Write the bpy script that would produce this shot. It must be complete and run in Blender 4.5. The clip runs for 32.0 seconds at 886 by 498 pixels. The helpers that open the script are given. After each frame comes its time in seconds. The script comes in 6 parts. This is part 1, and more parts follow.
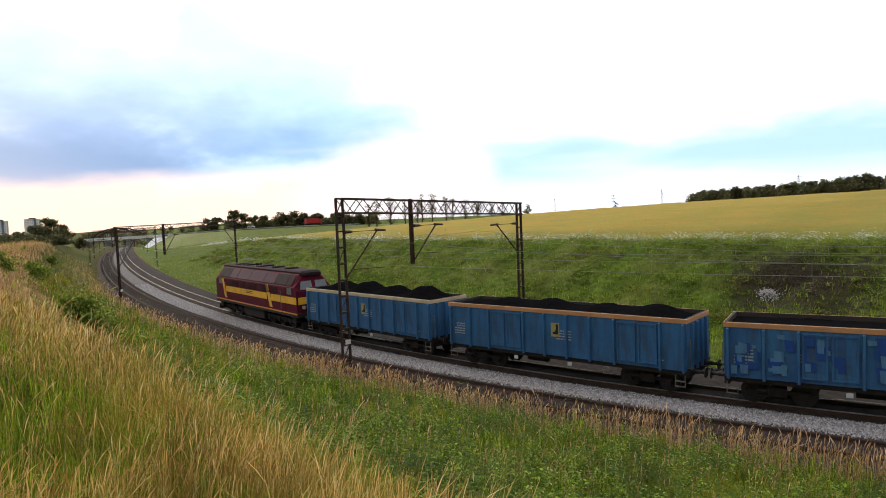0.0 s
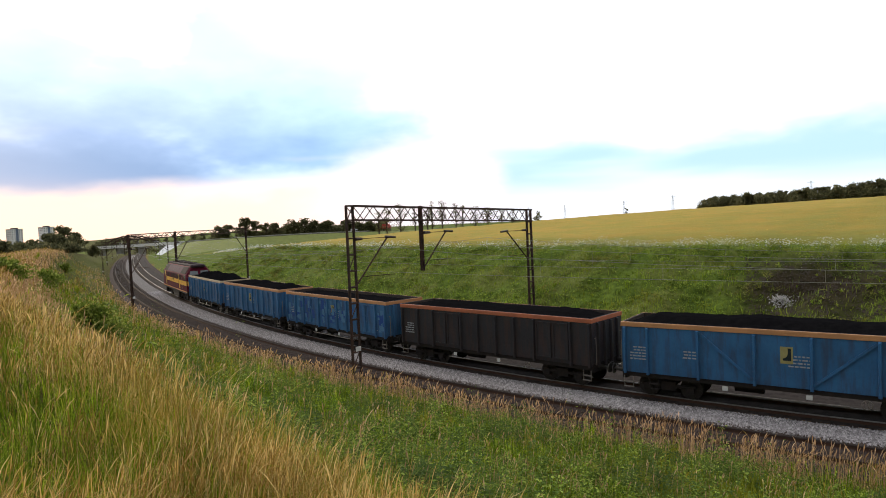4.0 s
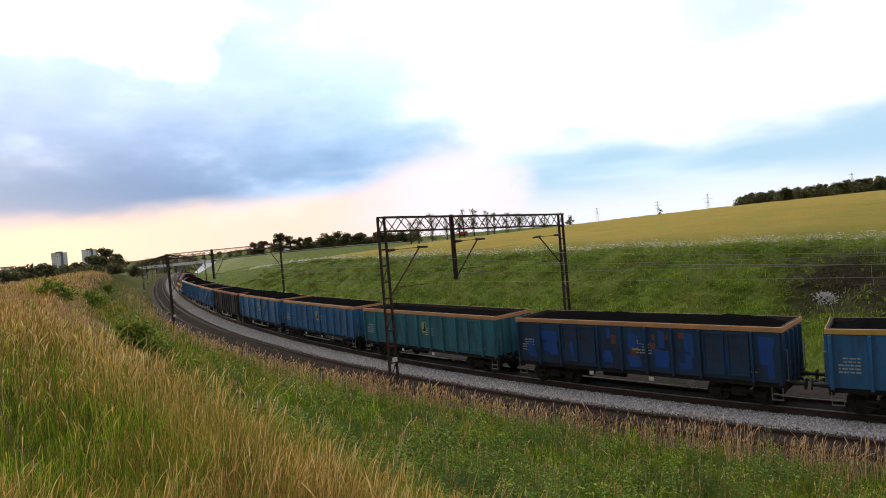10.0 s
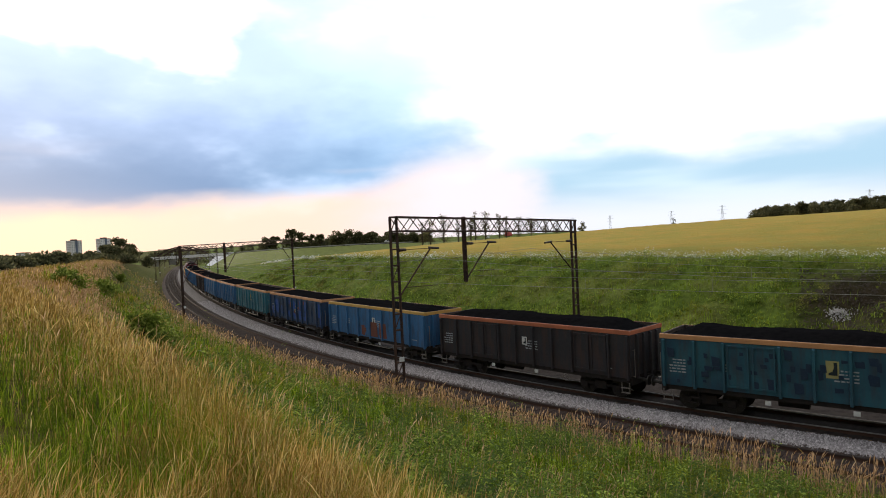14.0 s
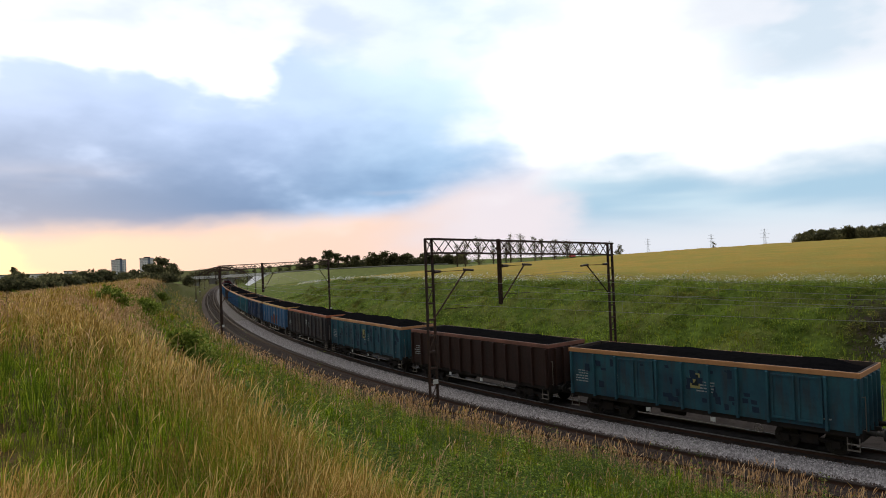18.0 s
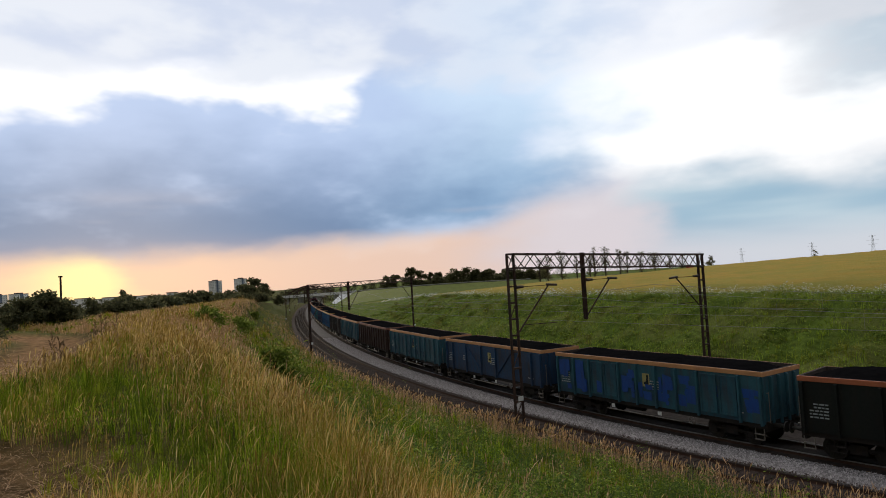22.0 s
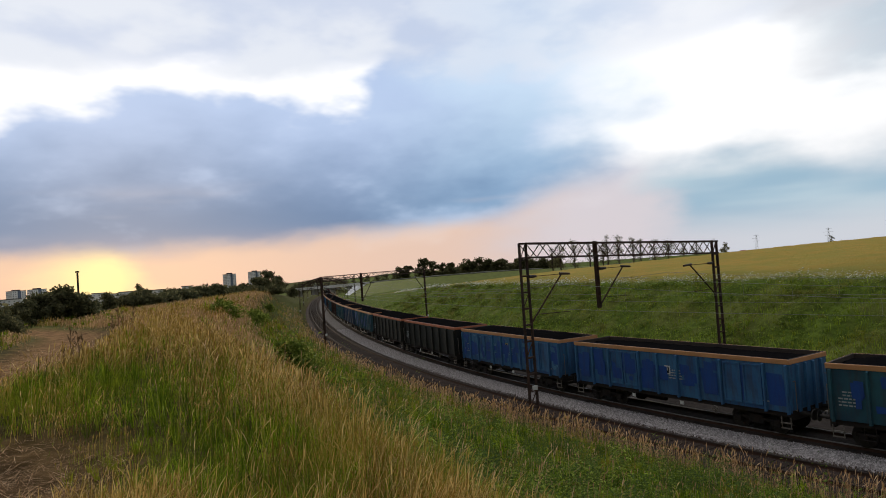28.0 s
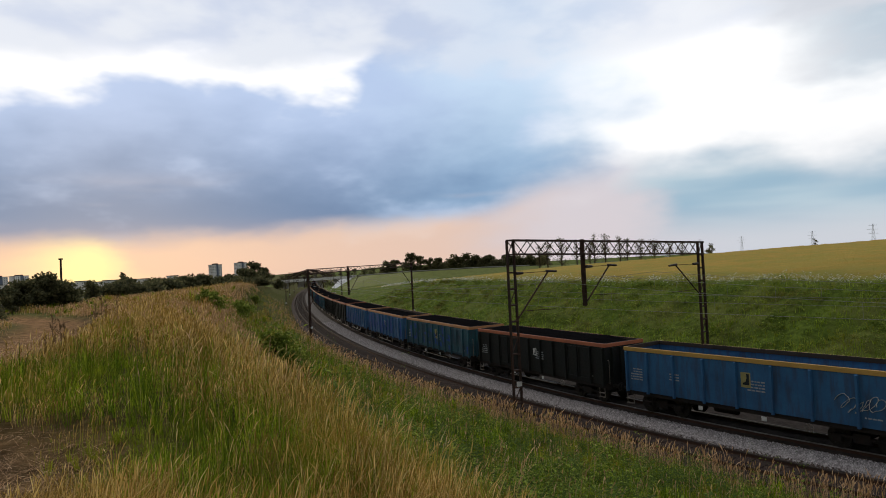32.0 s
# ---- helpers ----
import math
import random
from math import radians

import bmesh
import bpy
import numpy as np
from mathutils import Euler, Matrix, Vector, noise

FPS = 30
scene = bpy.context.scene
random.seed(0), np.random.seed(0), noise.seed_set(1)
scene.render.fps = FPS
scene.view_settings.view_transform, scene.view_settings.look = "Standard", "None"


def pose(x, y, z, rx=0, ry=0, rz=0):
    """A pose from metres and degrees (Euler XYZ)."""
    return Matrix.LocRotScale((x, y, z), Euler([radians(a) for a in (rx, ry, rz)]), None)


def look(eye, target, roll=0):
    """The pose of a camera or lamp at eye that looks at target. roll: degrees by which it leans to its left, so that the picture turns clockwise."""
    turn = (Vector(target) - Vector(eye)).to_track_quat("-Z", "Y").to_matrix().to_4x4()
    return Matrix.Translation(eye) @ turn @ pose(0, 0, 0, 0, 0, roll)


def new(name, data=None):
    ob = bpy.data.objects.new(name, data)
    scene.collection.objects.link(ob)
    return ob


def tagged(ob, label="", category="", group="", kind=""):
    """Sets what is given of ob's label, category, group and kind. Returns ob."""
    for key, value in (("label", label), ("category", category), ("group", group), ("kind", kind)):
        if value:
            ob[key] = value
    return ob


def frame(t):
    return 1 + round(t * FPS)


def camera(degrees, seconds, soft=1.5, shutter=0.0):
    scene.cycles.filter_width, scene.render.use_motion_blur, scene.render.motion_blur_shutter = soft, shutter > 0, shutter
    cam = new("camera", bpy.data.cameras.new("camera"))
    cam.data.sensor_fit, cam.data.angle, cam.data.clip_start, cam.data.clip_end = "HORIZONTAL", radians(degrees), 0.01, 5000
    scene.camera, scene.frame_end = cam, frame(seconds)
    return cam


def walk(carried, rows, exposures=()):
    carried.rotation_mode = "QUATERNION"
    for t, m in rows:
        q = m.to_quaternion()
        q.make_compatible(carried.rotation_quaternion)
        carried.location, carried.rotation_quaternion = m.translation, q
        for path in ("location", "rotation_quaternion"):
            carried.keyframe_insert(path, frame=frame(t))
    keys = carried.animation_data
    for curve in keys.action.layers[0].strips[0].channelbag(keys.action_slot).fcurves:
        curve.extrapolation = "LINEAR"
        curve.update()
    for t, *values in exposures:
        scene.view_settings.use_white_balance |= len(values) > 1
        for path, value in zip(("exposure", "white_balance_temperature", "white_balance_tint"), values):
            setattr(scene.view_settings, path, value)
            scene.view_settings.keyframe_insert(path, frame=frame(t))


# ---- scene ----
EYE = 8.15                      # the eye above the rails; it stands on the cutting's edge
cam = camera(68.6, 32.0, soft=0.95)
TURNS = [                       # seconds, yaw, pitch, roll
    (0.0, -4.34, -3.19, 2.36), (0.5, -4.3, -2.63, 2.17), (1.0, -4.4, -3.03, 2.48), (1.5, -4.0, -3.15, 1.88),
    (2.0, -4.19, -2.95, 2.24), (2.5, -3.68, -3.09, 2.25), (3.0, -3.72, -2.95, 2.31), (3.5, -3.58, -2.62, 2.34),
    (5.5, -2.96, -2.46, 3.35), (6.0, -2.17, -2.08, 3.12), (6.5, -1.98, -2.15, 3.44), (7.0, -1.53, -1.69, 3.13),
    (7.5, -1.07, -1.47, 3.16), (8.0, -0.69, -1.48, 2.96), (8.5, -0.44, -1.57, 2.8), (9.0, -0.11, -1.66, 3.16),
    (9.5, -0.53, -2.05, 3.82), (10.0, -0.68, -1.62, 4.74), (10.5, -0.35, -1.34, 4.63), (11.0, 0.07, -1.89, 3.96),
    (11.5, 0.03, -2.03, 3.72), (12.0, 0.28, -1.9, 3.63), (12.5, -0.02, -1.75, 3.46), (13.0, -0.44, -1.76, 2.91),
    (13.5, 0.11, -1.47, 2.74), (14.0, 0.35, -1.41, 2.66), (14.5, 0.56, -1.11, 2.69), (16.5, 1.13, -1.13, 2.52),
    (17.0, 1.35, -0.83, 2.27), (17.5, 1.53, 0.04, 2.41), (18.0, 3.44, 0.66, 2.2), (18.5, 5.23, 1.43, 1.57),
    (19.0, 6.24, 2.15, 2.79), (19.5, 7.13, 2.47, 2.59), (20.0, 8.96, 3.09, 2.69), (20.5, 9.77, 2.54, 3.37),
    (21.0, 10.56, 3.11, 3.31), (21.5, 10.38, 2.37, 3.15), (22.0, 10.66, 2.41, 3.35), (22.5, 10.54, 2.72, 2.87),
    (23.0, 10.95, 2.96, 2.86), (23.5, 10.95, 2.99, 2.73), (24.0, 11.08, 2.99, 2.75), (24.5, 11.41, 2.52, 2.7),
    (25.0, 11.45, 2.44, 2.86), (25.5, 11.25, 2.55, 3.51), (27.5, 12.21, 1.45, 4.91), (28.0, 11.77, 1.64, 4.07),
    (28.5, 10.41, 2.19, 2.32), (29.0, 10.93, 2.14, 3.53), (29.5, 10.55, 2.18, 3.7), (30.0, 9.34, 1.75, 3.66),
    (30.5, 9.5, 1.34, 2.59), (31.0, 11.04, 0.27, 2.01), (31.5, 11.3, 0.32, 1.96), (32.0, 10.65, 1.14, 2.87),
]
EXPOSURES = [(0.0, 0.48), (3.5, 0.46), (7.2, 0.38), (8.0, 0.20), (14.5, 0.16), (16.5, 0.12), (18.0, -0.08), (19.0, -0.36), (20.0, -0.40), (32.0, -0.46)]
walk(cam, [(t, pose(0, 0, EYE, 90 + pitch, roll, yaw)) for t, yaw, pitch, roll in TURNS], EXPOSURES)

# ---- sky and sun ----
SUN_AZ, SUN_EL = -38.0, 9.0     # degrees from the y axis, to the right, and up


class Nodes:
    """Short writing of node trees."""

    def __init__(self, tree):
        self.t = tree
        tree.nodes.clear()

    def add(self, kind, values=(), **attrs):
        n = self.t.nodes.new(kind)
        for k, v in attrs.items():
            if k == "operation":
                n.operation = v
            elif k == "blend_type":
                n.blend_type = v
            elif k == "data_type":
                n.data_type = v
            elif k == "noise_dimensions":
                n.noise_dimensions = v
            elif k == "attribute_name":
                n.attribute_name = v
            elif k == "feature":
                n.feature = v
            elif k == "sky_type":
                n.sky_type = v
        for k, v in (values.items() if isinstance(values, dict) else enumerate(values)):
            if v is None:
                continue
            if isinstance(v, bpy.types.NodeSocket):
                self.t.links.new(v, n.inputs[k])
            else:
                n.inputs[k].default_value = v
        return n

    def math(self, op, *v):
        return self.add("ShaderNodeMath", v, operation=op).outputs[0]

    def noise(self, vec, scale, detail=4.0, rough=0.55):
        return self.add("ShaderNodeTexNoise", {"Vector": vec, "Scale": scale, "Detail": detail, "Roughness": rough}).outputs["Fac"]

    def mix(self, fac, a, b, blend="MIX"):
        n = self.add("ShaderNodeMix", data_type="RGBA", blend_type=blend)
        for i, v in ((0, fac), (6, a), (7, b)):
            if isinstance(v, bpy.types.NodeSocket):
                self.t.links.new(v, n.inputs[i])
            elif i == 0:
                n.inputs[i].default_value = v
            else:
                n.inputs[i].default_value = (*v, 1.0)
        return n.outputs[2]

    def ramp(self, fac, lo, hi, a=0.0, b=1.0):
        n = self.add("ShaderNodeMapRange", (fac, lo, hi, a, b))
        n.interpolation_type = "SMOOTHSTEP"
        return n.outputs[0]


def build_sky():
    w = bpy.data.worlds.new("world")
    scene.world = w
    w.use_nodes = True
    n = Nodes(w.node_tree)
    d = n.add("ShaderNodeTexCoord").outputs["Generated"]
    xyz = n.add("ShaderNodeSeparateXYZ", (d,))
    x, y, z = xyz.outputs
    sky = n.add("ShaderNodeTexSky", sky_type="NISHITA")
    sky.sun_disc, sky.sun_elevation, sky.sun_rotation = False, radians(SUN_EL), radians(SUN_AZ)
    el = n.math("MULTIPLY", n.math("ARCSINE", z), 57.2958)
    az = n.math("MULTIPLY", n.math("ARCTAN2", x, y), 57.2958)
    flat = n.add("ShaderNodeMapping", {"Vector": d, "Scale": (1.0, 1.0, 2.2)}).outputs[0]
    big = n.noise(flat, 2.6, 3.0, 0.5)
    billow = n.noise(flat, 6.5, 4.0, 0.50)
    streak = n.noise(n.add("ShaderNodeMapping", {"Vector": d, "Scale": (1.0, 1.0, 6.0)}).outputs[0], 2.6, 3.0, 0.50)
    mid = lambda v, k: n.math("MULTIPLY", n.math("SUBTRACT", v, 0.5), k)
    plus = lambda *v: v[0] if len(v) == 1 else n.math("ADD", v[0], plus(*v[1:]))
    times = lambda *v: v[0] if len(v) == 1 else n.math("MULTIPLY", v[0], times(*v[1:]))
    wob = plus(mid(big, 8.0), mid(billow, 14.0))
    fine = plus(mid(billow, 9.0), mid(streak, 5.0))
    # light between the clouds: peach and yellow along the horizon, white higher up
    low = n.mix(n.ramp(az, -48.0, 0.0), (1.00, 0.68, 0.52), (0.98, 0.72, 0.62))
    low = n.mix(n.ramp(plus(az, times(wob, 0.8)), -11.0, 3.0), low, (0.80, 0.76, 0.84))
    low = n.mix(n.ramp(az, 2.0, 16.0), low, (0.80, 0.84, 0.92))
    white = n.mix(n.ramp(plus(el, times(wob, 0.35), n.ramp(az, -14.0, -2.0, 0.0, -2.0)), 2.4, 8.0), low, (1.45, 1.44, 1.44))
    glow = times(n.ramp(plus(el, times(fine, 0.5)), 4.6, 1.2), n.ramp(plus(az, fine), -46.0, -39.0), n.ramp(plus(az, fine), -35.0, -39.5))
    white = n.mix(times(glow, 0.95), white, (1.45, 1.20, 0.55))
    # a long grey-blue bank, billowing on top and merging into pale cloud on its far side
    top = plus(15.0, n.ramp(az, -36.0, -46.0, 0.0, -1.6), n.ramp(az, -19.0, -8.0, 0.0, 14.0))
    base = plus(2.4, n.ramp(az, -30.0, -8.0, 0.0, 1.4), n.ramp(az, -7.0, 0.0, 0.0, 1.6))
    edge = plus(-3.5, n.ramp(el, 2.0, 13.0, 0.0, 7.0))
    bank = n.ramp(plus(el, times(base, -1.0), times(fine, 0.30)), -0.5, 1.5)
    bank = times(bank, n.ramp(plus(el, times(top, -1.0), times(wob, 0.85)), 1.4, -1.6), n.ramp(plus(az, times(edge, -1.0), times(wob, 1.1)), 7.0, -6.5))
    hue = n.ramp(plus(el, times(wob, 0.55)), 4.5, 14.5)
    grey = n.mix(hue, (0.165, 0.295, 0.530), (0.62, 0.78, 1.10))
    side = n.mix(n.ramp(plus(el, times(wob, 0.4)), 4.0, 17.0), (0.33, 0.53, 0.80), (0.78, 0.98, 1.22))
    grey = n.mix(n.ramp(plus(az, times(wob, 1.2)), -20.0, -3.0), grey, side)
    grey = n.mix(n.ramp(billow, 0.50, 0.72, 0.0, 0.45), grey, (0.66, 0.81, 1.10))
    grey = n.mix(times(n.ramp(streak, 0.55, 0.70, 0.0, 0.38), n.ramp(el, 9.0, 6.0)), grey, (0.80, 0.74, 0.80))
    grey = n.mix(n.ramp(el, 5.0, 2.6, 0.0, 0.35), grey, (0.56, 0.46, 0.52))
    col = n.mix(bank, white, grey)
    # pale cloud overhead, and light blue cloud low over the field
    high = times(n.ramp(plus(el, times(wob, 0.55)), 15.9, 19.0), n.ramp(plus(az, times(wob, 1.5)), -2.0, -14.0, 0.70, 1.0))
    col = n.mix(times(high, 0.9), col, n.mix(n.ramp(billow, 0.38, 0.62), (0.74, 0.84, 1.06), (0.98, 1.04, 1.16)))
    right = times(n.ramp(plus(az, times(fine, 1.2)), 3.5, 9.5), n.ramp(el, 0.3, 4.0), n.ramp(plus(el, times(fine, 0.55), n.ramp(az, 10.0, 24.0, 0.0, 1.5)), 9.3, 5.6))
    col = n.mix(times(right, 0.92), col, n.mix(n.ramp(streak, 0.40, 0.62), (0.40, 0.62, 0.80), (0.62, 0.80, 0.92)))
    beyond = times(n.ramp(plus(az, times(wob, 1.3)), 14.0, 24.0), n.ramp(plus(el, times(wob, 0.5)), 8.5, 13.5))
    col = n.mix(times(beyond, 0.88), col, n.mix(n.ramp(billow, 0.40, 0.60), (0.60, 0.73, 0.86), (0.84, 0.88, 0.96)))
    col = n.mix(times(n.ramp(plus(az, fine), -7.0, 1.0), n.ramp(el, 8.0, 4.5), n.ramp(plus(az, fine), 9.0, 4.0), 0.5), col, (0.96, 0.86, 0.90))
    # behind the eye the cloud is even and dark above the land, bright overhead
    back = n.ramp(y, 0.30, -0.30)
    col = n.mix(back, col, (0.235, 0.24, 0.245))
    col = n.mix(n.ramp(z, 0.50, 0.95), col, (0.76, 0.78, 0.81))
    col = n.mix(n.ramp(z, 0.0, -0.15), col, (0.20, 0.19, 0.16))
    clouds = n.add("ShaderNodeBackground", (col, 1.12))
    clear = n.add("ShaderNodeBackground", (sky.outputs[0], 0.06))
    both = n.add("ShaderNodeMixShader", (0.92, clear.outputs[0], clouds.outputs[0]))
    n.add("ShaderNodeOutputWorld", (both.outputs[0],))


def build_sun():
    data = bpy.data.lights.new("sun", "SUN")
    data.energy, data.angle, data.color = 1.4, radians(10), (1.0, 0.84, 0.62)
    ob = new("sun", data)
    a, e = radians(SUN_AZ), radians(SUN_EL + 8)
    ob.matrix_world = look((0, 0, 60), Vector((0, 0, 60)) - Vector((math.sin(a) * math.cos(e), math.cos(a) * math.cos(e), math.sin(e))))


build_sky()
build_sun()

# ---- materials ----
MATS = {}


def surface(name, base, other=None, rough=0.8, metal=0.0, scale=3.0, fine=40.0, bump=0.15, amount=0.5, dirt=None, dirt_amount=0.0, per_piece=0.0, per_island=0.0, spec=0.3):
    """A painted, stony or woody surface: two scales of variation, stains, fine relief."""
    if name in MATS:
        return MATS[name]
    m = bpy.data.materials.new(name)
    m.use_nodes = True
    n = Nodes(m.node_tree)
    p = n.add("ShaderNodeTexCoord").outputs["Object"]
    other = other or tuple(c * 0.6 for c in base)
    f = n.noise(p, scale, 5.0)
    g = n.noise(p, fine, 3.0)
    col = n.mix(n.math("MULTIPLY", n.ramp(f, 0.35, 0.68), amount), base, other)
    col = n.mix(n.math("MULTIPLY", g, 0.35), col, tuple(c * 0.55 for c in base))
    if dirt:
        streak = n.add("ShaderNodeMapping", {"Vector": p, "Scale": (2.2, 2.2, 0.35)}).outputs[0]
        col = n.mix(n.math("MULTIPLY", n.ramp(n.noise(streak, 1.7, 6.0, 0.65), 0.42, 0.66), dirt_amount), col, dirt)
    if per_piece:
        r = n.add("ShaderNodeObjectInfo").outputs["Random"]
        col = n.mix(n.math("MULTIPLY", r, per_piece), col, other)
    if per_island:
        r = n.add("ShaderNodeNewGeometry").outputs["Random Per Island"]
        col = n.mix(n.math("MULTIPLY", r, per_island), col, other)
    bm = n.add("ShaderNodeBump", {"Strength": bump, "Distance": 0.02, "Height": n.math("ADD", f, g)})
    s = n.add("ShaderNodeBsdfPrincipled", {"Base Color": col, "Roughness": n.ramp(g, 0.2, 0.8, rough - 0.08, min(1.0, rough + 0.08)), "Metallic": metal, "Specular IOR Level": spec, "Normal": bm.outputs[0]})
    n.add("ShaderNodeOutputMaterial", (s.outputs[0],))
    MATS[name] = m
    return m


def blades(name, root, mid, tip, patch=None, through_light=0.25, shade_mottle=0.55, drift_scale=0.22):
    """Grass: colour varies from stalk to stalk and, in drifts, over the ground; dark mottling carries the shade of
    hollows.
    """
    if name in MATS:
        return MATS[name]
    m = bpy.data.materials.new(name)
    m.use_nodes = True
    n = Nodes(m.node_tree)
    geo = n.add("ShaderNodeNewGeometry")
    r = geo.outputs["Random Per Island"]
    p = geo.outputs["Position"]
    col = n.mix(r, root, mid)
    col = n.mix(n.ramp(r, 0.55, 1.0), col, tip)
    if patch:
        col = n.mix(n.ramp(n.noise(p, drift_scale, 4.0), 0.46, 0.62), col, patch)
    # shade in the hollows between tufts, put in as dark patches of colour
    col = n.mix(n.ramp(n.noise(p, 1.1, 4.0), 0.40, 0.62, 0.0, shade_mottle), col, tuple(c * 0.5 for c in root))
    a = n.add("ShaderNodeBsdfPrincipled", {"Base Color": col, "Roughness": 0.75, "Specular IOR Level": 0.15})
    b = n.add("ShaderNodeBsdfTranslucent", {"Color": col})
    s = n.add("ShaderNodeMixShader", (through_light, a.outputs[0], b.outputs[0]))
    n.add("ShaderNodeOutputMaterial", (s.outputs[0],))
    MATS[name] = m
    return m


def ground_material():
    m = bpy.data.materials.new("ground_cover")
    m.use_nodes = True
    n = Nodes(m.node_tree)
    p = n.add("ShaderNodeNewGeometry").outputs["Position"]
    vc = n.add("ShaderNodeVertexColor")
    zone, bare = vc.outputs["Color"], vc.outputs["Alpha"]
    dry, path, crop = n.add("ShaderNodeSeparateColor", (zone,)).outputs
    a, b, c = n.noise(p, 0.25, 5.0), n.noise(p, 2.2, 5.0), n.noise(p, 14.0, 4.0)
    green = n.mix(n.ramp(b, 0.3, 0.7), (0.055, 0.090, 0.012), (0.150, 0.220, 0.030))
    green = n.mix(n.ramp(a, 0.42, 0.62, 0.0, 0.6), green, (0.19, 0.20, 0.055))
    # dry ground near black: shade between the stalks is put into its colour
    shaded_hay = n.mix(n.ramp(b, 0.3, 0.7), (0.040, 0.032, 0.010), (0.110, 0.082, 0.026))
    soil = n.mix(n.ramp(b, 0.3, 0.7), (0.15, 0.070, 0.028), (0.46, 0.250, 0.110))
    rows = n.noise(n.add("ShaderNodeMapping", {"Vector": p, "Rotation": (0, 0, 0.5), "Scale": (0.10, 1.3, 1.0)}).outputs[0], 0.6, 5.0)
    wheat = n.mix(n.ramp(a, 0.35, 0.65), (0.56, 0.36, 0.085), (0.42, 0.345, 0.080))
    wheat = n.mix(n.ramp(rows, 0.45, 0.7, 0.0, 0.40), wheat, (0.36, 0.32, 0.075))
    col = n.mix(n.math("MULTIPLY", dry, n.ramp(a, 0.2, 0.6, 0.7, 1.0)), green, shaded_hay)
    col = n.mix(path, col, soil)
    col = n.mix(crop, col, wheat)
    col = n.mix(bare, col, n.mix(n.ramp(b, 0.35, 0.65), (0.018, 0.013, 0.009), (0.050, 0.034, 0.022)))
    col = n.mix(n.math("MULTIPLY", c, 0.4), col, (0.04, 0.04, 0.015))
    bump = n.add("ShaderNodeBump", {"Strength": 0.7, "Distance": 0.25, "Height": n.math("ADD", b, n.math("MULTIPLY", c, 0.4))})
    s = n.add("ShaderNodeBsdfPrincipled", {"Base Color": col, "Roughness": 1.0, "Specular IOR Level": 0.03, "Normal": bump.outputs[0]})
    n.add("ShaderNodeOutputMaterial", (s.outputs[0],))
    return m


# ---- mesh helpers ----
def part(name, bm, material, parent=None, label="", smooth=False):
    me = bpy.data.meshes.new(name)
    bmesh.ops.recalc_face_normals(bm, faces=bm.faces)
    bm.to_mesh(me)
    bm.free()
    me.materials.append(material)
    if smooth:
        me.polygons.foreach_set("use_smooth", [True] * len(me.polygons))
    ob = new(name, me)
    ob.parent = parent
    if label:
        tagged(ob, label)
    return ob


def again(ob, parent, x=0, y=0, z=0, rx=0, ry=0, rz=0):
    """The same part once more, on the same mesh, at another pose under parent."""
    o = new(ob.name.split(".")[0], ob.data)
    o.parent = parent
    o.matrix_basis = pose(x, y, z, rx, ry, rz)
    if "label" in ob:
        o["label"] = ob["label"]
    return o


def box(bm, x0, x1, y0, y1, z0, z1, bevel=0.0):
    v = [bm.verts.new((x, y, z)) for x in (x0, x1) for y in (y0, y1) for z in (z0, z1)]
    fs = [bm.faces.new([v[i] for i in q]) for q in ((0, 1, 3, 2), (4, 6, 7, 5), (0, 4, 5, 1), (2, 3, 7, 6), (0, 2, 6, 4), (1, 5, 7, 3))]
    if bevel:
        es = {e for f in fs for e in f.edges}
        bmesh.ops.bevel(bm, geom=list(es), offset=bevel, segments=2, affect="EDGES", profile=0.6)
    return bm


def bar(bm, p, q, w, h=None):
    """A straight square member from p to q."""
    p, q = Vector(p), Vector(q)
    d = (q - p).normalized()
    side = d.cross(Vector((0, 0, 1)))
    side = side.normalized() if side.length > 1e-3 else Vector((1, 0, 0))
    up = side.cross(d).normalized()
    h = h or w
    ring = [[bm.verts.new(c + side * (sx * w / 2) + up * (sy * h / 2)) for sx, sy in ((-1, -1), (1, -1), (1, 1), (-1, 1))] for c in (p, q)]
    a, b = ring
    for i in range(4):
        bm.faces.new((a[i], a[(i + 1) % 4], b[(i + 1) % 4], b[i]))
    bm.faces.new(a[::-1])
    bm.faces.new(b)
    return bm


def tube(bm, p, q, r, r2=None, n=10):
    """A round member from p to q."""
    p, q = Vector(p), Vector(q)
    r2 = r if r2 is None else r2
    d = (q - p).normalized()
    side = d.cross(Vector((0, 0, 1)))
    side = side.normalized() if side.length > 1e-3 else Vector((1, 0, 0))
    up = side.cross(d).normalized()
    rings = []
    for c, rr in ((p, r), (q, r2)):
        rings.append([bm.verts.new(c + (side * math.cos(a) + up * math.sin(a)) * rr) for a in (2 * math.pi * i / n for i in range(n))])
    for i in range(n):
        bm.faces.new((rings[0][i], rings[0][(i + 1) % n], rings[1][(i + 1) % n], rings[1][i]))
    bm.faces.new(rings[0][::-1])
    bm.faces.new(rings[1])
    return bm


def B():
    return bmesh.new()


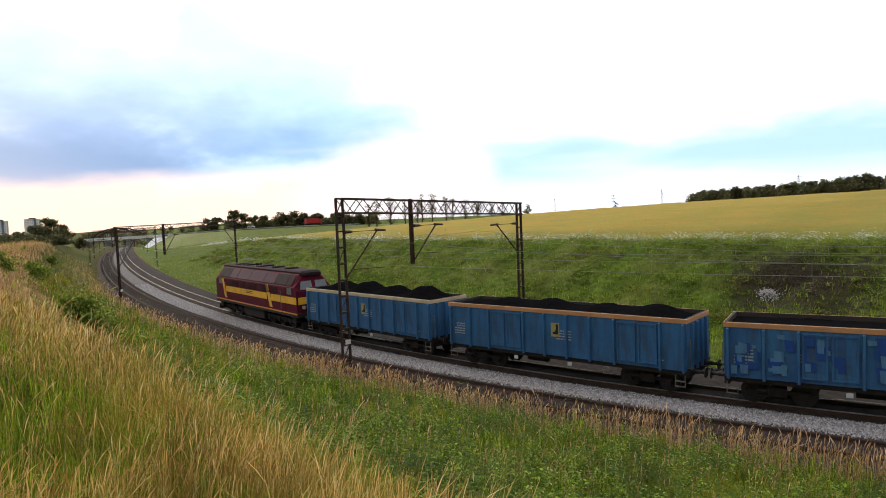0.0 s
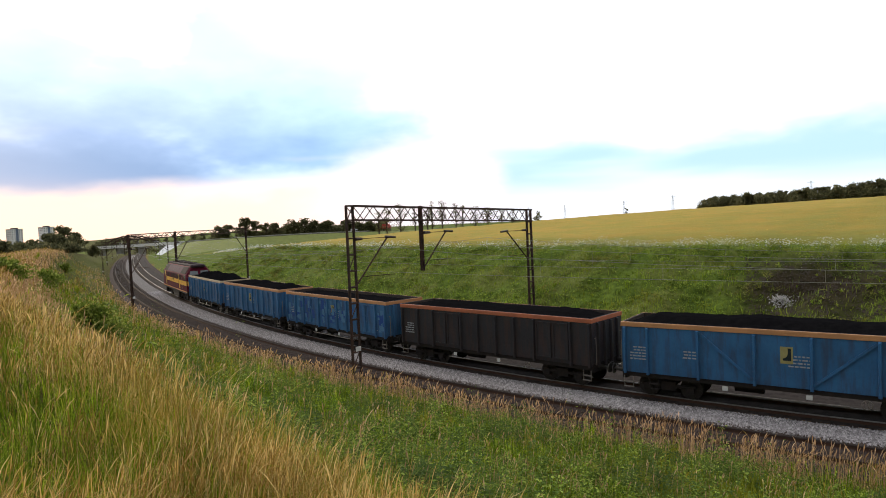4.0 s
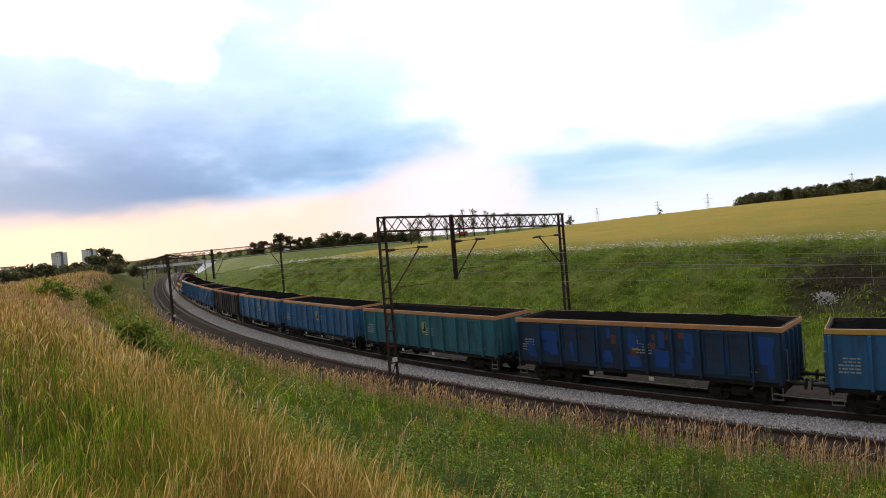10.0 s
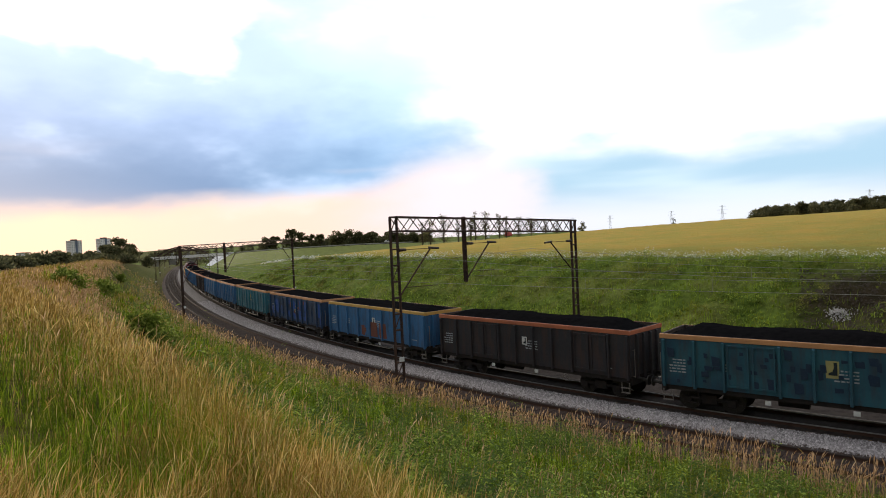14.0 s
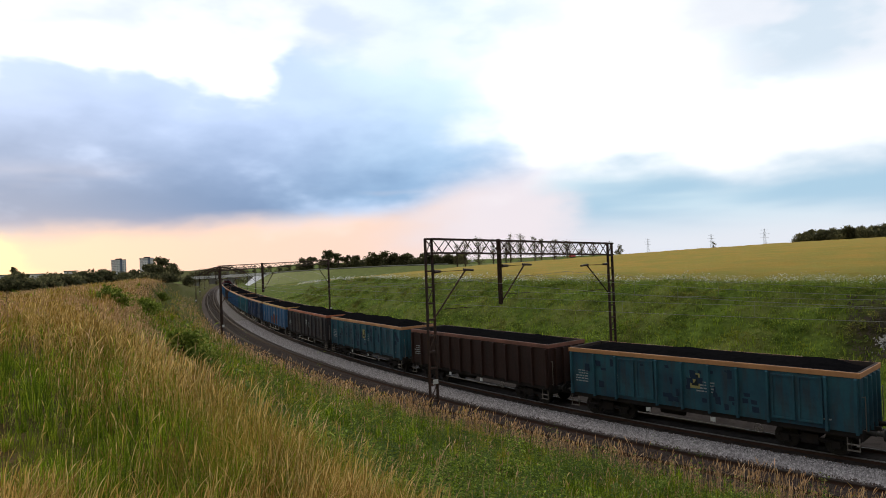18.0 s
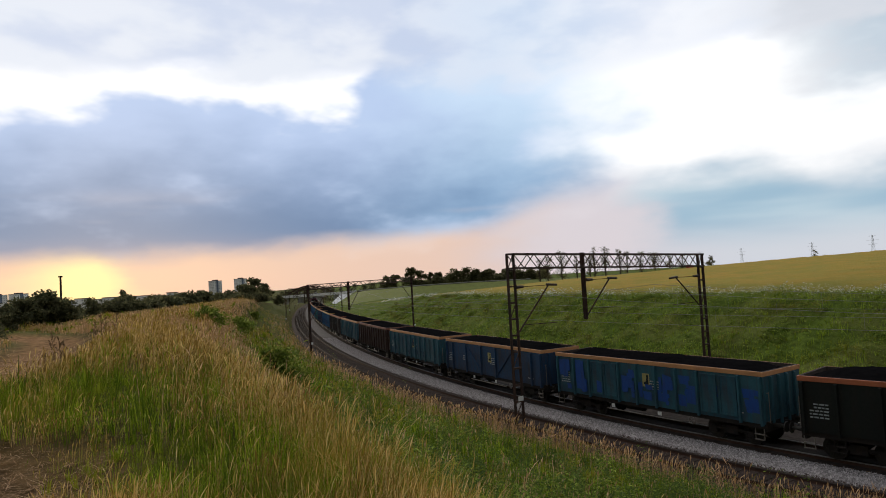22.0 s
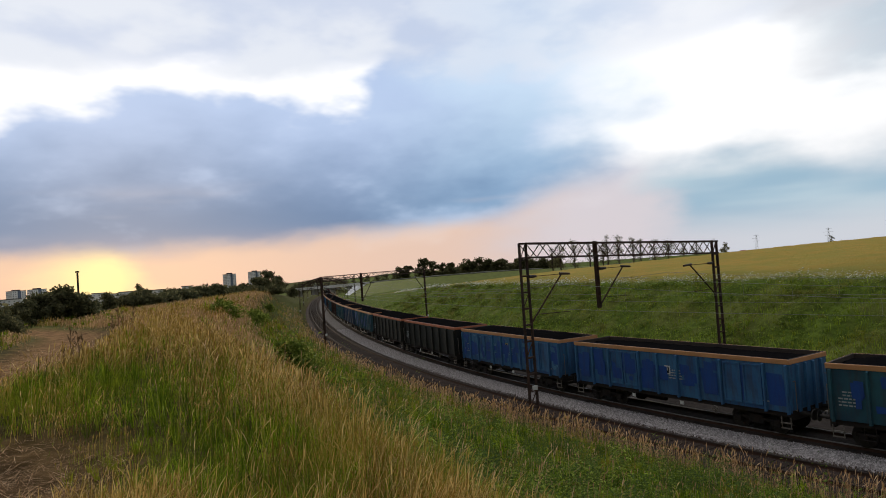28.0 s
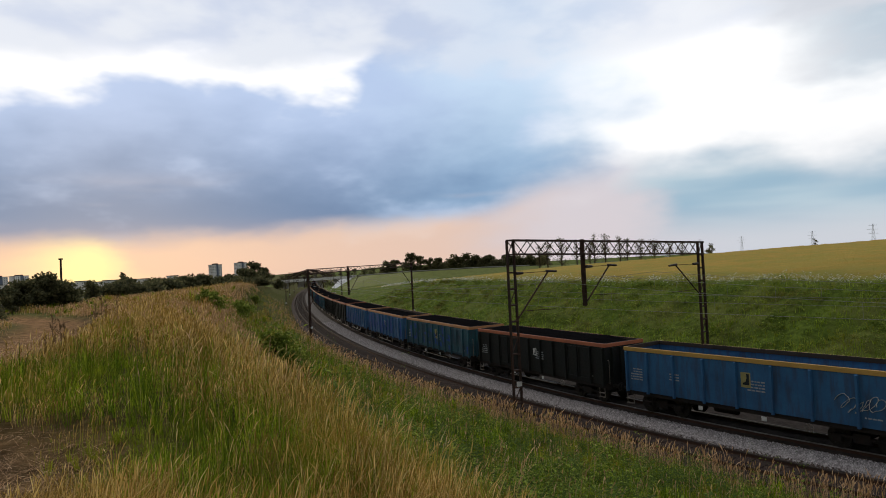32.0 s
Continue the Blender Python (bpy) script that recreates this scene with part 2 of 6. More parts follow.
def quick_mesh(name, verts, tris, material, smooth=False):
    """A large mesh straight from arrays."""
    me = bpy.data.meshes.new(name)
    verts = np.asarray(verts, dtype=np.float32)
    tris = np.asarray(tris, dtype=np.int32)
    me.vertices.add(len(verts))
    me.vertices.foreach_set("co", verts.ravel())
    me.loops.add(tris.size)
    me.loops.foreach_set("vertex_index", tris.ravel())
    me.polygons.add(len(tris))
    me.polygons.foreach_set("loop_start", np.arange(0, tris.size, 3, dtype=np.int32))
    if smooth:
        me.polygons.foreach_set("use_smooth", np.ones(len(tris), dtype=bool))
    me.update(calc_edges=True)
    me.materials.append(material)
    return new(name, me)


# ---- the line of the railway ----
def line_x(y):
    u = y + 5.0
    return 147.813 - 0.66399 * y + 14.80775 * np.sqrt(u) - 57.88809 * np.log(u) + 0.0001 * np.maximum(0, y - 130) ** 2


_y = np.linspace(2, 640, 3200)
_x = line_x(_y)
_s = np.r_[0, np.cumsum(np.hypot(np.diff(_x), np.diff(_y)))]
_k = int(np.searchsorted(_y, 13.0))
_dir = np.array([_x[_k + 1] - _x[_k], _y[_k + 1] - _y[_k]])
_dir /= np.linalg.norm(_dir)
_back = np.arange(380, 0, -1.0)
LX = np.r_[_x[_k] - _dir[0] * _back, _x[_k:]]
LY = np.r_[_y[_k] - _dir[1] * _back, _y[_k:]]
LS = np.r_[_s[_k] - _back, _s[_k:]]
LTX, LTY = np.gradient(LX, LS), np.gradient(LY, LS)
_n = np.hypot(LTX, LTY)
LTX, LTY = LTX / _n, LTY / _n


def grade(s):
    """Height of the rails: level past the eye, falling in the distance."""
    return -0.000031 * np.maximum(0.0, np.asarray(s) - 100.0) ** 2


def on_line(s, o, z=0.0):
    """The place s metres along the line, o metres to the field's side of the train's track, z over the rails."""
    tx, ty = np.interp(s, LS, LTX), np.interp(s, LS, LTY)
    return Vector((float(np.interp(s, LS, LX) + o * ty), float(np.interp(s, LS, LY) - o * tx), float(grade(s) + z)))


def heading(s):
    return math.degrees(math.atan2(float(np.interp(s, LS, LTY)), float(np.interp(s, LS, LTX))))


def line_coords(px, py):
    """s and o of places in the plane."""
    px, py = np.ravel(px), np.ravel(py)
    ls, lo = np.empty(len(px)), np.empty(len(px))
    cx, cy, cs, ctx, cty = LX[::3], LY[::3], LS[::3], LTX[::3], LTY[::3]
    for i in range(0, len(px), 4000):
        a, b = px[i:i + 4000, None], py[i:i + 4000, None]
        k = ((a - cx) ** 2 + (b - cy) ** 2).argmin(1)
        vx, vy = px[i:i + 4000] - cx[k], py[i:i + 4000] - cy[k]
        ls[i:i + 4000] = cs[k] + vx * ctx[k] + vy * cty[k]
        lo[i:i + 4000] = vx * cty[k] - vy * ctx[k]
    return ls, lo


def wave(x, y, k, seed=0.0):
    """Cheap smooth unevenness."""
    return (np.sin(x * k + seed) * np.cos(y * k * 1.13 + seed * 1.7) + 0.5 * np.sin(x * k * 2.3 + y * k * 1.9 + seed * 3.1) + 0.3 * np.cos(x * k * 4.1 - y * k * 3.7 + seed)) / 1.8


ROAD = [(-10.0, -8.0), (-10.8, 2.0), (-12.3, 7.6), (-14.2, 13.2), (-18.2, 19.5), (-22.2, 24.7), (-26.4, 29.8), (-34.0, 36.0), (-60.0, 50.0)]


def road_distance(px, py):
    """Distance from the middle of the dirt track that runs along the top of the bank."""
    px, py = np.ravel(px), np.ravel(py)
    d = np.full(len(px), 1e9)
    for (ax, ay), (bx, by) in zip(ROAD, ROAD[1:]):
        ux, uy = bx - ax, by - ay
        t = np.clip(((px - ax) * ux + (py - ay) * uy) / (ux * ux + uy * uy), 0, 1)
        d = np.minimum(d, np.hypot(px - ax - t * ux, py - ay - t * uy))
    return np.minimum(d, 0.6 * np.hypot(px + 6.8, py - 4.2))


def verge(s):
    """Where the grass begins on the field's side: beyond the lifted track's bed, closer in along the far curve."""
    return np.interp(s, [100, 118], [7.0, 4.2])


def bank_o(s, o):
    """Offsets on the near bank, scaled so that its crest, nearer to the line in the distance, lies at -25 everywhere."""
    k = np.interp(s, [30, 58, 60, 62, 65, 70, 75, 90, 110, 150, 200, 320], [0.85, 0.86, 0.88, 0.91, 0.97, 1.04, 1.12, 1.42, 1.85, 2.5, 2.7, 2.2])
    return np.where(o < -7, -7 + (o + 7) * k, o)


def ground_z(px, py):
    px, py = np.ravel(px), np.ravel(py)
    s, o = line_coords(px, py)
    e = bank_o(s, o)
    near = np.interp(e, [-1500, -700, -350, -160, -90, -55, -40, -34, -31, -29.2, -27, -25.2, -24.2, -23, -20, -14, -9.5, -8, -7, -6.2, 0],
                     [-26, -16, -6, 2.0, 5.0, 5.8, 6.05, 6.15, 6.3, 6.45, 6.35, 6.15, 5.7, 4.8, 3.2, 1.5, 0.6, 0.35, 0.0, -0.75, -0.75])
    lower = np.interp(s, [40, 110, 160, 220, 320, 500], [0, 0.1, 0.3, 1.5, 4.0, 8.0])
    near = near - np.clip((-9 - e) / 12, 0, 1) * lower * np.clip(near / 6.0, 0, 1)
    far = np.interp(o, [0, 7.6, 8.6, 9.6, 12, 21, 23.5, 26, 60, 130, 220, 300, 420, 900, 1600],
                    [-0.75, -0.75, -0.5, -0.2, 0.7, 4.75, 5.15, 5.4, 6.9, 8.9, 10.2, 10.2, 8.0, 0.0, -10.0])
    tilt = np.interp(s, [-200, 60, 100, 160, 200, 225, 290, 400, 520], [0.0, 0.0, 0.0, -0.5, -1.3, -2.3, -4.6, -8.0, -10.0]) * np.clip((o - 9) / 12, 0, 1)
    z = np.where(o < 0, near, far + tilt) + grade(s) * np.exp(-np.maximum(0, np.abs(o) - 9) / 25.0)
    bumpy = np.clip((np.abs(o) - 8) / 5, 0, 1)
    rd = road_distance(px, py)
    rut = np.exp(-(rd / 1.5) ** 4)
    z = z + bumpy * (1 - 0.7 * rut) * (0.16 * wave(px, py, 0.35) + 0.07 * wave(px, py, 1.3, 2.0)) - 0.18 * rut
    # hummocks and hollows on the far slope
    z = z + np.clip((o - 9) / 3, 0, 1) * np.clip((22.5 - o) / 2.5, 0, 1) * (0.30 * wave(s, o, 0.50, 5.0) + 0.16 * wave(s, o, 1.15, 8.0))
    d = np.hypot(px, py)
    z = np.maximum(z, np.interp(d, [500, 640, 2600], [-30.0, -6.5, -9.0]))
    return np.where(d < 1.5, np.minimum(z, 6.4), z)


def build_ground():
    az = np.radians(np.r_[np.arange(-180, -75, 5.0), np.arange(-75, 75, 0.4), np.arange(75, 180, 5.0)])
    r = np.r_[0.0, 0.4, 1.0, 2.0, np.geomspace(3.0, 130.0, 210), np.geomspace(134.0, 2600.0, 60)]
    A, Rr = np.meshgrid(az, r)
    px, py = (Rr * np.sin(A)).ravel() + 0.13, (Rr * np.cos(A)).ravel() - 0.21
    z = ground_z(px, py)
    s, o = line_coords(px, py)
    na, nr = len(az), len(r)
    i = np.arange(nr - 1)[:, None] * na + np.arange(na)[None]
    j = np.arange(nr - 1)[:, None] * na + (np.arange(na)[None] + 1) % na
    quads = np.stack([i, j, j + na, i + na], -1).reshape(-1, 4)
    tris = np.r_[quads[:, [0, 1, 2]], quads[:, [0, 2, 3]]]
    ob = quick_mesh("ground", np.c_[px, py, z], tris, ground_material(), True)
    e = bank_o(s, o)
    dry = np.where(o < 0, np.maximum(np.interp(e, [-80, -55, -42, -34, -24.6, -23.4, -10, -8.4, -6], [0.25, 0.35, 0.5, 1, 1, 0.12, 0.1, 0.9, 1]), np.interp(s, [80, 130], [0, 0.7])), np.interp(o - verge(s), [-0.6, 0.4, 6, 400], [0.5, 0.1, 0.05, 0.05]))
    worn = np.exp(-((e + 24.7 + 0.3 * wave(px, py, 0.4)) / 0.5) ** 2) * (s > 84) * (s < 135) * (o < 0) * 0.7
    path = np.exp(-(road_distance(px, py) / 1.55) ** 4) + worn + ((o < verge(s) - 0.4) & (o > 0)) * 0.8
    crop = (0.65 * np.clip((o - 23.6 + 0.7 * wave(px, py, 0.4, 6.0)) / 2.6, 0, np.interp(s, [70, 130], [0.5, 1.0])) + 0.64 * np.clip((o - 26) / 13, 0, 1)) * (1 - 0.28 * np.clip(0.5 + wave(px, py, 0.07, 4.0), 0, 1)) * (s < 380)
    az_ = np.degrees(np.arctan2(px, py))
    bare = np.exp(-(((az_ - 33.0 + 1.4 * wave(px, py, 0.5)) / 5.0) ** 4)) * np.exp(-(((o - 17.0 + 1.2 * wave(px, py, 0.6, 3.0)) / 3.5) ** 4)) * (o > 0)
    # churned dark soil by the track, partly shade put into its colour
    bare = np.maximum(bare, 0.75 * np.exp(-(np.hypot(px + 6.8, py - 4.2) / 2.4) ** 4))
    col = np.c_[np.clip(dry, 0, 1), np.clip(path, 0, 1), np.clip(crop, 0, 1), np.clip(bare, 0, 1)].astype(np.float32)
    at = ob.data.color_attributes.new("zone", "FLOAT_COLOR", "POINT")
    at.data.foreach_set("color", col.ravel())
    tagged(ob, "uneven grassy cutting, dirt track and wheat field under evening light", "ground", kind="structure")


build_ground()

# ---- trackbed ----
GREY_BALLAST = surface("grey_ballast", (0.70, 0.645, 0.635), (0.13, 0.115, 0.115), 0.95, scale=6.0, fine=26.0, bump=0.6, amount=0.7, per_island=0.85, spec=0.04)
BROWN_BALLAST = surface("brown_ballast", (0.125, 0.092, 0.080), (0.07, 0.054, 0.048), 0.95, scale=4.0, fine=22.0, bump=0.6, amount=0.7, per_island=0.7, spec=0.04)
BROWN_BED = surface("brown_ballast_bed", (0.066, 0.047, 0.042), (0.024, 0.018, 0.016), 0.95, scale=8.0, fine=18.0, bump=1.0, amount=0.8, spec=0.04)
RUST_STEEL = surface("rusty_rail", (0.075, 0.042, 0.030), (0.045, 0.027, 0.02), 0.9, 0.0, 3.0, 30.0, spec=0.1)
SHINY_STEEL = surface("polished_rail_head", (0.24, 0.22, 0.21), (0.14, 0.12, 0.11), 0.6, 0.6, 2.0, 30.0, bump=0.03)
DULL_STEEL = surface("dull_rail_head", (0.060, 0.045, 0.040), (0.04, 0.03, 0.027), 0.85, 0.0, 2.0, 30.0, bump=0.03, spec=0.1)
SLEEPER = surface("dark_wooden_sleeper", (0.060, 0.044, 0.038), (0.030, 0.024, 0.022), 0.9, per_piece=0.6, spec=0.04)
OIL_SLEEPER = surface("oil_stained_sleeper", (0.060, 0.048, 0.042), (0.03, 0.025, 0.022), 0.9, per_piece=0.5, spec=0.04)


def sweep(name, section, s0, s1, step, material, label, category, kind="structure", parent=None):
    """A section of (o, z) points drawn along the line."""
    ss = np.arange(s0, s1 + 0.01, step)
    tx, ty = np.interp(ss, LS, LTX), np.interp(ss, LS, LTY)
    cx, cy, gz = np.interp(ss, LS, LX), np.interp(ss, LS, LY), grade(ss)
    k = len(section)
    v = np.concatenate([np.c_[cx + o * ty, cy - o * tx, gz + z][:, None] for o, z in section], 1).reshape(-1, 3)
    a = (np.arange(len(ss) - 1)[:, None] * k + np.arange(k - 1)[None]).ravel()
    q = np.stack([a, a + 1, a + 1 + k, a + k], 1)
    ob = quick_mesh(name, v, np.r_[q[:, [0, 1, 2]], q[:, [0, 2, 3]]], material, True)
    ob.parent = parent
    if parent is None:
        tagged(ob, label, category, kind=kind)
    return ob


S0, S1 = -60.0, 560.0
GREY_BED = surface("grey_ballast_bed", (0.20, 0.185, 0.18), (0.085, 0.078, 0.076), 0.95, scale=9.0, fine=17.0, bump=1.0, amount=0.8, spec=0.04)
# oily stone, its colour darkened further for the shade under and behind the train
SHADED_OIL_BED = surface("oil_stained_ballast", (0.055, 0.045, 0.040), (0.025, 0.020, 0.018), 0.95, scale=3.0, fine=17.0, bump=1.0, amount=0.8, spec=0.04)
sweep("ballast_bed", [(-1.22, -0.152), (1.5, -0.15), (2.0, -0.24), (3.4, -0.7)], S0, S1, 1.0, SHADED_OIL_BED, "oil-stained ballast between the train's rails, the train's shade in its colour", "ballast")
sweep("ballast_bed", [(-2.95, -0.30), (-2.6, -0.21), (-1.4, -0.17), (-1.22, -0.17)], S0, S1, 1.0, GREY_BED, "pale grey crushed stone ballast beside the train's track", "ballast")
sweep("ballast_bed", [(-7.1, -0.75), (-6.5, -0.30), (-6.1, -0.17), (-3.3, -0.17), (-2.94, -0.29), (-2.6, -0.6)], S0, S1, 1.0, BROWN_BED, "dark rust-stained old ballast of the second track", "ballast")
# this bed's dark colour carries the train's shade too
sweep("ballast_bed", [(2.6, -0.62), (3.3, -0.54), (6.4, -0.53), (7.2, -0.76)], S0, 104.0, 1.5, SHADED_OIL_BED, "bed of a lifted third track, darkened with the train's shade", "ballast")
sweep("ballast_bed", [(2.6, -0.62), (2.9, -0.56), (3.6, -0.56), (4.2, -0.76)], 104.0, S1, 1.5, BROWN_BED, "brown bed of a lifted third track", "ballast")


def build_track(centre, sleeper_mat, head_mat, group):
    head = [(-0.036, -0.035), (-0.036, 0.0), (0.036, 0.0), (0.036, -0.035)]
    foot = [(-0.075, -0.16), (-0.03, -0.14), (-0.012, -0.12), (-0.012, -0.035), (0.012, -0.035), (0.012, -0.12), (0.03, -0.14), (0.075, -0.16)]
    for side in (-0.753, 0.753):
        rail = new("rail")
        tagged(rail, "rusty steel rail with a polished running surface", "rail", "rails", "structure")
        sweep("rail_head", [(centre + side + a, b) for a, b in head], S0, S1, 1.5, head_mat, "", "", parent=rail)
        sweep("rail_web", [(centre + side + a, b) for a, b in foot], S0, S1, 1.5, RUST_STEEL, "", "", parent=rail)
    bm = box(B(), -0.13, 0.13, -1.3, 1.3, -0.30, -0.145, 0.0)
    first = None
    root = new("sleepers")
    tagged(root, "row of worn railway sleepers half sunk in ballast", "sleepers", group, "structure")
    s = 44.0
    while s < 190:
        p = on_line(s, centre)
        m = (p.x, p.y, p.z, 0, 0, heading(s))
        if first is None:
            first = part("sleeper", bm, sleeper_mat, root)
            first.matrix_basis = pose(*m)
        else:
            again(first, root, *m)
        s += 0.62
    bm = B()
    while s < 330:
        p = on_line(s, centre, -0.22)
        a = radians(heading(s))
        u = Vector((-math.sin(a), math.cos(a), 0)) * 1.3
        bar(bm, p - u, p + u, 0.26, 0.15)
        s += 0.62
    tagged(part("far_sleeper_row", bm, sleeper_mat, root), "row of sleepers farther along the curve", kind="stuff")


def stones(name, o0, o1, s0, s1, n, z, size, material, label, seed):
    """Loose stones on a bed: four-sided chips."""
    rng = np.random.default_rng(seed)
    s = s0 + (s1 - s0) * rng.random(n) ** 1.4
    o = rng.uniform(o0, o1, n)
    tx, ty = np.interp(s, LS, LTX), np.interp(s, LS, LTY)
    c = np.c_[np.interp(s, LS, LX) + o * ty, np.interp(s, LS, LY) - o * tx, grade(s) + z]
    t = np.array([(1, 0, -0.4), (-0.5, 0.87, -0.4), (-0.5, -0.87, -0.4), (0.1, 0.05, 0.75)])
    sc = size * rng.uniform(0.6, 1.5, (n, 1, 1)) * rng.uniform(0.7, 1.3, (n, 4, 3))
    a = rng.uniform(0, 6.28, n)
    ca, sa = np.cos(a), np.sin(a)
    v = t[None] * sc
    v = np.stack([v[..., 0] * ca[:, None] - v[..., 1] * sa[:, None], v[..., 0] * sa[:, None] + v[..., 1] * ca[:, None], v[..., 2]], -1) + c[:, None]
    f = np.array([(0, 1, 3), (1, 2, 3), (2, 0, 3)])
    ob = quick_mesh(name, v.reshape(-1, 3), (np.arange(n)[:, None, None] * 4 + f[None]).reshape(-1, 3), material)
    tagged(ob, label, "ballast", kind="stuff")


build_track(0.0, OIL_SLEEPER, SHINY_STEEL, "train's track")
build_track(-4.6, SLEEPER, DULL_STEEL, "second track")
stones("ballast_stones", -3.05, -1.25, 44, 150, 62000, -0.18, 0.052, GREY_BALLAST, "loose pale grey ballast stones beside the rails", 5)
stones("ballast_stones", -6.6, -2.9, 44, 110, 26000, -0.16, 0.035, BROWN_BALLAST, "loose dark brown ballast stones", 6)

# ---- overhead line portals ----
STEEL = surface("rust_brown_lattice_steel", (0.055, 0.036, 0.030), (0.13, 0.060, 0.038), 0.8, 0.3, 2.0, 18.0)
PORCELAIN = surface("brown_insulator", (0.06, 0.035, 0.03), None, 0.3)
WHITE_PLATE = surface("white_enamel_plate", (0.75, 0.75, 0.72), None, 0.5, amount=0.2)
WIRE = surface("weathered_copper_wire", (0.34, 0.32, 0.28), (0.24, 0.23, 0.20), 0.4, 0.5)
CONCRETE = surface("weathered_concrete", (0.42, 0.40, 0.37), (0.26, 0.24, 0.22), 0.9)


def ladder(bm, p, q, across, along, w, bays, chord=0.09, deep=0.22, brace=0.04, taper=1.0):
    """Two upright channels tied by flat battens and a few diagonals."""
    p, q, across, along = Vector(p), Vector(q), Vector(across), Vector(along)
    ends = []
    for k in (-1, 1):
        a, c = p + across * (k * w * taper), q + across * (k * w)
        for e in (-0.5, 0.5):
            bar(bm, a + along * (deep * e), c + along * (deep * e), chord * 0.62)
        # the channel's web, a plate between its flanges
        t = across * 0.008
        v = [bm.verts.new(p + along * (deep * e) + t * f) for p in (a, c) for e, f in ((-0.48, -1), (0.48, -1), (0.48, 1), (-0.48, 1))]
        for f in ((3, 2, 1, 0), (4, 5, 6, 7), (0, 1, 5, 4), (1, 2, 6, 5), (2, 3, 7, 6), (3, 0, 4, 7)):
            bm.faces.new([v[i] for i in f])
        ends.append((a, c))
    for k in range(bays + 1):
        u = k / bays
        a, c = ends[0][0].lerp(ends[0][1], u), ends[1][0].lerp(ends[1][1], u)
        bar(bm, a + along * (deep * 0.5), c + along * (deep * 0.5), brace, brace * 2.2)
        bar(bm, a - along * (deep * 0.5), c - along * (deep * 0.5), brace, brace * 2.2)
        if k % 3 == 1 and k < bays:
            d = ends[1][0].lerp(ends[1][1], u + 1 / bays)
            bar(bm, a, d, brace)
    return bm


def cantilever(parent, base, away, reach, drop):
    """A raked bracket: top stay, strut, insulators, steady arm."""
    base, away = Vector(base), Vector(away)
    tip = base + away * reach
    arm = part("bracket_tube", tube(B(), base + Vector((0, 0, -drop)), tip + Vector((0, 0, 0.15)), 0.045), STEEL, parent)
    part("top_stay", tube(B(), base + Vector((0, 0, 0.12)), tip + Vector((0, 0, 0.12)), 0.018, n=6), STEEL, parent)
    part("insulator", tube(B(), base + away * 0.1 + Vector((0, 0, 0.12)), base + away * 0.55 + Vector((0, 0, 0.12)), 0.10, 0.07), PORCELAIN, parent)
    part("insulator", tube(B(), tip - away * 0.15 + Vector((0, 0, 0.15)), tip + away * 0.55 + Vector((0, 0, 0.10)), 0.075, 0.06), PORCELAIN, parent)
    low = base + Vector((0, 0, -drop * 0.80)) + away * reach * 0.22
    part("steady_arm", tube(B(), low, low + away * reach * 0.95 + Vector((0, 0, -0.05)), 0.022, n=6), STEEL, parent)


def portal(pl, pr, zl, zr, deep=0.75, pend=0.335, label="", wide=0.42):
    """Two lattice legs, a lattice beam, a hanging post and three brackets."""
    pl, pr = Vector(pl), Vector(pr)
    root = new("overhead_line_portal")
    root.location = pl
    tagged(root, label, "catenary portal", "portals over the line")
    across = (pr - pl)
    across.z = 0
    across.normalize()
    along = Vector((-across.y, across.x, 0))
    inward = across
    for p, z in ((pl, zl), (pr, zr)):
        b = Vector((p.x, p.y, p.z)) - pl
        t = Vector((p.x, p.y, z)) - pl
        leg = part("leg", ladder(B(), b, t, across, along, wide / 2, 11, chord=0.10, deep=0.11, taper=1.2), STEEL, root)
        part("footing", box(B(), b.x - 0.5, b.x + 0.5, b.y - 0.5, b.y + 0.5, b.z - 0.6, b.z + 0.12, 0.04), CONCRETE, root)
        c = b + Vector((0, 0, 1.9)) - along * 0.2
        part("marker_plate", bar(B(), c - across * 0.16, c + across * 0.16, 0.03, 0.24), WHITE_PLATE, root, "small white enamel plate")
    lo, hi = Vector((0, 0, zl - pl.z - deep)), Vector((pr.x - pl.x, pr.y - pl.y, zr - pl.z - deep))
    bm = B()
    up = Vector((0, 0, deep))
    n = 22
    for side in (-0.3, 0.3):
        o = along * side
        bar(bm, lo + o, hi + o, 0.085)
        bar(bm, lo + up + o, hi + up + o, 0.085)
        for k in range(n):
            u, v = lo.lerp(hi, k / n) + o, lo.lerp(hi, (k + 1) / n) + o
            if k % 2:
                bar(bm, u, v + up, 0.04)
            else:
                bar(bm, u + up, v, 0.04)
    for k in range(n + 1):
        u = lo.lerp(hi, k / n)
        bar(bm, u - along * 0.3, u + along * 0.3, 0.045)
        bar(bm, u + up - along * 0.3, u + up + along * 0.3, 0.045)
    part("beam", bm, STEEL, root)
    m = lo.lerp(hi, pend)
    part("hanging_post", ladder(B(), m + Vector((0, 0, -2.9)), m + up + Vector((0, 0, 0.05)), across, along, 0.065, 6, 0.11, 0.15, 0.05), STEEL, root)
    cantilever(root, lo + Vector((0, 0, -1.15)) + across * 0.2, across, 2.3, 2.4)
    cantilever(root, m + Vector((0, 0, -0.85)) + across * 0.12, across, 1.9, 1.9)
    cantilever(root, hi + Vector((0, 0, -0.75)) - across * 0.2, -across, 2.2, 1.9)
    return root


def ground_at(x, y):
    return float(ground_z(np.array([x]), np.array([y]))[0])


portal((-2.85, 34.7, -0.4), (8.6, 44.4, -0.5), 9.12, 8.6, label="rust-brown lattice steel portal carrying the overhead line over the tracks")
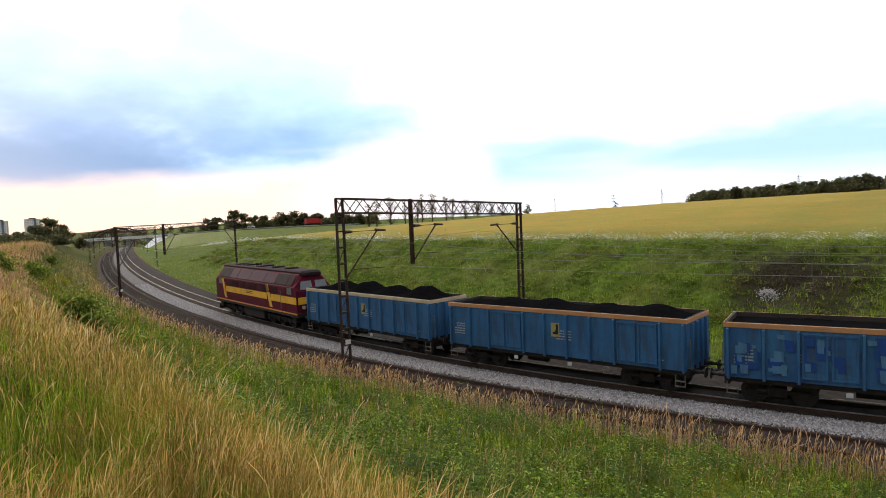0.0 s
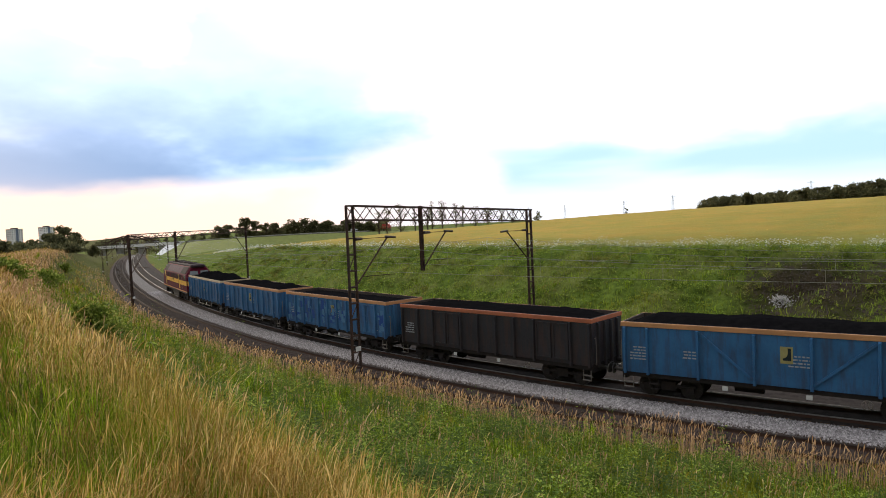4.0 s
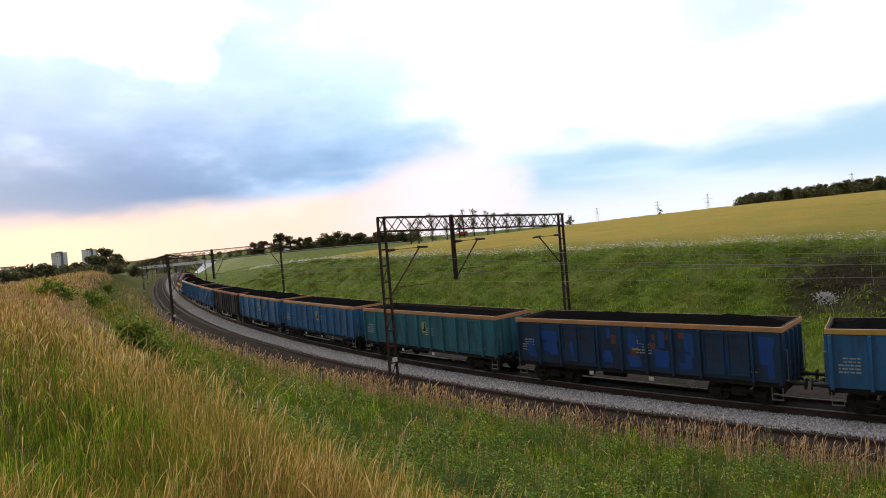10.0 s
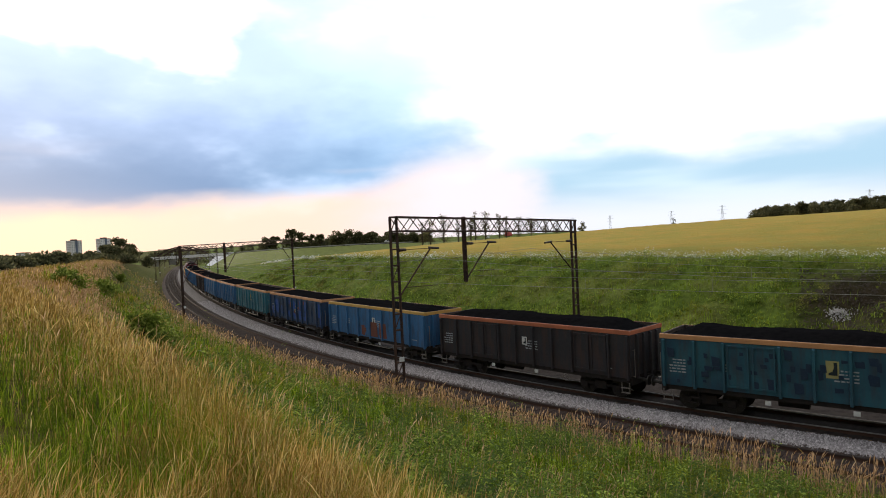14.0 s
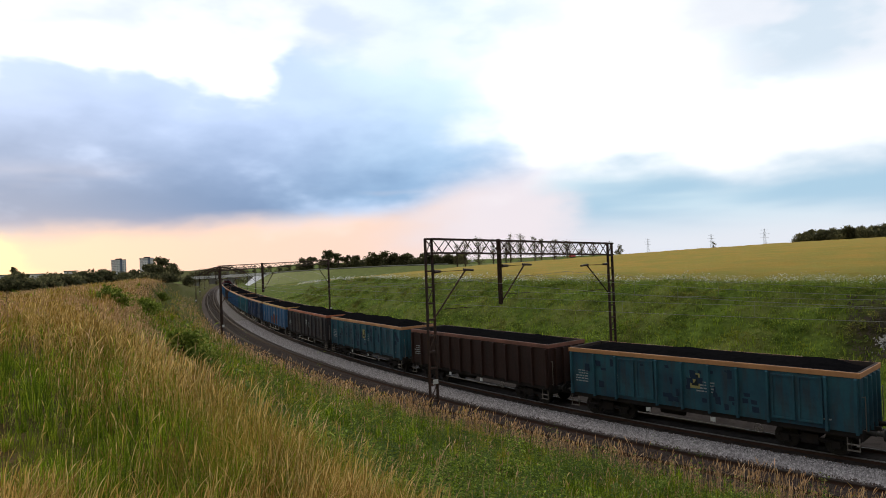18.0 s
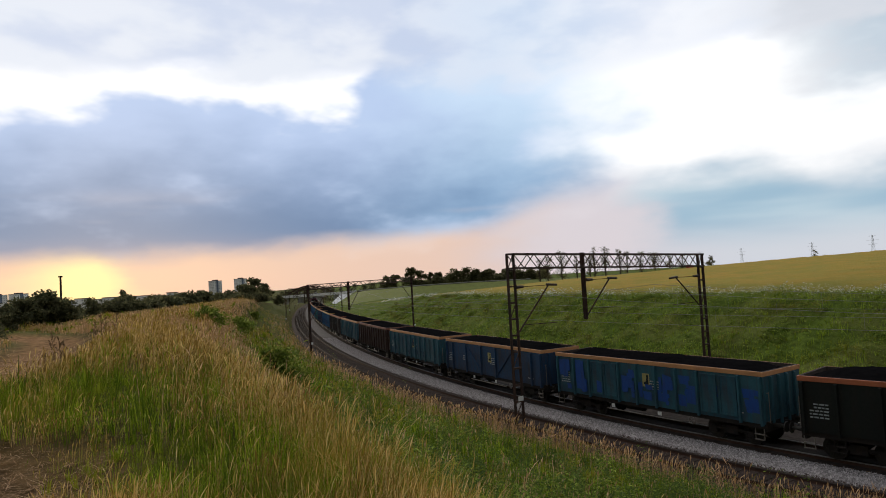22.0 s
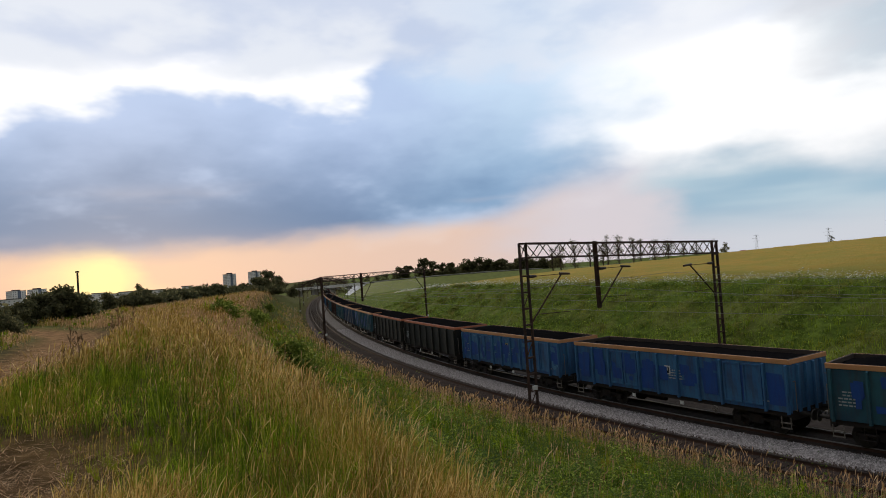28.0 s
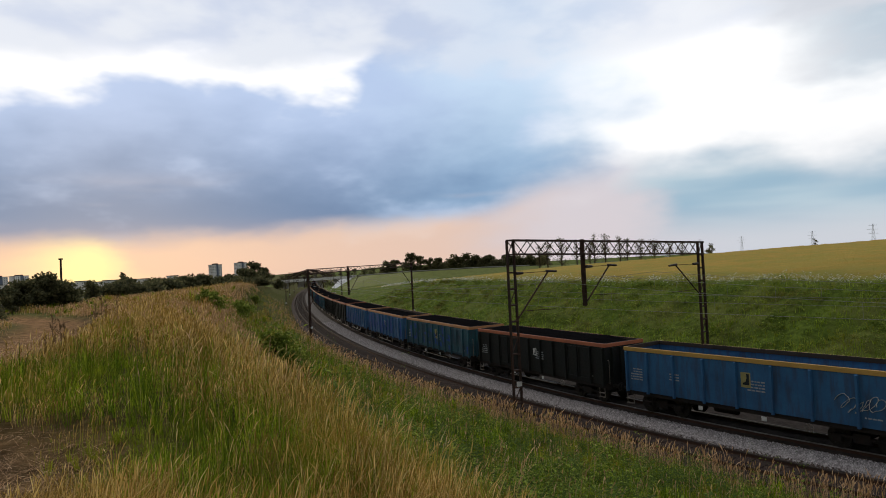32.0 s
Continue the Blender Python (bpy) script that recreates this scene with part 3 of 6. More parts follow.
portal((-29.0, 70.3, -0.5), (-21.7, 90.6, -0.4), 8.05, 8.25, 0.5, wide=0.15, label="dark steel portal carrying the overhead line farther along the curve")
portal((-62.0, 137.0, -1.2), (-50.3, 141.3, -1.1), 7.1, 7.6, 0.5, wide=0.15, label="dark steel portal carrying the overhead line farther along the curve")
for s in (250.0, 310.0, 370.0):
    a, b = on_line(s, -7.5, -0.5), on_line(s, 8.0, -0.5)
    portal(tuple(a), tuple(b), a.z + 8.4, b.z + 8.4, 0.5, wide=0.15, label="distant dark steel portal over the line")


def wires():
    supports = [20.0, 82.0, 133.0, 196.0, 250.0, 310.0, 370.0, 430.0]
    for o, lab in ((-4.2, "second track"), (0.6, "train's track"), (4.9, "lifted track")):
        root = new("overhead_wire")
        tagged(root, "thin grey contact wire and sagging carrier wire over the " + lab, "wire", "overhead wires")
        c, w = B(), B()
        for a, b in zip(supports, supports[1:]):
            n = 12
            pts = [on_line(a + (b - a) * k / n, o) for k in range(n + 1)]
            for k in range(n):
                bar(c, pts[k] + Vector((0, 0, 5.5)), pts[k + 1] + Vector((0, 0, 5.5)), 0.016)
                sag = [6.9 - 1.1 * (1 - (2 * j / n - 1) ** 2) for j in (k, k + 1)]
                bar(w, pts[k] + Vector((0, 0, sag[0])), pts[k + 1] + Vector((0, 0, sag[1])), 0.016)
                bar(w, pts[k] + Vector((0, 0, 5.5)), pts[k] + Vector((0, 0, sag[0])), 0.008)
        part("contact_wire", c, WIRE, root)
        part("carrier_wire", w, WIRE, root)


wires()

# ---- the train ----
COAL = surface("black_coal", (0.010, 0.0095, 0.010), (0.004, 0.004, 0.005), 0.9, scale=5.0, fine=16.0, bump=1.0, spec=0.0)
DUSTY = surface("coal_dusted_steel", (0.075, 0.058, 0.050), (0.035, 0.030, 0.028), 0.9, scale=1.2, fine=14.0, spec=0.1)
BLACK = surface("black_running_gear", (0.020, 0.017, 0.016), (0.045, 0.03, 0.022), 0.8, 0.1)
GREASE = surface("oily_steel", (0.06, 0.055, 0.05), None, 0.45, 0.6)
ROD = surface("worn_light_steel", (0.26, 0.23, 0.20), (0.12, 0.10, 0.085), 0.6, 0.3)
PAINT_FADED = surface("worn_lettering", (0.42, 0.45, 0.46), (0.12, 0.15, 0.17), 0.8, scale=4.0)
PAINT_WHITE = surface("faded_white_lettering", (0.70, 0.70, 0.66), (0.4, 0.42, 0.42), 0.8)
PAINT_YELLOW = surface("faded_yellow_plate", (0.44, 0.39, 0.15), (0.26, 0.23, 0.10), 0.8)
PAINT_DARK = surface("dark_print", (0.02, 0.03, 0.035), None, 0.8)


def wagon_paint(name, base, dirt=(0.05, 0.035, 0.03), patch=None):
    base, patch = tuple(c * 0.8 for c in base), tuple(c * 0.8 for c in patch) if patch else None
    return surface(name, base, patch or tuple(c * 0.62 for c in base), 0.62, 0.0, 0.55, 9.0, 0.12, 0.75, dirt, 0.45, spec=0.35)


PAINTS = {
    "blue": wagon_paint("faded_blue_paint", (0.054, 0.205, 0.440)),
    "sea": wagon_paint("sea_green_paint", (0.050, 0.235, 0.300), patch=(0.038, 0.135, 0.190)),
    "bright": wagon_paint("bright_blue_paint", (0.062, 0.215, 0.430), patch=(0.026, 0.105, 0.330)),
    "navy": wagon_paint("dark_blue_paint", (0.022, 0.078, 0.180), patch=(0.032, 0.032, 0.038)),
    "teal": wagon_paint("faded_teal_paint", (0.040, 0.155, 0.200), patch=(0.015, 0.048, 0.101)),
    "black": wagon_paint("sooty_black_green_paint", (0.010, 0.014, 0.012), (0.016, 0.010, 0.008)),
    "grey": wagon_paint("dark_grey_paint", (0.044, 0.042, 0.048), (0.075, 0.034, 0.022)),
    "brown": wagon_paint("rust_brown_paint", (0.056, 0.023, 0.017), (0.014, 0.010, 0.009)),
    "orange": surface("pale_orange_rim", (0.62, 0.30, 0.13), (0.45, 0.22, 0.10), 0.6, scale=1.2, fine=14.0, amount=0.6),
    "pale": surface("pale_cream_rim", (0.66, 0.52, 0.34), (0.48, 0.34, 0.20), 0.6, scale=1.2, fine=14.0, amount=0.6),
    "red": surface("red_orange_rim", (0.52, 0.16, 0.075), (0.33, 0.11, 0.06), 0.6, scale=1.2, fine=14.0, amount=0.6),
    "yellow": surface("yellow_rim", (0.64, 0.38, 0.10), (0.48, 0.28, 0.08), 0.6, scale=1.2, fine=14.0, amount=0.5),
    "rust": surface("rusty_rim", (0.28, 0.12, 0.085), (0.15, 0.07, 0.05), 0.7, scale=1.2, fine=14.0, amount=0.6),
}
SHARED = {}


def shared(key, make, material):
    """A mesh that alike parts of all wagons share, for each material."""
    k = (key, material.name)
    if k not in SHARED:
        bm = make()
        me = bpy.data.meshes.new(key)
        bmesh.ops.recalc_face_normals(bm, faces=bm.faces)
        bm.to_mesh(me)
        bm.free()
        me.materials.append(material)
        SHARED[k] = me
    return SHARED[k]


def put(name, key, make, material, parent, m=None, label=""):
    ob = new(name, shared(key, make, material))
    ob.parent = parent
    if m is not None:
        ob.matrix_basis = m
    if label:
        tagged(ob, label, kind="stuff" if name == "lettering" else "")
    return ob


HALF, SIDE, FLOOR, TOP = 6.38, 1.42, 1.10, 3.22      # half length, half width, bottom and top of a wagon's body


T_WALL = 0.06


def side_mesh():
    return box(B(), -HALF, HALF, -T_WALL, 0, FLOOR, TOP)


def end_mesh():
    return box(B(), -T_WALL, 0, -SIDE + T_WALL + 0.002, SIDE - T_WALL - 0.002, FLOOR, TOP)


def floor_mesh():
    return box(B(), -HALF + T_WALL + 0.002, HALF - T_WALL - 0.002, -SIDE + T_WALL + 0.002, SIDE - T_WALL - 0.002, FLOOR, FLOOR + 0.08)


def rim_mesh():
    bm = B()
    for y in (-SIDE - 0.03, SIDE - 0.09):
        box(bm, -HALF - 0.03, HALF + 0.03, y, y + 0.12, TOP - 0.11, TOP + 0.09, 0.015)
    for x in (-HALF - 0.03, HALF - 0.09):
        box(bm, x, x + 0.12, -SIDE + 0.092, SIDE - 0.092, TOP - 0.108, TOP + 0.088, 0.015)
    return bm


def lining_mesh():
    """The coal-dusted inner faces of the rim, and the tops of its far halves."""
    bm = B()
    z0, z1 = TOP - 0.105, TOP + 0.094
    for k in (-1, 1):
        y = sorted((k * (SIDE - 0.092), k * (SIDE - 0.108)))
        box(bm, -HALF + 0.095, HALF - 0.095, *y, z0, z1)
        y = sorted((k * (SIDE - 0.088), k * (SIDE - 0.045)))
        box(bm, -HALF + 0.03, HALF - 0.03, *y, TOP + 0.0905, z1)
        x = sorted((k * (HALF - 0.092), k * (HALF - 0.110)))
        box(bm, *x, -SIDE + 0.11, SIDE - 0.11, z0, z1)
        x = sorted((k * (HALF - 0.088), k * (HALF - 0.0)))
        box(bm, *x, -SIDE + 0.10, SIDE - 0.10, TOP + 0.0895, z1)
    return bm


def coal_mesh(seed, humps):
    rng = random.Random(seed)
    bm = B()
    nx, ny = 44, 12
    ph = [rng.uniform(0, 6.28) for _ in range(4)]
    g = []
    for i in range(nx + 1):
        row = []
        for j in range(ny + 1):
            x, y = -HALF + 0.07 + (2 * HALF - 0.14) * i / nx, -SIDE + 0.07 + (2 * SIDE - 0.14) * j / ny
            e = min(1, (SIDE - abs(y)) / 0.9) * min(1, (HALF - abs(x)) / 1.2)
            h = (0.24 if humps > 0.38 else 0.42 if humps > 0.25 else 0.30 if humps > 0.15 else 0.04) + (0.07 if humps > 0.38 else 0.035) * math.sin(x * 1.1 + ph[0]) + (0.44 if humps > 0.43 else 0.20 if humps > 0.38 else 0.05) * (0.5 + 0.5 * math.sin(x * 2.3 + ph[1])) ** 1.3
            z = TOP - 0.10 + e * h + 0.05 * noise.noise((x * 2.5, y * 2.5, seed)) + 0.03 * noise.noise((x * 7, y * 7, seed))
            row.append(bm.verts.new((x, y, z)))
        g.append(row)
    for i in range(nx):
        for j in range(ny):
            bm.faces.new((g[i][j], g[i + 1][j], g[i + 1][j + 1], g[i][j + 1]))
    return bm


def rib_mesh():
    """A pressed channel: sloping cheeks and a flat back."""
    bm = B()
    z0, z1 = FLOOR - 0.06, TOP - 0.114
    prof = [(-0.065, 0.0), (-0.042, 0.11), (0.042, 0.11), (0.065, 0.0)]
    a = [bm.verts.new((x, y, z0)) for x, y in prof]
    c = [bm.verts.new((x, y, z1 if y == 0 else z1 - 0.05)) for x, y in prof]
    for k in range(4):
        bm.faces.new((a[k], a[(k + 1) % 4], c[(k + 1) % 4], c[k]))
    bm.faces.new(a[::-1])
    bm.faces.new(c)
    return bm


def door_mesh():
    """A side door leaf: frame round a sunk panel, with a hinge bar."""
    bm = B()
    w, h = 0.86, 1.74
    box(bm, 0, w, 0.004, 0.022, 0, h)
    for x0, x1, z0, z1 in ((0, 0.07, 0, h), (w - 0.07, w, 0, h), (0.07, w - 0.07, 0, 0.07), (0.07, w - 0.07, h - 0.07, h)):
        box(bm, x0, x1, 0.024, 0.055, z0, z1)
    return bm


def wheel_mesh(r):
    def make():
        bm = B()
        for y in (-0.75, 0.75):
            o = 1 if y > 0 else -1
            tube(bm, (0, y - 0.06 * o, 0), (0, y + 0.07 * o, 0), r, r, 24)
            tube(bm, (0, y - 0.09 * o, 0), (0, y - 0.06 * o, 0), r + 0.028, r + 0.028, 24)
            tube(bm, (0, y + 0.07 * o, 0), (0, y + 0.11 * o, 0), r * 0.32, r * 0.26, 14)
            for k in range(6):
                a = k * math.pi / 3
                bar(bm, (math.cos(a) * r * 0.35, y + 0.075 * o, math.sin(a) * r * 0.35), (math.cos(a) * r * 0.82, y + 0.075 * o, math.sin(a) * r * 0.82), 0.05, 0.025)
        tube(bm, (0, -0.8, 0), (0, 0.8, 0), 0.08, 0.08, 10)
        return bm
    return make


def bogie_frame():
    bm = B()
    for y in (-0.99, 0.99):
        box(bm, -1.15, 1.15, y - 0.06, y + 0.06, 0.48, 0.62, 0.02)
        for x in (-0.9, 0.9):
            box(bm, x - 0.17, x + 0.17, y - 0.10, y + 0.10, 0.30, 0.60, 0.03)
        box(bm, -0.32, 0.32, y - 0.08, y + 0.08, 0.34, 0.74, 0.03)
        for x in (-0.16, 0.0, 0.16):
            tube(bm, (x, y, 0.36), (x, y, 0.70), 0.06, 0.06, 8)
    box(bm, -0.25, 0.25, -0.93, 0.93, 0.52, 0.78, 0.03)
    return bm


def bogie(parent, x, axles, r, name="bogie"):
    b = put(name, "bogie_frame", bogie_frame, BLACK, parent, pose(x, 0, 0))
    for a in axles:
        put("wheelset", "wheelset%.2f" % r, wheel_mesh(r), GREASE, b, pose(a, 0, r))
    return b


def buffer_mesh():
    bm = B()
    tube(bm, (0, 0, 0), (0.34, 0, 0), 0.10, 0.10, 12)
    tube(bm, (0.34, 0, 0), (0.58, 0, 0), 0.075, 0.075, 12)
    tube(bm, (0.58, 0, 0), (0.62, 0, 0), 0.23, 0.22, 16)
    return bm


def coupling_mesh():
    bm = B()
    box(bm, 0, 0.30, -0.05, 0.05, -0.07, 0.07, 0.02)
    for y in (-0.06, 0.06):
        bar(bm, (0.25, y, 0.0), (0.66, y, -0.10), 0.035)
    return bm


def frame_mesh():
    bm = B()
    for y in (-1.36, 1.18):
        box(bm, -HALF + 0.02, HALF - 0.02, y, y + 0.18, FLOOR - 0.20, FLOOR - 0.003)
    box(bm, -HALF + 0.05, HALF - 0.05, -0.2, 0.2, FLOOR - 0.34, FLOOR - 0.003)
    for x in (-HALF - 0.02, HALF - 0.18):
        box(bm, x, x + 0.2, -1.40, 1.40, FLOOR - 0.30, FLOOR + 0.10, 0.01)
    for x in (-2.2, 0.0, 2.2):
        box(bm, x - 0.08, x + 0.08, -1.17, 1.17, FLOOR - 0.22, FLOOR - 0.004)
    box(bm, -0.9, 0.1, -0.9, -0.4, FLOOR - 0.55, FLOOR - 0.225, 0.03)
    tube(bm, (0.8, 0.55, FLOOR - 0.4), (1.9, 0.55, FLOOR - 0.4), 0.19, 0.19, 14)
    return bm


def steps_mesh():
    bm = B()
    for x in (-0.2, 0.2):
        bar(bm, (x, 0, 0), (x, 0, 0.50), 0.03)
    for z in (0.02, 0.24):
        box(bm, -0.21, 0.21, -0.06, 0.08, z, z + 0.025)
    return bm


def rail_rod():
    return tube(B(), (-2.4, 0, 0), (2.4, 0, 0), 0.028, 0.028, 8)


def wheel_brake():
    """A spoked hand wheel: a ring and three bars across it."""
    bm = B()
    n, m = 16, 6
    ring = [[bm.verts.new(((0.17 + 0.016 * math.cos(v)) * math.cos(u), 0.016 * math.sin(v), (0.17 + 0.016 * math.cos(v)) * math.sin(u))) for v in (2 * math.pi * j / m for j in range(m))] for u in (2 * math.pi * k / n for k in range(n))]
    for k in range(n):
        for j in range(m):
            bm.faces.new((ring[k][j], ring[(k + 1) % n][j], ring[(k + 1) % n][(j + 1) % m], ring[k][(j + 1) % m]))
    for k in range(3):
        a = k * math.pi / 3
        bar(bm, (-0.17 * math.cos(a), 0, -0.17 * math.sin(a)), (0.17 * math.cos(a), 0, 0.17 * math.sin(a)), 0.022)
    return bm


def handrail_mesh():
    """A grab rail on the end wall: an upright on two stubs."""
    bm = B()
    tube(bm, (0.10, 0, 1.15), (0.10, 0, 2.45), 0.018, n=6)
    for z in (1.2, 2.4):
        tube(bm, (0.0, 0, z), (0.10, 0, z), 0.016, n=6)
    return bm


def emblem_mesh():
    bm = B()
    v = [bm.verts.new((x, 0, z)) for x, z in ((-0.16, -0.24), (0.13, -0.24), (0.13, -0.16), (0.0, -0.10), (-0.05, 0.05), (-0.04, 0.24), (-0.16, 0.24))]
    f = bm.faces.new(v)
    r = bmesh.ops.extrude_face_region(bm, geom=[f])
    for e in r["geom"]:
        if isinstance(e, bmesh.types.BMVert):
            e.co.y += 0.006
    return bm


def lettering(rows, w):
    def make():
        bm = B()
        rng = random.Random(rows * 7 + int(w * 100))
        for k in range(rows):
            x = 0.0
            while x < w * rng.uniform(0.7, 1.0):
                l = rng.uniform(0.06, 0.20)
                box(bm, x, min(x + l, w), 0, 0.004, -k * 0.13 - 0.055, -k * 0.13)
                x += l + 0.04
        return bm
    return make


def scribble():
    """A wild looping scrawl."""
    bm = B()
    last = None
    for k in range(90):
        a = k * 0.42
        p = Vector((-0.75 + k / 90 * 1.5 + 0.22 * math.cos(a), 0, 0.26 * math.sin(a * 0.93) + 0.12 * math.sin(k * 0.09) - 0.1 * (k % 17 > 12)))
        if last is not None:
            bar(bm, last, p, 0.035, 0.012)
        last = p
    return bm


def wagon(paint, rim, kind="doors", load=0.3, mark="yellow", label="", seed=1, graffiti=False):
    """An open four-axle coal wagon; x runs forward, y to its left, z up from the rails."""
    root = new("coal_wagon")
    tagged(root, label, "freight wagon", "wagons of the coal train")
    P = PAINTS[paint]
    for k, turn in ((1, 0), (-1, 180)):
        put("side_wall", "side", side_mesh, P, root, pose(0, k * SIDE, 0, 0, 0, turn))
        put("end_wall", "end", end_mesh, P, root, pose(k * HALF, 0, 0, 0, 0, turn))
    put("floor", "wagon_floor", floor_mesh, P, root)
    put("top_rim", "rim", rim_mesh, PAINTS[rim], root)
    put("rim_lining", "rim_lining", lining_mesh, DUSTY, root, None, "coal-dusted inside of the rim")
    put("underframe", "underframe", frame_mesh, BLACK, root)
    if load >= 0:
        key = "coal%d_%d" % (seed % 4, load * 100)
        put("coal_load", key, lambda: coal_mesh(seed % 4, load), COAL, root)
    xs = {"doors": (-6.25, -5.25, -3.15, -1.95, -0.75, 0.45, 1.65, 3.75, 4.95, 6.25), "brace": (-6.25, -5.25, -3.15, -1.0, 1.0, 3.15, 5.25, 6.25),
          "ribs": tuple(-6.25 + 12.5 * k / 12 for k in range(13)), "flat": (-6.25, -4.6, -2.9, -1.3, 0.3, 1.9, 3.5, 5.0, 6.25)}[kind]
    for x in xs:
        put("rib", "rib", rib_mesh, P, root, pose(x, SIDE, 0))
        put("rib", "rib", rib_mesh, P, root, pose(x, -SIDE, 0, 0, 0, 180))
    for e in (-1, 1):
        for y in (-0.9, -0.3, 0.3, 0.9):
            put("end_rib", "rib", rib_mesh, P, root, pose(e * HALF, y, 0, 0, 0, -90 * e))
        for y in (-0.88, 0.88):
            put("buffer", "buffer", buffer_mesh, GREASE, root, pose(e * HALF, y, 1.04, 0, 0, 0 if e > 0 else 180))
        for y in (-1.22, 1.22):
            put("end_handrail", "end_handrail", handrail_mesh, ROD, root, pose(e * HALF, y, 0, 0, 0, 0 if e > 0 else 180))
        put("coupling", "coupling", coupling_mesh, GREASE, root, pose(e * HALF, 0, 1.04, 0, 0, 0 if e > 0 else 180))
    if kind == "doors":
        for x in (-5.13, -4.15, 1.80, 2.78):
            put("side_door", "door", door_mesh, P, root, pose(x, SIDE, FLOOR + 0.16))
            put("side_door", "door", door_mesh, P, root, pose(-x, -SIDE, FLOOR + 0.16, 0, 0, 180))
    if kind == "brace":
        for y, o in ((SIDE + 0.03, 1), (-SIDE - 0.03, -1)):
            for a, b in ((-3.1, -1.05), (3.1, 1.05)):
                part("diagonal_brace", bar(B(), (a, y, TOP - 0.2), (b, y, FLOOR + 0.15), 0.05, 0.10), P, root)
    for x in (-4.5, 4.5):
        bogie(root, x, (-0.9, 0.9), 0.46)
    for y, o in ((1.44, 0), (-1.44, 180)):
        put("side_rod", "side_rod", rail_rod, ROD, root, pose(0.2, y, 0.60))
        for x in (-0.9, 2.1):
            put("label_plate", "label_plate", lambda: box(B(), -0.11, 0.11, 0.0, 0.012, -0.09, 0.09), PAINT_WHITE, root, pose(x, y * 1.012, 0.80, 0, 0, o), "small white enamel plate")
        put("lettering", "letters_front", lettering(5, 0.7), PAINT_FADED, root, pose(5.32 if o == 0 else -5.32, (SIDE + 0.001) * (1 if o == 0 else -1), 2.25, 0, 0, o), "rows of faded white print")
        put("brake_wheel", "brake_wheel", wheel_brake, ROD, root, pose(-2.75 if o == 0 else 2.75, y + (0.02 if o == 0 else -0.02), 0.74))
        put("step", "steps", steps_mesh, BLACK, root, pose(5.0 if o == 0 else -5.0, y * 1.0, 0.42, 0, 0, o))
        for x in (-6.1, 6.1):
            put("corner_step", "steps", steps_mesh, ROD, root, pose(x, y, 0.42, 0, 0, o))
        if mark:
            f = 1 if o == 0 else -1
            yy = SIDE * f
            if mark == "yellow":
                put("marking_plate", "plate", lambda: box(B(), -0.22, 0.22, 0.0, 0.006, -0.33, 0.33), PAINT_YELLOW, root, pose(-0.15 * f, yy, 2.35, 0, 0, o), "faded yellow square marking")
                put("marking_shape", "emblem", emblem_mesh, PAINT_DARK, root, pose(-0.15 * f, yy + 0.008 * f, 2.38, 0, 0, o), "dark curved shape on the marking")
            else:
                put("marking_plate", "small_plate", lambda: box(B(), -0.17, 0.17, 0.0, 0.006, -0.20, 0.22), PAINT_WHITE, root, pose(-0.15 * f, yy, 2.3, 0, 0, o), "white square marking")
                put("marking_shape", "small_emblem", emblem_mesh, PAINT_DARK, root, pose(-0.15 * f, yy + 0.008 * f, 2.31, 0, 0, o) @ Matrix.Scale(0.62, 4), "dark curved shape on the marking")
            put("lettering", "letters4", lettering(4, 0.8), PAINT_FADED, root, pose(-1.0 * f if o == 0 else 1.0, yy, 2.35, 0, 0, o), "rows of faded white print")
            put("lettering", "letters2", lettering(3, 0.62), PAINT_FADED, root, pose(3.2 * f, yy, 2.2, 0, 0, o), "rows of faded white print")
            put("lettering", "letters1", lettering(1, 0.6), PAINT_FADED, root, pose(-5.4 * f, yy, 1.5, 0, 0, o), "a row of faded white print")
    if graffiti:
        put("graffiti", "scribble", scribble, PAINT_WHITE, root, pose(-4.7, SIDE + 0.012, 1.95), "pale looping spray-paint scrawl")
    return root


# the sky's purple sheen on the shoulders is put into this paint
PURPLE = surface("faded_purple_paint", (0.075, 0.028, 0.055), (0.05, 0.02, 0.04), 0.8, scale=1.0, fine=12.0, dirt=(0.05, 0.03, 0.03), dirt_amount=0.3, spec=0.12)
MAROON = surface("maroon_paint", (0.125, 0.010, 0.026), (0.080, 0.009, 0.022), 0.75, scale=1.0, fine=12.0, dirt=(0.05, 0.025, 0.03), dirt_amount=0.25, spec=0.07)
ROOF = surface("sooty_roof", (0.035, 0.020, 0.024), (0.02, 0.015, 0.017), 0.85, scale=1.0, fine=12.0, spec=0.1)
STRIPE = surface("yellow_stripe_paint", (0.95, 0.50, 0.035), (0.5, 0.25, 0.03), 0.5, scale=1.5, fine=15.0, amount=0.4)
SILL = surface("orange_red_sill", (0.72, 0.27, 0.05), (0.5, 0.17, 0.04), 0.5)
PANE = surface("dark_cab_glass", (0.20, 0.22, 0.24), (0.12, 0.13, 0.14), 0.10, 0.0, bump=0.0, spec=0.8)
LAMP_GLASS = surface("clear_lamp_glass", (0.6, 0.6, 0.55), None, 0.15, bump=0.0, spec=0.8)


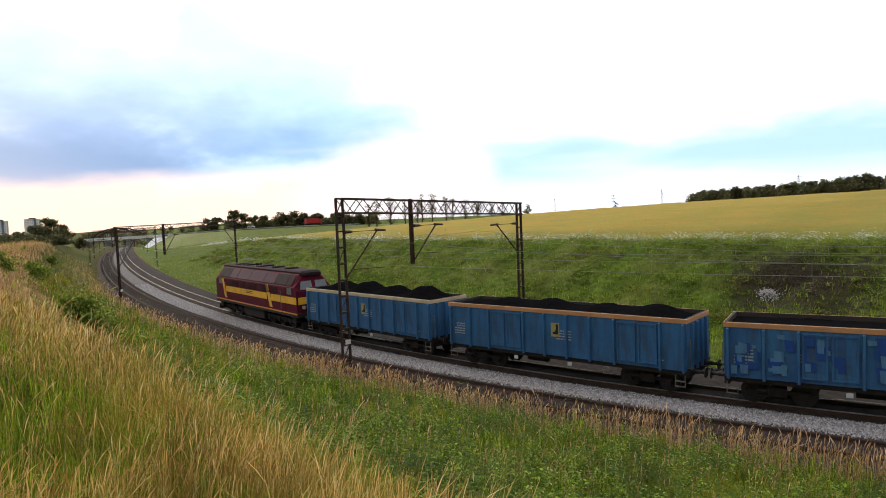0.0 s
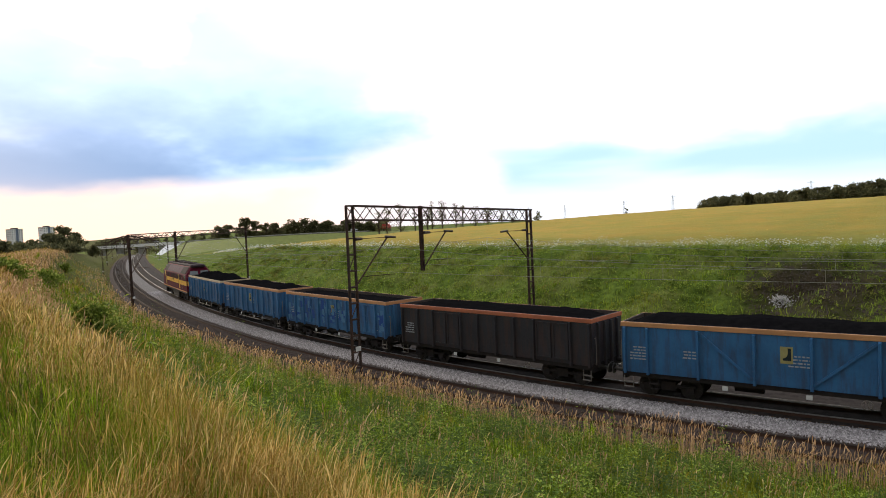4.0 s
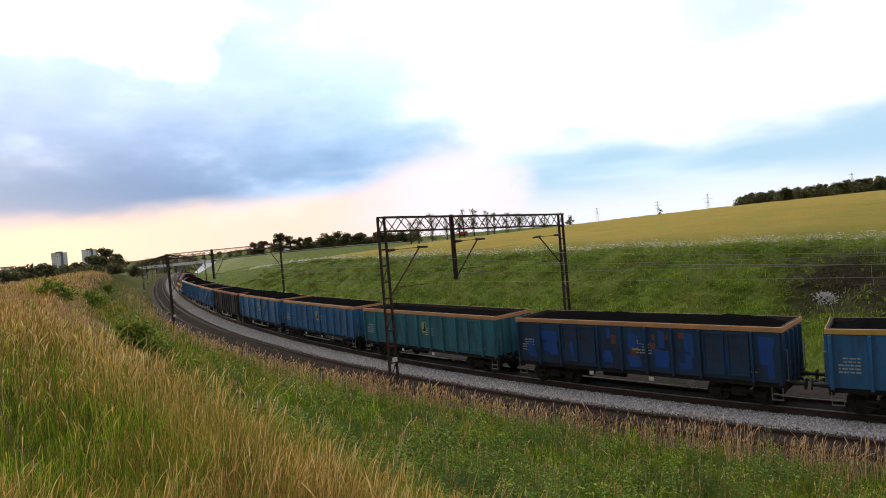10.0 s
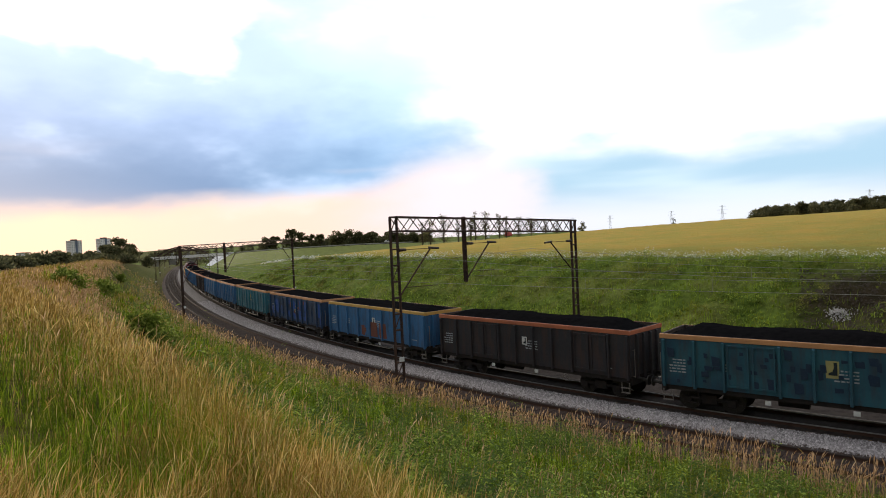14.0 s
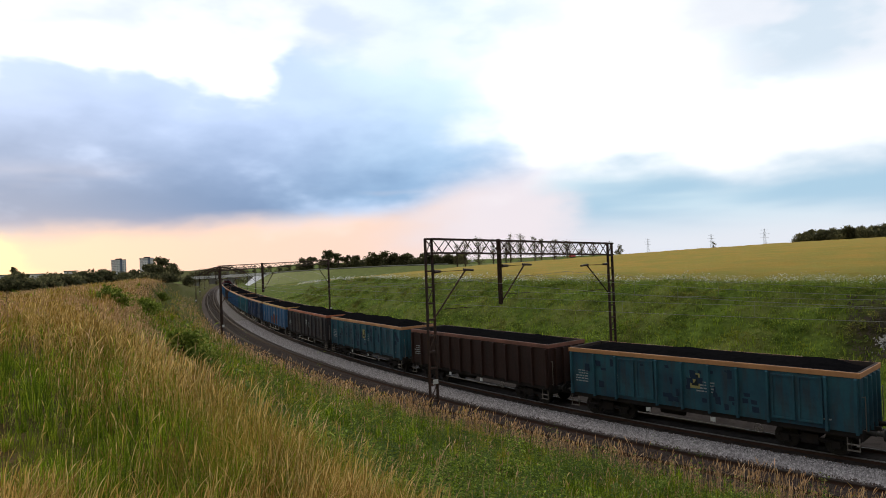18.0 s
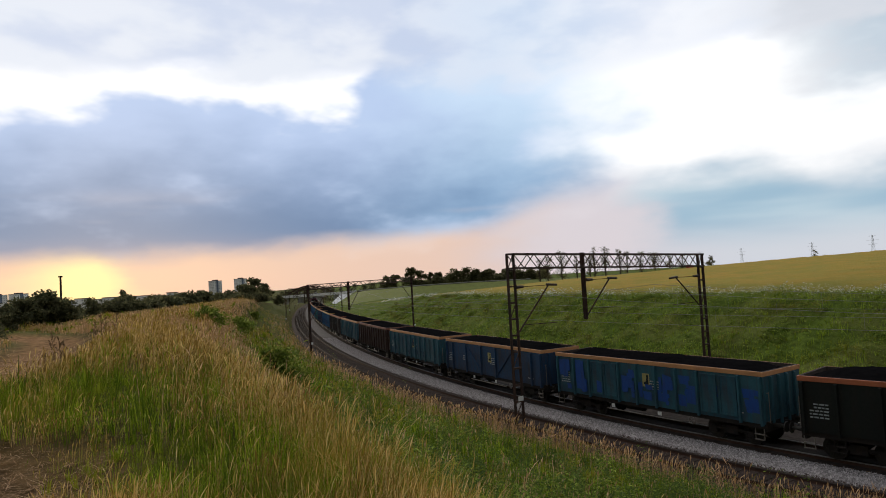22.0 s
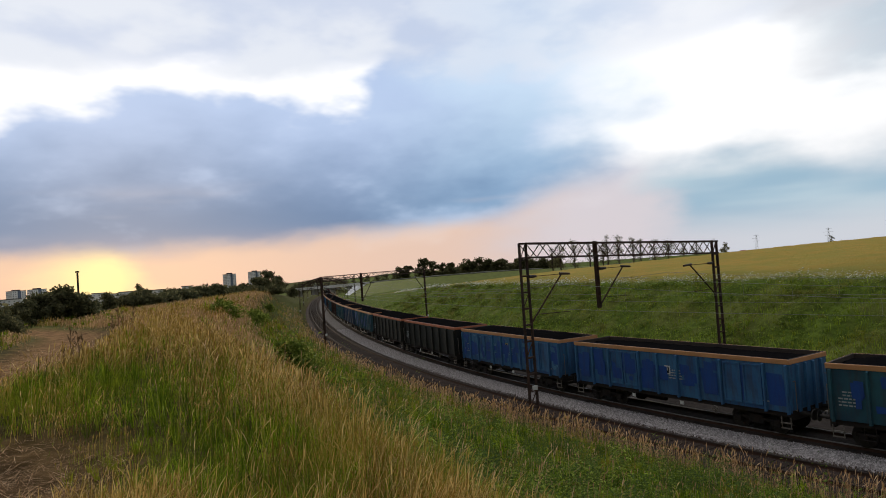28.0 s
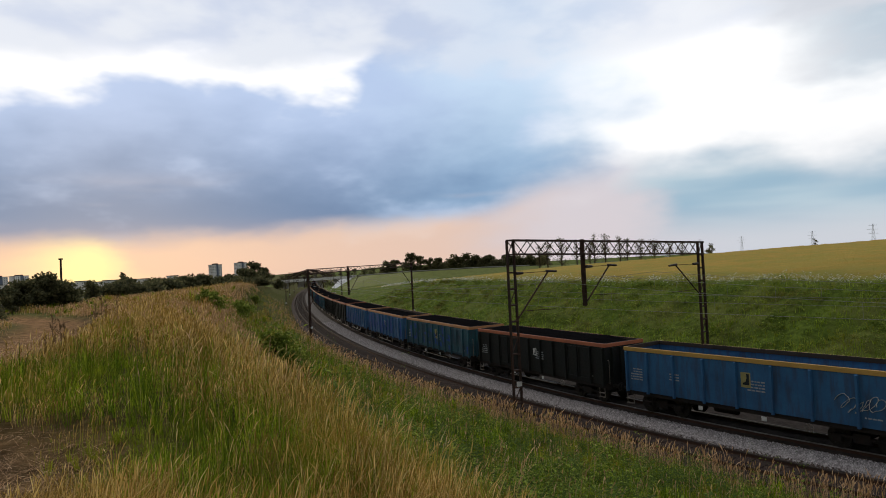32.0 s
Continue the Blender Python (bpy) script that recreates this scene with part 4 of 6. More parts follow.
def locomotive():
    """A long-hood six-axle diesel with a cab at each end."""
    root = new("diesel_locomotive")
    tagged(root, "maroon six-axle diesel locomotive with a broad yellow band hauling coal", "locomotive")
    L, W = 8.25, 1.44

    def hull(xs, zlo, arch):
        """Body cross-sections: straight sides, sloping shoulders and a flat crown."""
        bm = B()
        rings = []
        for x, w, zt in xs:
            sh = min(arch, zt - 0.12)
            pts = [(-w, zlo), (-w, sh), (-w * 0.97, sh + 0.08), (-w * 0.60, zt - 0.14), (-w * 0.48, zt - 0.06), (0, zt), (w * 0.48, zt - 0.06), (w * 0.60, zt - 0.14), (w * 0.97, sh + 0.08), (w, sh), (w, zlo)]
            if zlo > 3:
                pts = [(-w, zlo), (-w, zt - 0.12), (-w * 0.8, zt - 0.02), (0, zt), (w * 0.8, zt - 0.02), (w, zt - 0.12), (w, zlo)]
            rings.append([bm.verts.new((x, y, z)) for y, z in pts])
        for a, b in zip(rings, rings[1:]):
            for i in range(len(a) - 1):
                bm.faces.new((a[i], a[i + 1], b[i + 1], b[i]))
            bm.faces.new((a[-1], a[0], b[0], b[-1]))
        bm.faces.new(rings[0])
        bm.faces.new(rings[-1][::-1])
        return bm

    part("body", hull([(-L, W * 0.96, 3.0), (-L + 0.05, W, 3.06), (-L + 0.36, W, 3.98), (-L + 0.7, W, 4.22), (L - 0.7, W, 4.22), (L - 0.36, W, 3.98), (L - 0.05, W, 3.06), (L, W * 0.96, 3.0)], 1.35, 3.18), MAROON, root)
    part("roof", hull([(-L + 0.15, 0.70, 4.24), (-L + 0.5, 0.80, 4.36), (L - 0.5, 0.80, 4.36), (L - 0.15, 0.70, 4.24)], 4.02, 0.30), ROOF, root, "sooty dark roof panel with overhanging ends")
    for y in (-1, 1):
        for x0, x1, m in ((-7.35, -6.45, ROOF), (-6.4, -4.4, ROOF), (-4.35, -2.36, PURPLE), (-2.3, 0.55, PURPLE), (0.62, 3.3, PURPLE), (3.36, 5.0, PURPLE), (5.06, 7.35, ROOF)):
            bm = B()
            q = [(x0, 1.385, 3.30), (x1, 1.385, 3.30), (x1, 0.905, 4.02), (x0, 0.905, 4.02)]
            v = [bm.verts.new((x, y * (w + 0.004), z + 0.004)) for x, w, z in q] + [bm.verts.new((x, y * (w + 0.030), z + 0.022)) for x, w, z in q]
            for f in ((3, 2, 1, 0), (4, 5, 6, 7), (0, 1, 5, 4), (1, 2, 6, 5), (2, 3, 7, 6), (3, 0, 4, 7)):
                bm.faces.new([v[i] for i in f])
            part("shoulder_panel", bm, m, root, "access panel with a purple sky sheen in its paint" if m is PURPLE else "")
    for x in (-4.6, -2.2, 0.4, 3.2, 5.0):
        part("roof_fan" if x < 0 else "roof_hatch", tube(B(), (x, 0, 4.30), (x, 0, 4.46), 0.55, 0.5, 18) if x < 0 else box(B(), x - 0.5, x + 0.5, -0.6, 0.6, 4.3, 4.45, 0.04), ROOF, root)
    part("exhaust", tube(B(), (1.6, 0, 4.3), (1.6, 0, 4.56), 0.22, 0.26, 14), BLACK, root)
    part("frame", box(B(), -L - 0.12, L + 0.12, -1.46, 1.46, 1.05, 1.36, 0.03), BLACK, root)
    part("fuel_tank", box(B(), -2.0, 2.0, -1.3, 1.3, 0.28, 1.05, 0.12), BLACK, root)
    for y in (-1, 1):
        yy = y * (W + 0.004)
        part("sill_line", box(B(), -L, L, min(y * 1.463, y * 1.475), max(y * 1.463, y * 1.475), 1.25, 1.35), SILL, root, "orange-red sill line")
        part("yellow_band", box(B(), -3.05, 6.0, min(yy, yy + y * 0.006), max(yy, yy + y * 0.006), 2.02, 2.52), STRIPE, root, "broad yellow band along the side")
        part("yellow_band", box(B(), -L + 0.08, -3.75, min(yy, yy + y * 0.014), max(yy, yy + y * 0.014), 1.98, 2.50), STRIPE, root, "broad yellow band along the cab's side")
        for c in (-3.4, 6.2):
            bm = B()
            q = [(c - 0.60, 1.48), (c - 0.08, 1.48), (c + 0.52, 3.15), (c + 0.05, 3.15)]
            v = [bm.verts.new((x, yy + y * 0.012, z)) for x, z in q] + [bm.verts.new((x, yy + y * 0.002, z)) for x, z in q]
            for f in ((0, 1, 2, 3), (7, 6, 5, 4), (0, 4, 5, 1), (1, 5, 6, 2), (2, 6, 7, 3), (3, 7, 4, 0)):
                bm.faces.new([v[i] for i in f])
            part("slanting_stripe", bm, STRIPE, root, "slanting yellow stripe")
        put("lettering", "loco_letters", lettering(2, 1.6), PAINT_DARK, root, pose(-0.2 if y > 0 else 0.6, yy + y * 0.008, 2.42, 0, 0, 0 if y > 0 else 180), "dark print on the yellow band")
        for e in (-1, 1):
            part("cab_window", box(B(), e * 7.05 - 0.36, e * 7.05 + 0.36, yy - 0.02, yy + 0.02, 2.66, 3.14, 0.008), PANE, root)
            part("cab_door", box(B(), e * 6.15 - 0.30, e * 6.15 + 0.30, yy - 0.02, yy + 0.008, 1.5, 3.12, 0.004), MAROON, root)
            part("handrail", tube(B(), (e * 5.70, y * (W + 0.07), 1.5), (e * 5.70, y * (W + 0.07), 2.9), 0.018, n=6), ROD, root)
        for k, x in enumerate((-4.4, -3.3, -2.2, -0.6, 0.6, 1.8, 3.4, 4.4)):
            bm = B()
            for j in range(6):
                z = 2.62 + j * 0.085
                box(bm, x - 0.42, x + 0.42, min(yy, yy + y * 0.03), max(yy, yy + y * 0.03), z, z + 0.045)
            part("air_grille", bm, ROOF, root)
    for e in (-1, 1):
        sl = (3.88 - 2.85) / 0.5
        for y in (-0.62, 0.62):
            bm = B()
            q = [(e * (L - 0.045), y - 0.5, 3.02), (e * (L - 0.045), y + 0.5, 3.02), (e * (L - 0.245), y + (0.46 if y < 0 else 0.34), 3.62), (e * (L - 0.245), y - (0.34 if y < 0 else 0.46), 3.62)]
            v = [bm.verts.new(c) for c in q] + [bm.verts.new((c[0] + e * 0.03, c[1], c[2] + 0.01)) for c in q]
            for f in ((0, 1, 2, 3), (7, 6, 5, 4), (0, 4, 5, 1), (1, 5, 6, 2), (2, 6, 7, 3), (3, 7, 4, 0)):
                bm.faces.new([v[i] for i in f])
            part("windscreen", bm, PANE, root)
            part("buffer", buffer_mesh(), GREASE, root).matrix_basis = pose(e * (L + 0.12), 0.88 if y > 0 else -0.88, 1.06, 0, 0, 0 if e > 0 else 180)
            part("headlight", tube(B(), (e * (L - 0.01), y * 1.5, 1.75), (e * (L + 0.09), y * 1.5, 1.75), 0.13, 0.13, 14), LAMP_GLASS, root)
        part("front_band", box(B(), min(e * L, e * (L + 0.008)), max(e * L, e * (L + 0.008)), -1.34, 1.34, 1.98, 2.50), STRIPE, root, "yellow band across the nose")
        part("roof_headlight", box(B(), min(e * 7.2, e * 7.5), max(e * 7.2, e * 7.5), -0.22, 0.22, 4.02, 4.34, 0.06), MAROON, root)
        part("snow_plough", box(B(), min(e * (L + 0.05), e * (L + 0.16)), max(e * (L + 0.05), e * (L + 0.16)), -1.2, 1.2, 0.25, 0.7, 0.02), BLACK, root)
        part("coupling", coupling_mesh(), GREASE, root).matrix_basis = pose(e * (L + 0.12), 0, 1.06, 0, 0, 0 if e > 0 else 180)
        b = part("bogie", box(box(B(), -2.7, 2.7, 0.93, 1.07, 0.50, 0.78, 0.03), -2.7, 2.7, -1.07, -0.93, 0.50, 0.78, 0.03), BLACK, root)
        b.matrix_basis = pose(e * 4.3, 0, 0)
        for a in (-1.9, 0.0, 1.9):
            put("wheelset", "wheelset0.52", wheel_mesh(0.52), GREASE, b, pose(a, 0, 0.52))
            for y in (-1.0, 1.0):
                part("axle_box", box(B(), a - 0.2, a + 0.2, y - 0.12, y + 0.12, 0.36, 0.72, 0.04), BLACK, b)
                part("spring", tube(B(), (a + 0.55, y, 0.4), (a + 0.55, y, 0.85), 0.11, 0.11, 10), BLACK, b)
        part("sandbox", box(B(), e * 7.4 - 0.3, e * 7.4 + 0.3, -1.3, 1.3, 0.55, 1.05, 0.05), BLACK, root)
    return root


WAGONS = [
    ("blue", "pale", "doors", 0.62, "yellow", "faded blue open wagon heaped with humps of black coal"),
    ("blue", "orange", "doors", 0.42, "yellow", "blue open wagon with side doors, full of coal"),
    ("bright", "orange", "doors", 0.1, "yellow", "blue open wagon with bright repainted patches, full of coal"),
    ("grey", "red", "doors", 0.2, "", "dark grey open wagon with a red-orange rim"),
    ("blue", "orange", "brace", 0.3, "yellow", "blue open wagon with diagonal side braces"),
    ("blue", "orange", "doors", 0.2, "yellow", "blue open wagon with side doors, full of coal"),
    ("sea", "orange", "doors", 0.1, "yellow", "faded teal open wagon with side doors, full of coal"),
    ("navy", "orange", "doors", 0.2, "yellow", "dark blue stained open wagon, full of coal"),
    ("blue", "yellow", "flat", 0.2, "white", "blue open wagon with a yellow rim and rusty patches"),
    ("grey", "red", "doors", 0.3, "white", "dark grey open wagon with a white square marking"),
    ("teal", "orange", "doors", 0.3, "yellow", "mottled teal open wagon, full of coal"),
    ("brown", "rust", "ribs", 0.2, "", "rust-brown ribbed open wagon, full of coal"),
    ("teal", "orange", "doors", 0.2, "yellow", "faded teal open wagon with side doors, full of coal"),
    ("navy", "orange", "brace", 0.2, "yellow", "dark blue open wagon with a yellow marking"),
    ("teal", "orange", "doors", 0.2, "yellow", "mottled teal open wagon, full of coal"),
    ("black", "red", "flat", 0.3, "", "sooty black-green open wagon with a red-orange rim"),
    ("black", "red", "flat", 0.2, "", "sooty dark open wagon with a red-orange rim"),
    ("bright", "orange", "doors", 0.2, "yellow", "blue open wagon with bright repainted patches, full of coal"),
    ("bright", "orange", "doors", 0.1, "white", "bright blue open wagon with a pale marking"),
    ("teal", "orange", "doors", 0.2, "yellow", "mottled teal open wagon, full of coal"),
    ("black", "red", "doors", 0.2, "white", "sooty black-green open wagon with a white marking"),
    ("blue", "yellow", "flat", -1, "yellow", "empty blue wagon with a yellow rim and sprayed graffiti"),
]
LOCO = locomotive()
TRAIN = [wagon(*w, seed=i + 1, graffiti=i == 21) for i, w in enumerate(WAGONS)]

FRESH_BLUE = surface("fresh_blue_overpaint", (0.020, 0.078, 0.32), (0.03, 0.10, 0.30), 0.55, scale=1.0, fine=9.0, dirt=(0.04, 0.04, 0.05), dirt_amount=0.35)
PALE_BLUE = surface("pale_blue_overpaint", (0.10, 0.25, 0.42), (0.05, 0.16, 0.36), 0.6, scale=1.0, fine=9.0, dirt=(0.05, 0.05, 0.06), dirt_amount=0.35)
RUST_PRIMER = surface("rust_red_primer", (0.20, 0.075, 0.05), (0.12, 0.05, 0.04), 0.8, scale=1.5, fine=9.0)
DARK_STAIN = surface("dark_overpaint", (0.016, 0.036, 0.070), (0.03, 0.05, 0.07), 0.7, scale=1.5, fine=9.0)
CROSSING = {"doors": (-6.25, -5.25, -3.15, -1.95, -0.75, 0.45, 1.65, 3.75, 4.95, 6.25)}


def repaint(root, x0, x1, z0, z1, cell, share, material, label, seed):
    """Rolled-on rectangles of another paint on a wagon's side wall, between its ribs."""
    rng = random.Random(int(seed * 10) + 3)
    bm = B()
    bays = [(a + 0.075, b - 0.075) for a, b in zip(CROSSING["doors"], CROSSING["doors"][1:]) if a + 0.075 >= x0 - 0.1 and b - 0.075 <= x1 + 0.1]
    lift = 0.001
    for a, b in bays:
        for _ in range(rng.randint(3, 9) if rng.random() < share + 0.45 else 1):
            w, h = min(b - a, rng.uniform(0.8, 3.2) * cell), rng.uniform(0.8, 4.0) * cell
            x, z = rng.uniform(a, b - w), rng.uniform(z0, max(z0, z1 - h))
            k = [(x, z), (x + w * rng.uniform(0.85, 1.0), z + rng.uniform(-0.04, 0.04)), (x + w, min(z1, z + h)), (x + rng.uniform(0, 0.1) * w, min(z1, z + h * rng.uniform(0.85, 1.0)))]
            v = [bm.verts.new((p, SIDE + y, q)) for y in (lift, lift + 0.0008) for p, q in k]
            for f in ((0, 1, 2, 3), (7, 6, 5, 4), (0, 4, 5, 1), (1, 5, 6, 2), (2, 6, 7, 3), (3, 7, 4, 0)):
                bm.faces.new([v[i] for i in f])
            lift += 0.0012
    tagged(part("paint_patch", bm, material, root), label, kind="stuff")


for _i, _x0, _x1, _c, _s, _m, _l in ((2, -6.3, 6.3, 0.15, 0.75, FRESH_BLUE, "darker blue repainted dabs"), (2, -6.3, 6.3, 0.12, 0.3, PALE_BLUE, "pale blue repainted dabs"),
                                     (7, -6.3, 6.3, 0.22, 0.45, FRESH_BLUE, "bright blue repainted dabs"), (7, -3.2, 1.7, 0.12, 0.1, RUST_PRIMER, "rust-red primer dabs"),
                                     (10, -6.3, 6.3, 0.11, 0.55, DARK_STAIN, "dark blue overpainted dabs"), (12, -3.2, 6.3, 0.10, 0.35, DARK_STAIN, "dark overpainted dabs"),
                                     (14, -6.3, 6.3, 0.20, 0.45, FRESH_BLUE, "bright blue repainted dabs"), (17, -6.3, 6.3, 0.20, 0.5, FRESH_BLUE, "bright blue repainted dabs"), (17, -6.3, 6.3, 0.12, 0.4, PALE_BLUE, "pale blue repainted dabs"),
                                     (18, -6.3, 6.3, 0.26, 0.5, FRESH_BLUE, "bright blue repainted panels"), (19, -6.3, 6.3, 0.15, 0.4, FRESH_BLUE, "bright blue repainted dabs")):
    repaint(TRAIN[_i], _x0, _x1, FLOOR + 0.15, TOP - 0.2, _c, _s, _m, _l, _i + _x0 + _c * 10)
repaint(TRAIN[8], -2.0, 0.5, FLOOR + 0.1, 2.2, 0.30, 0.95, RUST_PRIMER, "rust-red primer patch", 4)
repaint(TRAIN[8], 0.4, 1.8, FLOOR + 0.1, 1.9, 0.25, 0.95, RUST_PRIMER, "rust-red primer patch", 5)

# ---- grasses ----
def sow(name, n, r0, r1, az0, az1, keep, height, width, lean, head, material, label, seed, coarse=0.00050, tuft=1):
    """Blades from arrays: log-even in distance, so that near ones are fine and far ones coarse. head: width of the seed head, 0 for plain blades."""
    rng = np.random.default_rng(seed)
    r = np.exp(rng.uniform(math.log(r0), math.log(r1), n))
    a = np.radians(rng.uniform(az0, az1, n))
    px, py = r * np.sin(a), r * np.cos(a)
    s, o = line_coords(px, py)
    k = rng.random(n) < keep(s, o, px, py)
    px, py, r, s, o = px[k], py[k], r[k], s[k], o[k]
    h = height(s, o, px, py) * rng.uniform(0.62, 1.15, len(px))
    sway = rng.uniform(0, 6.28, len(px))
    if tuft > 1:
        # several stalks from one root, swaying one way
        px, py, r, h, sway = [np.repeat(q, tuft) for q in (px, py, r, h, sway)]
        spread = np.minimum(0.035 + 0.006 * r, 0.16)
        px, py = px + rng.normal(0, 1, len(px)) * spread, py + rng.normal(0, 1, len(px)) * spread
        h = h * rng.uniform(0.65, 1.12, len(px))
    n = len(px)
    w = np.maximum(width, np.minimum(r, 48.0) * coarse) * rng.uniform(0.7, 1.3, n)
    base = np.c_[px, py, ground_z(px, py) - 0.03]
    turn = rng.uniform(0, 6.28, n)
    sx, sy = np.cos(turn) * w, np.sin(turn) * w
    side = np.c_[sx, sy, np.zeros(n)]
    la = rng.uniform(0, 6.28, n) if tuft == 1 else sway + rng.normal(0, 0.9, n)
    lv = np.abs(rng.normal(0, lean, n)) * h
    tip = np.c_[np.cos(la) * lv + 0.10 * h, np.sin(la) * lv, h * np.cos(np.minimum(lv / h, 1.2) * 0.7)]
    mid = base + tip * np.array([0.38, 0.38, 0.62])
    if head:
        nk = base + tip * np.array([0.60, 0.60, 0.80])
        hd = base + tip * np.array([0.80, 0.80, 0.92])
        hw = side * head
        v = np.stack([base - side * 0.5, base + side * 0.5, nk - side * 0.35, nk + side * 0.35, hd - hw, hd + hw, base + tip], 1)
        f = np.array([(0, 1, 3), (0, 3, 2), (2, 3, 5), (2, 5, 4), (4, 5, 6)])
    else:
        v = np.stack([base - side * 0.6, base + side * 0.6, mid - side * 0.5, mid + side * 0.5, base + tip], 1)
        f = np.array([(0, 1, 3), (0, 3, 2), (2, 3, 4)])
    m = v.shape[1]
    ob = quick_mesh(name, v.reshape(-1, 3), (np.arange(n)[:, None, None] * m + f[None]).reshape(-1, 3), material)
    tagged(ob, label, "grass", kind="stuff")
    return ob


# dark first colour of dry and green: shade among stalks, put into some blades
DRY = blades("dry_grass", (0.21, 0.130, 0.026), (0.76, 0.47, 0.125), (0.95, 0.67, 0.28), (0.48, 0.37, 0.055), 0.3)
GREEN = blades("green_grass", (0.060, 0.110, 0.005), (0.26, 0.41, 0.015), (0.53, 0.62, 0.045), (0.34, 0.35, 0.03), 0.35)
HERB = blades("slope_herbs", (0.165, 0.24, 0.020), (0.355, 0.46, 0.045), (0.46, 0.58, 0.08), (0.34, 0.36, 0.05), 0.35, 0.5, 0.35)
FRINGE = blades("tan_grass", (0.48, 0.28, 0.13), (0.77, 0.48, 0.26), (0.90, 0.63, 0.37), None, 0.35)
WHEAT = blades("wheat", (0.54, 0.37, 0.085), (0.60, 0.41, 0.10), (0.64, 0.45, 0.13), (0.42, 0.37, 0.085), 0.5, 0.05)
BLOOM = blades("white_bloom", (0.70, 0.72, 0.66), (0.80, 0.80, 0.76), (0.85, 0.85, 0.82), None, 0.3)


def drift(px, py, k, seed):
    return np.clip(0.5 + 0.6 * wave(px, py, k, seed), 0, 1)


def off_road(x, y):
    return np.clip((road_distance(x, y) - 1.25 - 0.4 * np.clip((y - 7) / 4, 0, 1) - 0.35 * wave(x, y, 1.7)) / 0.7, 0, 1)


def trodden(x, y):
    """Grass is short beside the dirt track."""
    return np.clip((road_distance(x, y) - 0.9 - 0.4 * np.clip((y - 7) / 4, 0, 1)) / 1.7, 0.28, 1.0)


def no_rubble(o, x, y):
    a = np.degrees(np.arctan2(x, y))
    return 1 - 0.80 * np.exp(-((a - 33.0 + 1.4 * wave(x, y, 0.5)) / 4.8) ** 4 - ((o - 17.0 + 0.8 * wave(x, y, 0.6, 3.0)) / 3.3) ** 4)


def tufts(name, n, m, r0, r1, az0, az1, keep, height, width, material, label, seed):
    """Tufts of arching blades that spring from one root."""
    rng = np.random.default_rng(seed)
    r = np.exp(rng.uniform(math.log(r0), math.log(r1), n))
    a = np.radians(rng.uniform(az0, az1, n))
    px, py = r * np.sin(a), r * np.cos(a)
    s, o = line_coords(px, py)
    k = rng.random(n) < keep(s, o, px, py)
    px, py, r, s, o = px[k], py[k], r[k], s[k], o[k]
    h = height(s, o, px, py) * rng.uniform(0.6, 1.3, len(px))
    n = len(px) * m
    px, py, r, h = [np.repeat(q, m) for q in (px, py, r, h)]
    hh = h * rng.uniform(0.6, 1.1, n)
    la = rng.uniform(0, 6.28, n)
    lv = np.abs(rng.normal(0.0, 0.45, n)) * hh
    base = np.c_[px + np.cos(la) * h * 0.08, py + np.sin(la) * h * 0.08, ground_z(px, py) - 0.03]
    w = np.maximum(width, r * 0.0006) * rng.uniform(0.7, 1.3, n)
    turn = rng.uniform(0, 6.28, n)
    side = np.c_[np.cos(turn) * w, np.sin(turn) * w, np.zeros(n)]
    out = np.c_[np.cos(la) * lv, np.sin(la) * lv, np.zeros(n)]
    up = np.c_[np.zeros(n), np.zeros(n), hh]
    mid = base + out * 0.4 + up * 0.72
    tip = base + out + up * np.clip(1.0 - 0.45 * lv / hh, 0.3, 1)[:, None]
    v = np.stack([base - side * 0.6, base + side * 0.6, mid - side * 0.55, mid + side * 0.55, tip], 1)
    f = np.array([(0, 1, 3), (0, 3, 2), (2, 3, 4)])
    tagged(quick_mesh(name, v.reshape(-1, 3), (np.arange(n)[:, None, None] * 5 + f[None]).reshape(-1, 3), material), label, "grass", kind="stuff")


def hayish(s, o, x, y):
    """Where the dry grass grows: on top of the bank, in drifts with green hollows between."""
    e = bank_o(s, o)
    grown = np.interp(e, [-70, -48, -36, -25.2, -24.0, -9.6, -8, -7], [0.10, 0.45, 1, 1, 0.025, 0.025, 0.2, 0])
    grown = np.maximum(grown, np.interp(s, [75, 115], [0, 0.5]) * (e < -9.5) * (e > -60))
    grown = grown * (1 - 0.85 * np.exp(-((e + 24.7 + 0.3 * wave(x, y, 0.4)) / 0.5) ** 2) * (s > 84) * (s < 135))
    return grown * off_road(x, y) * (1 - 0.85 * np.exp(-((x + 7.4) ** 2 + (y - 8.8) ** 2) / 12.0)) * np.clip(2.3 * drift(x, y, 0.7, 1) * (0.15 + 0.85 * drift(x, y, 2.3, 4)) - 0.24, 0.05, 1)


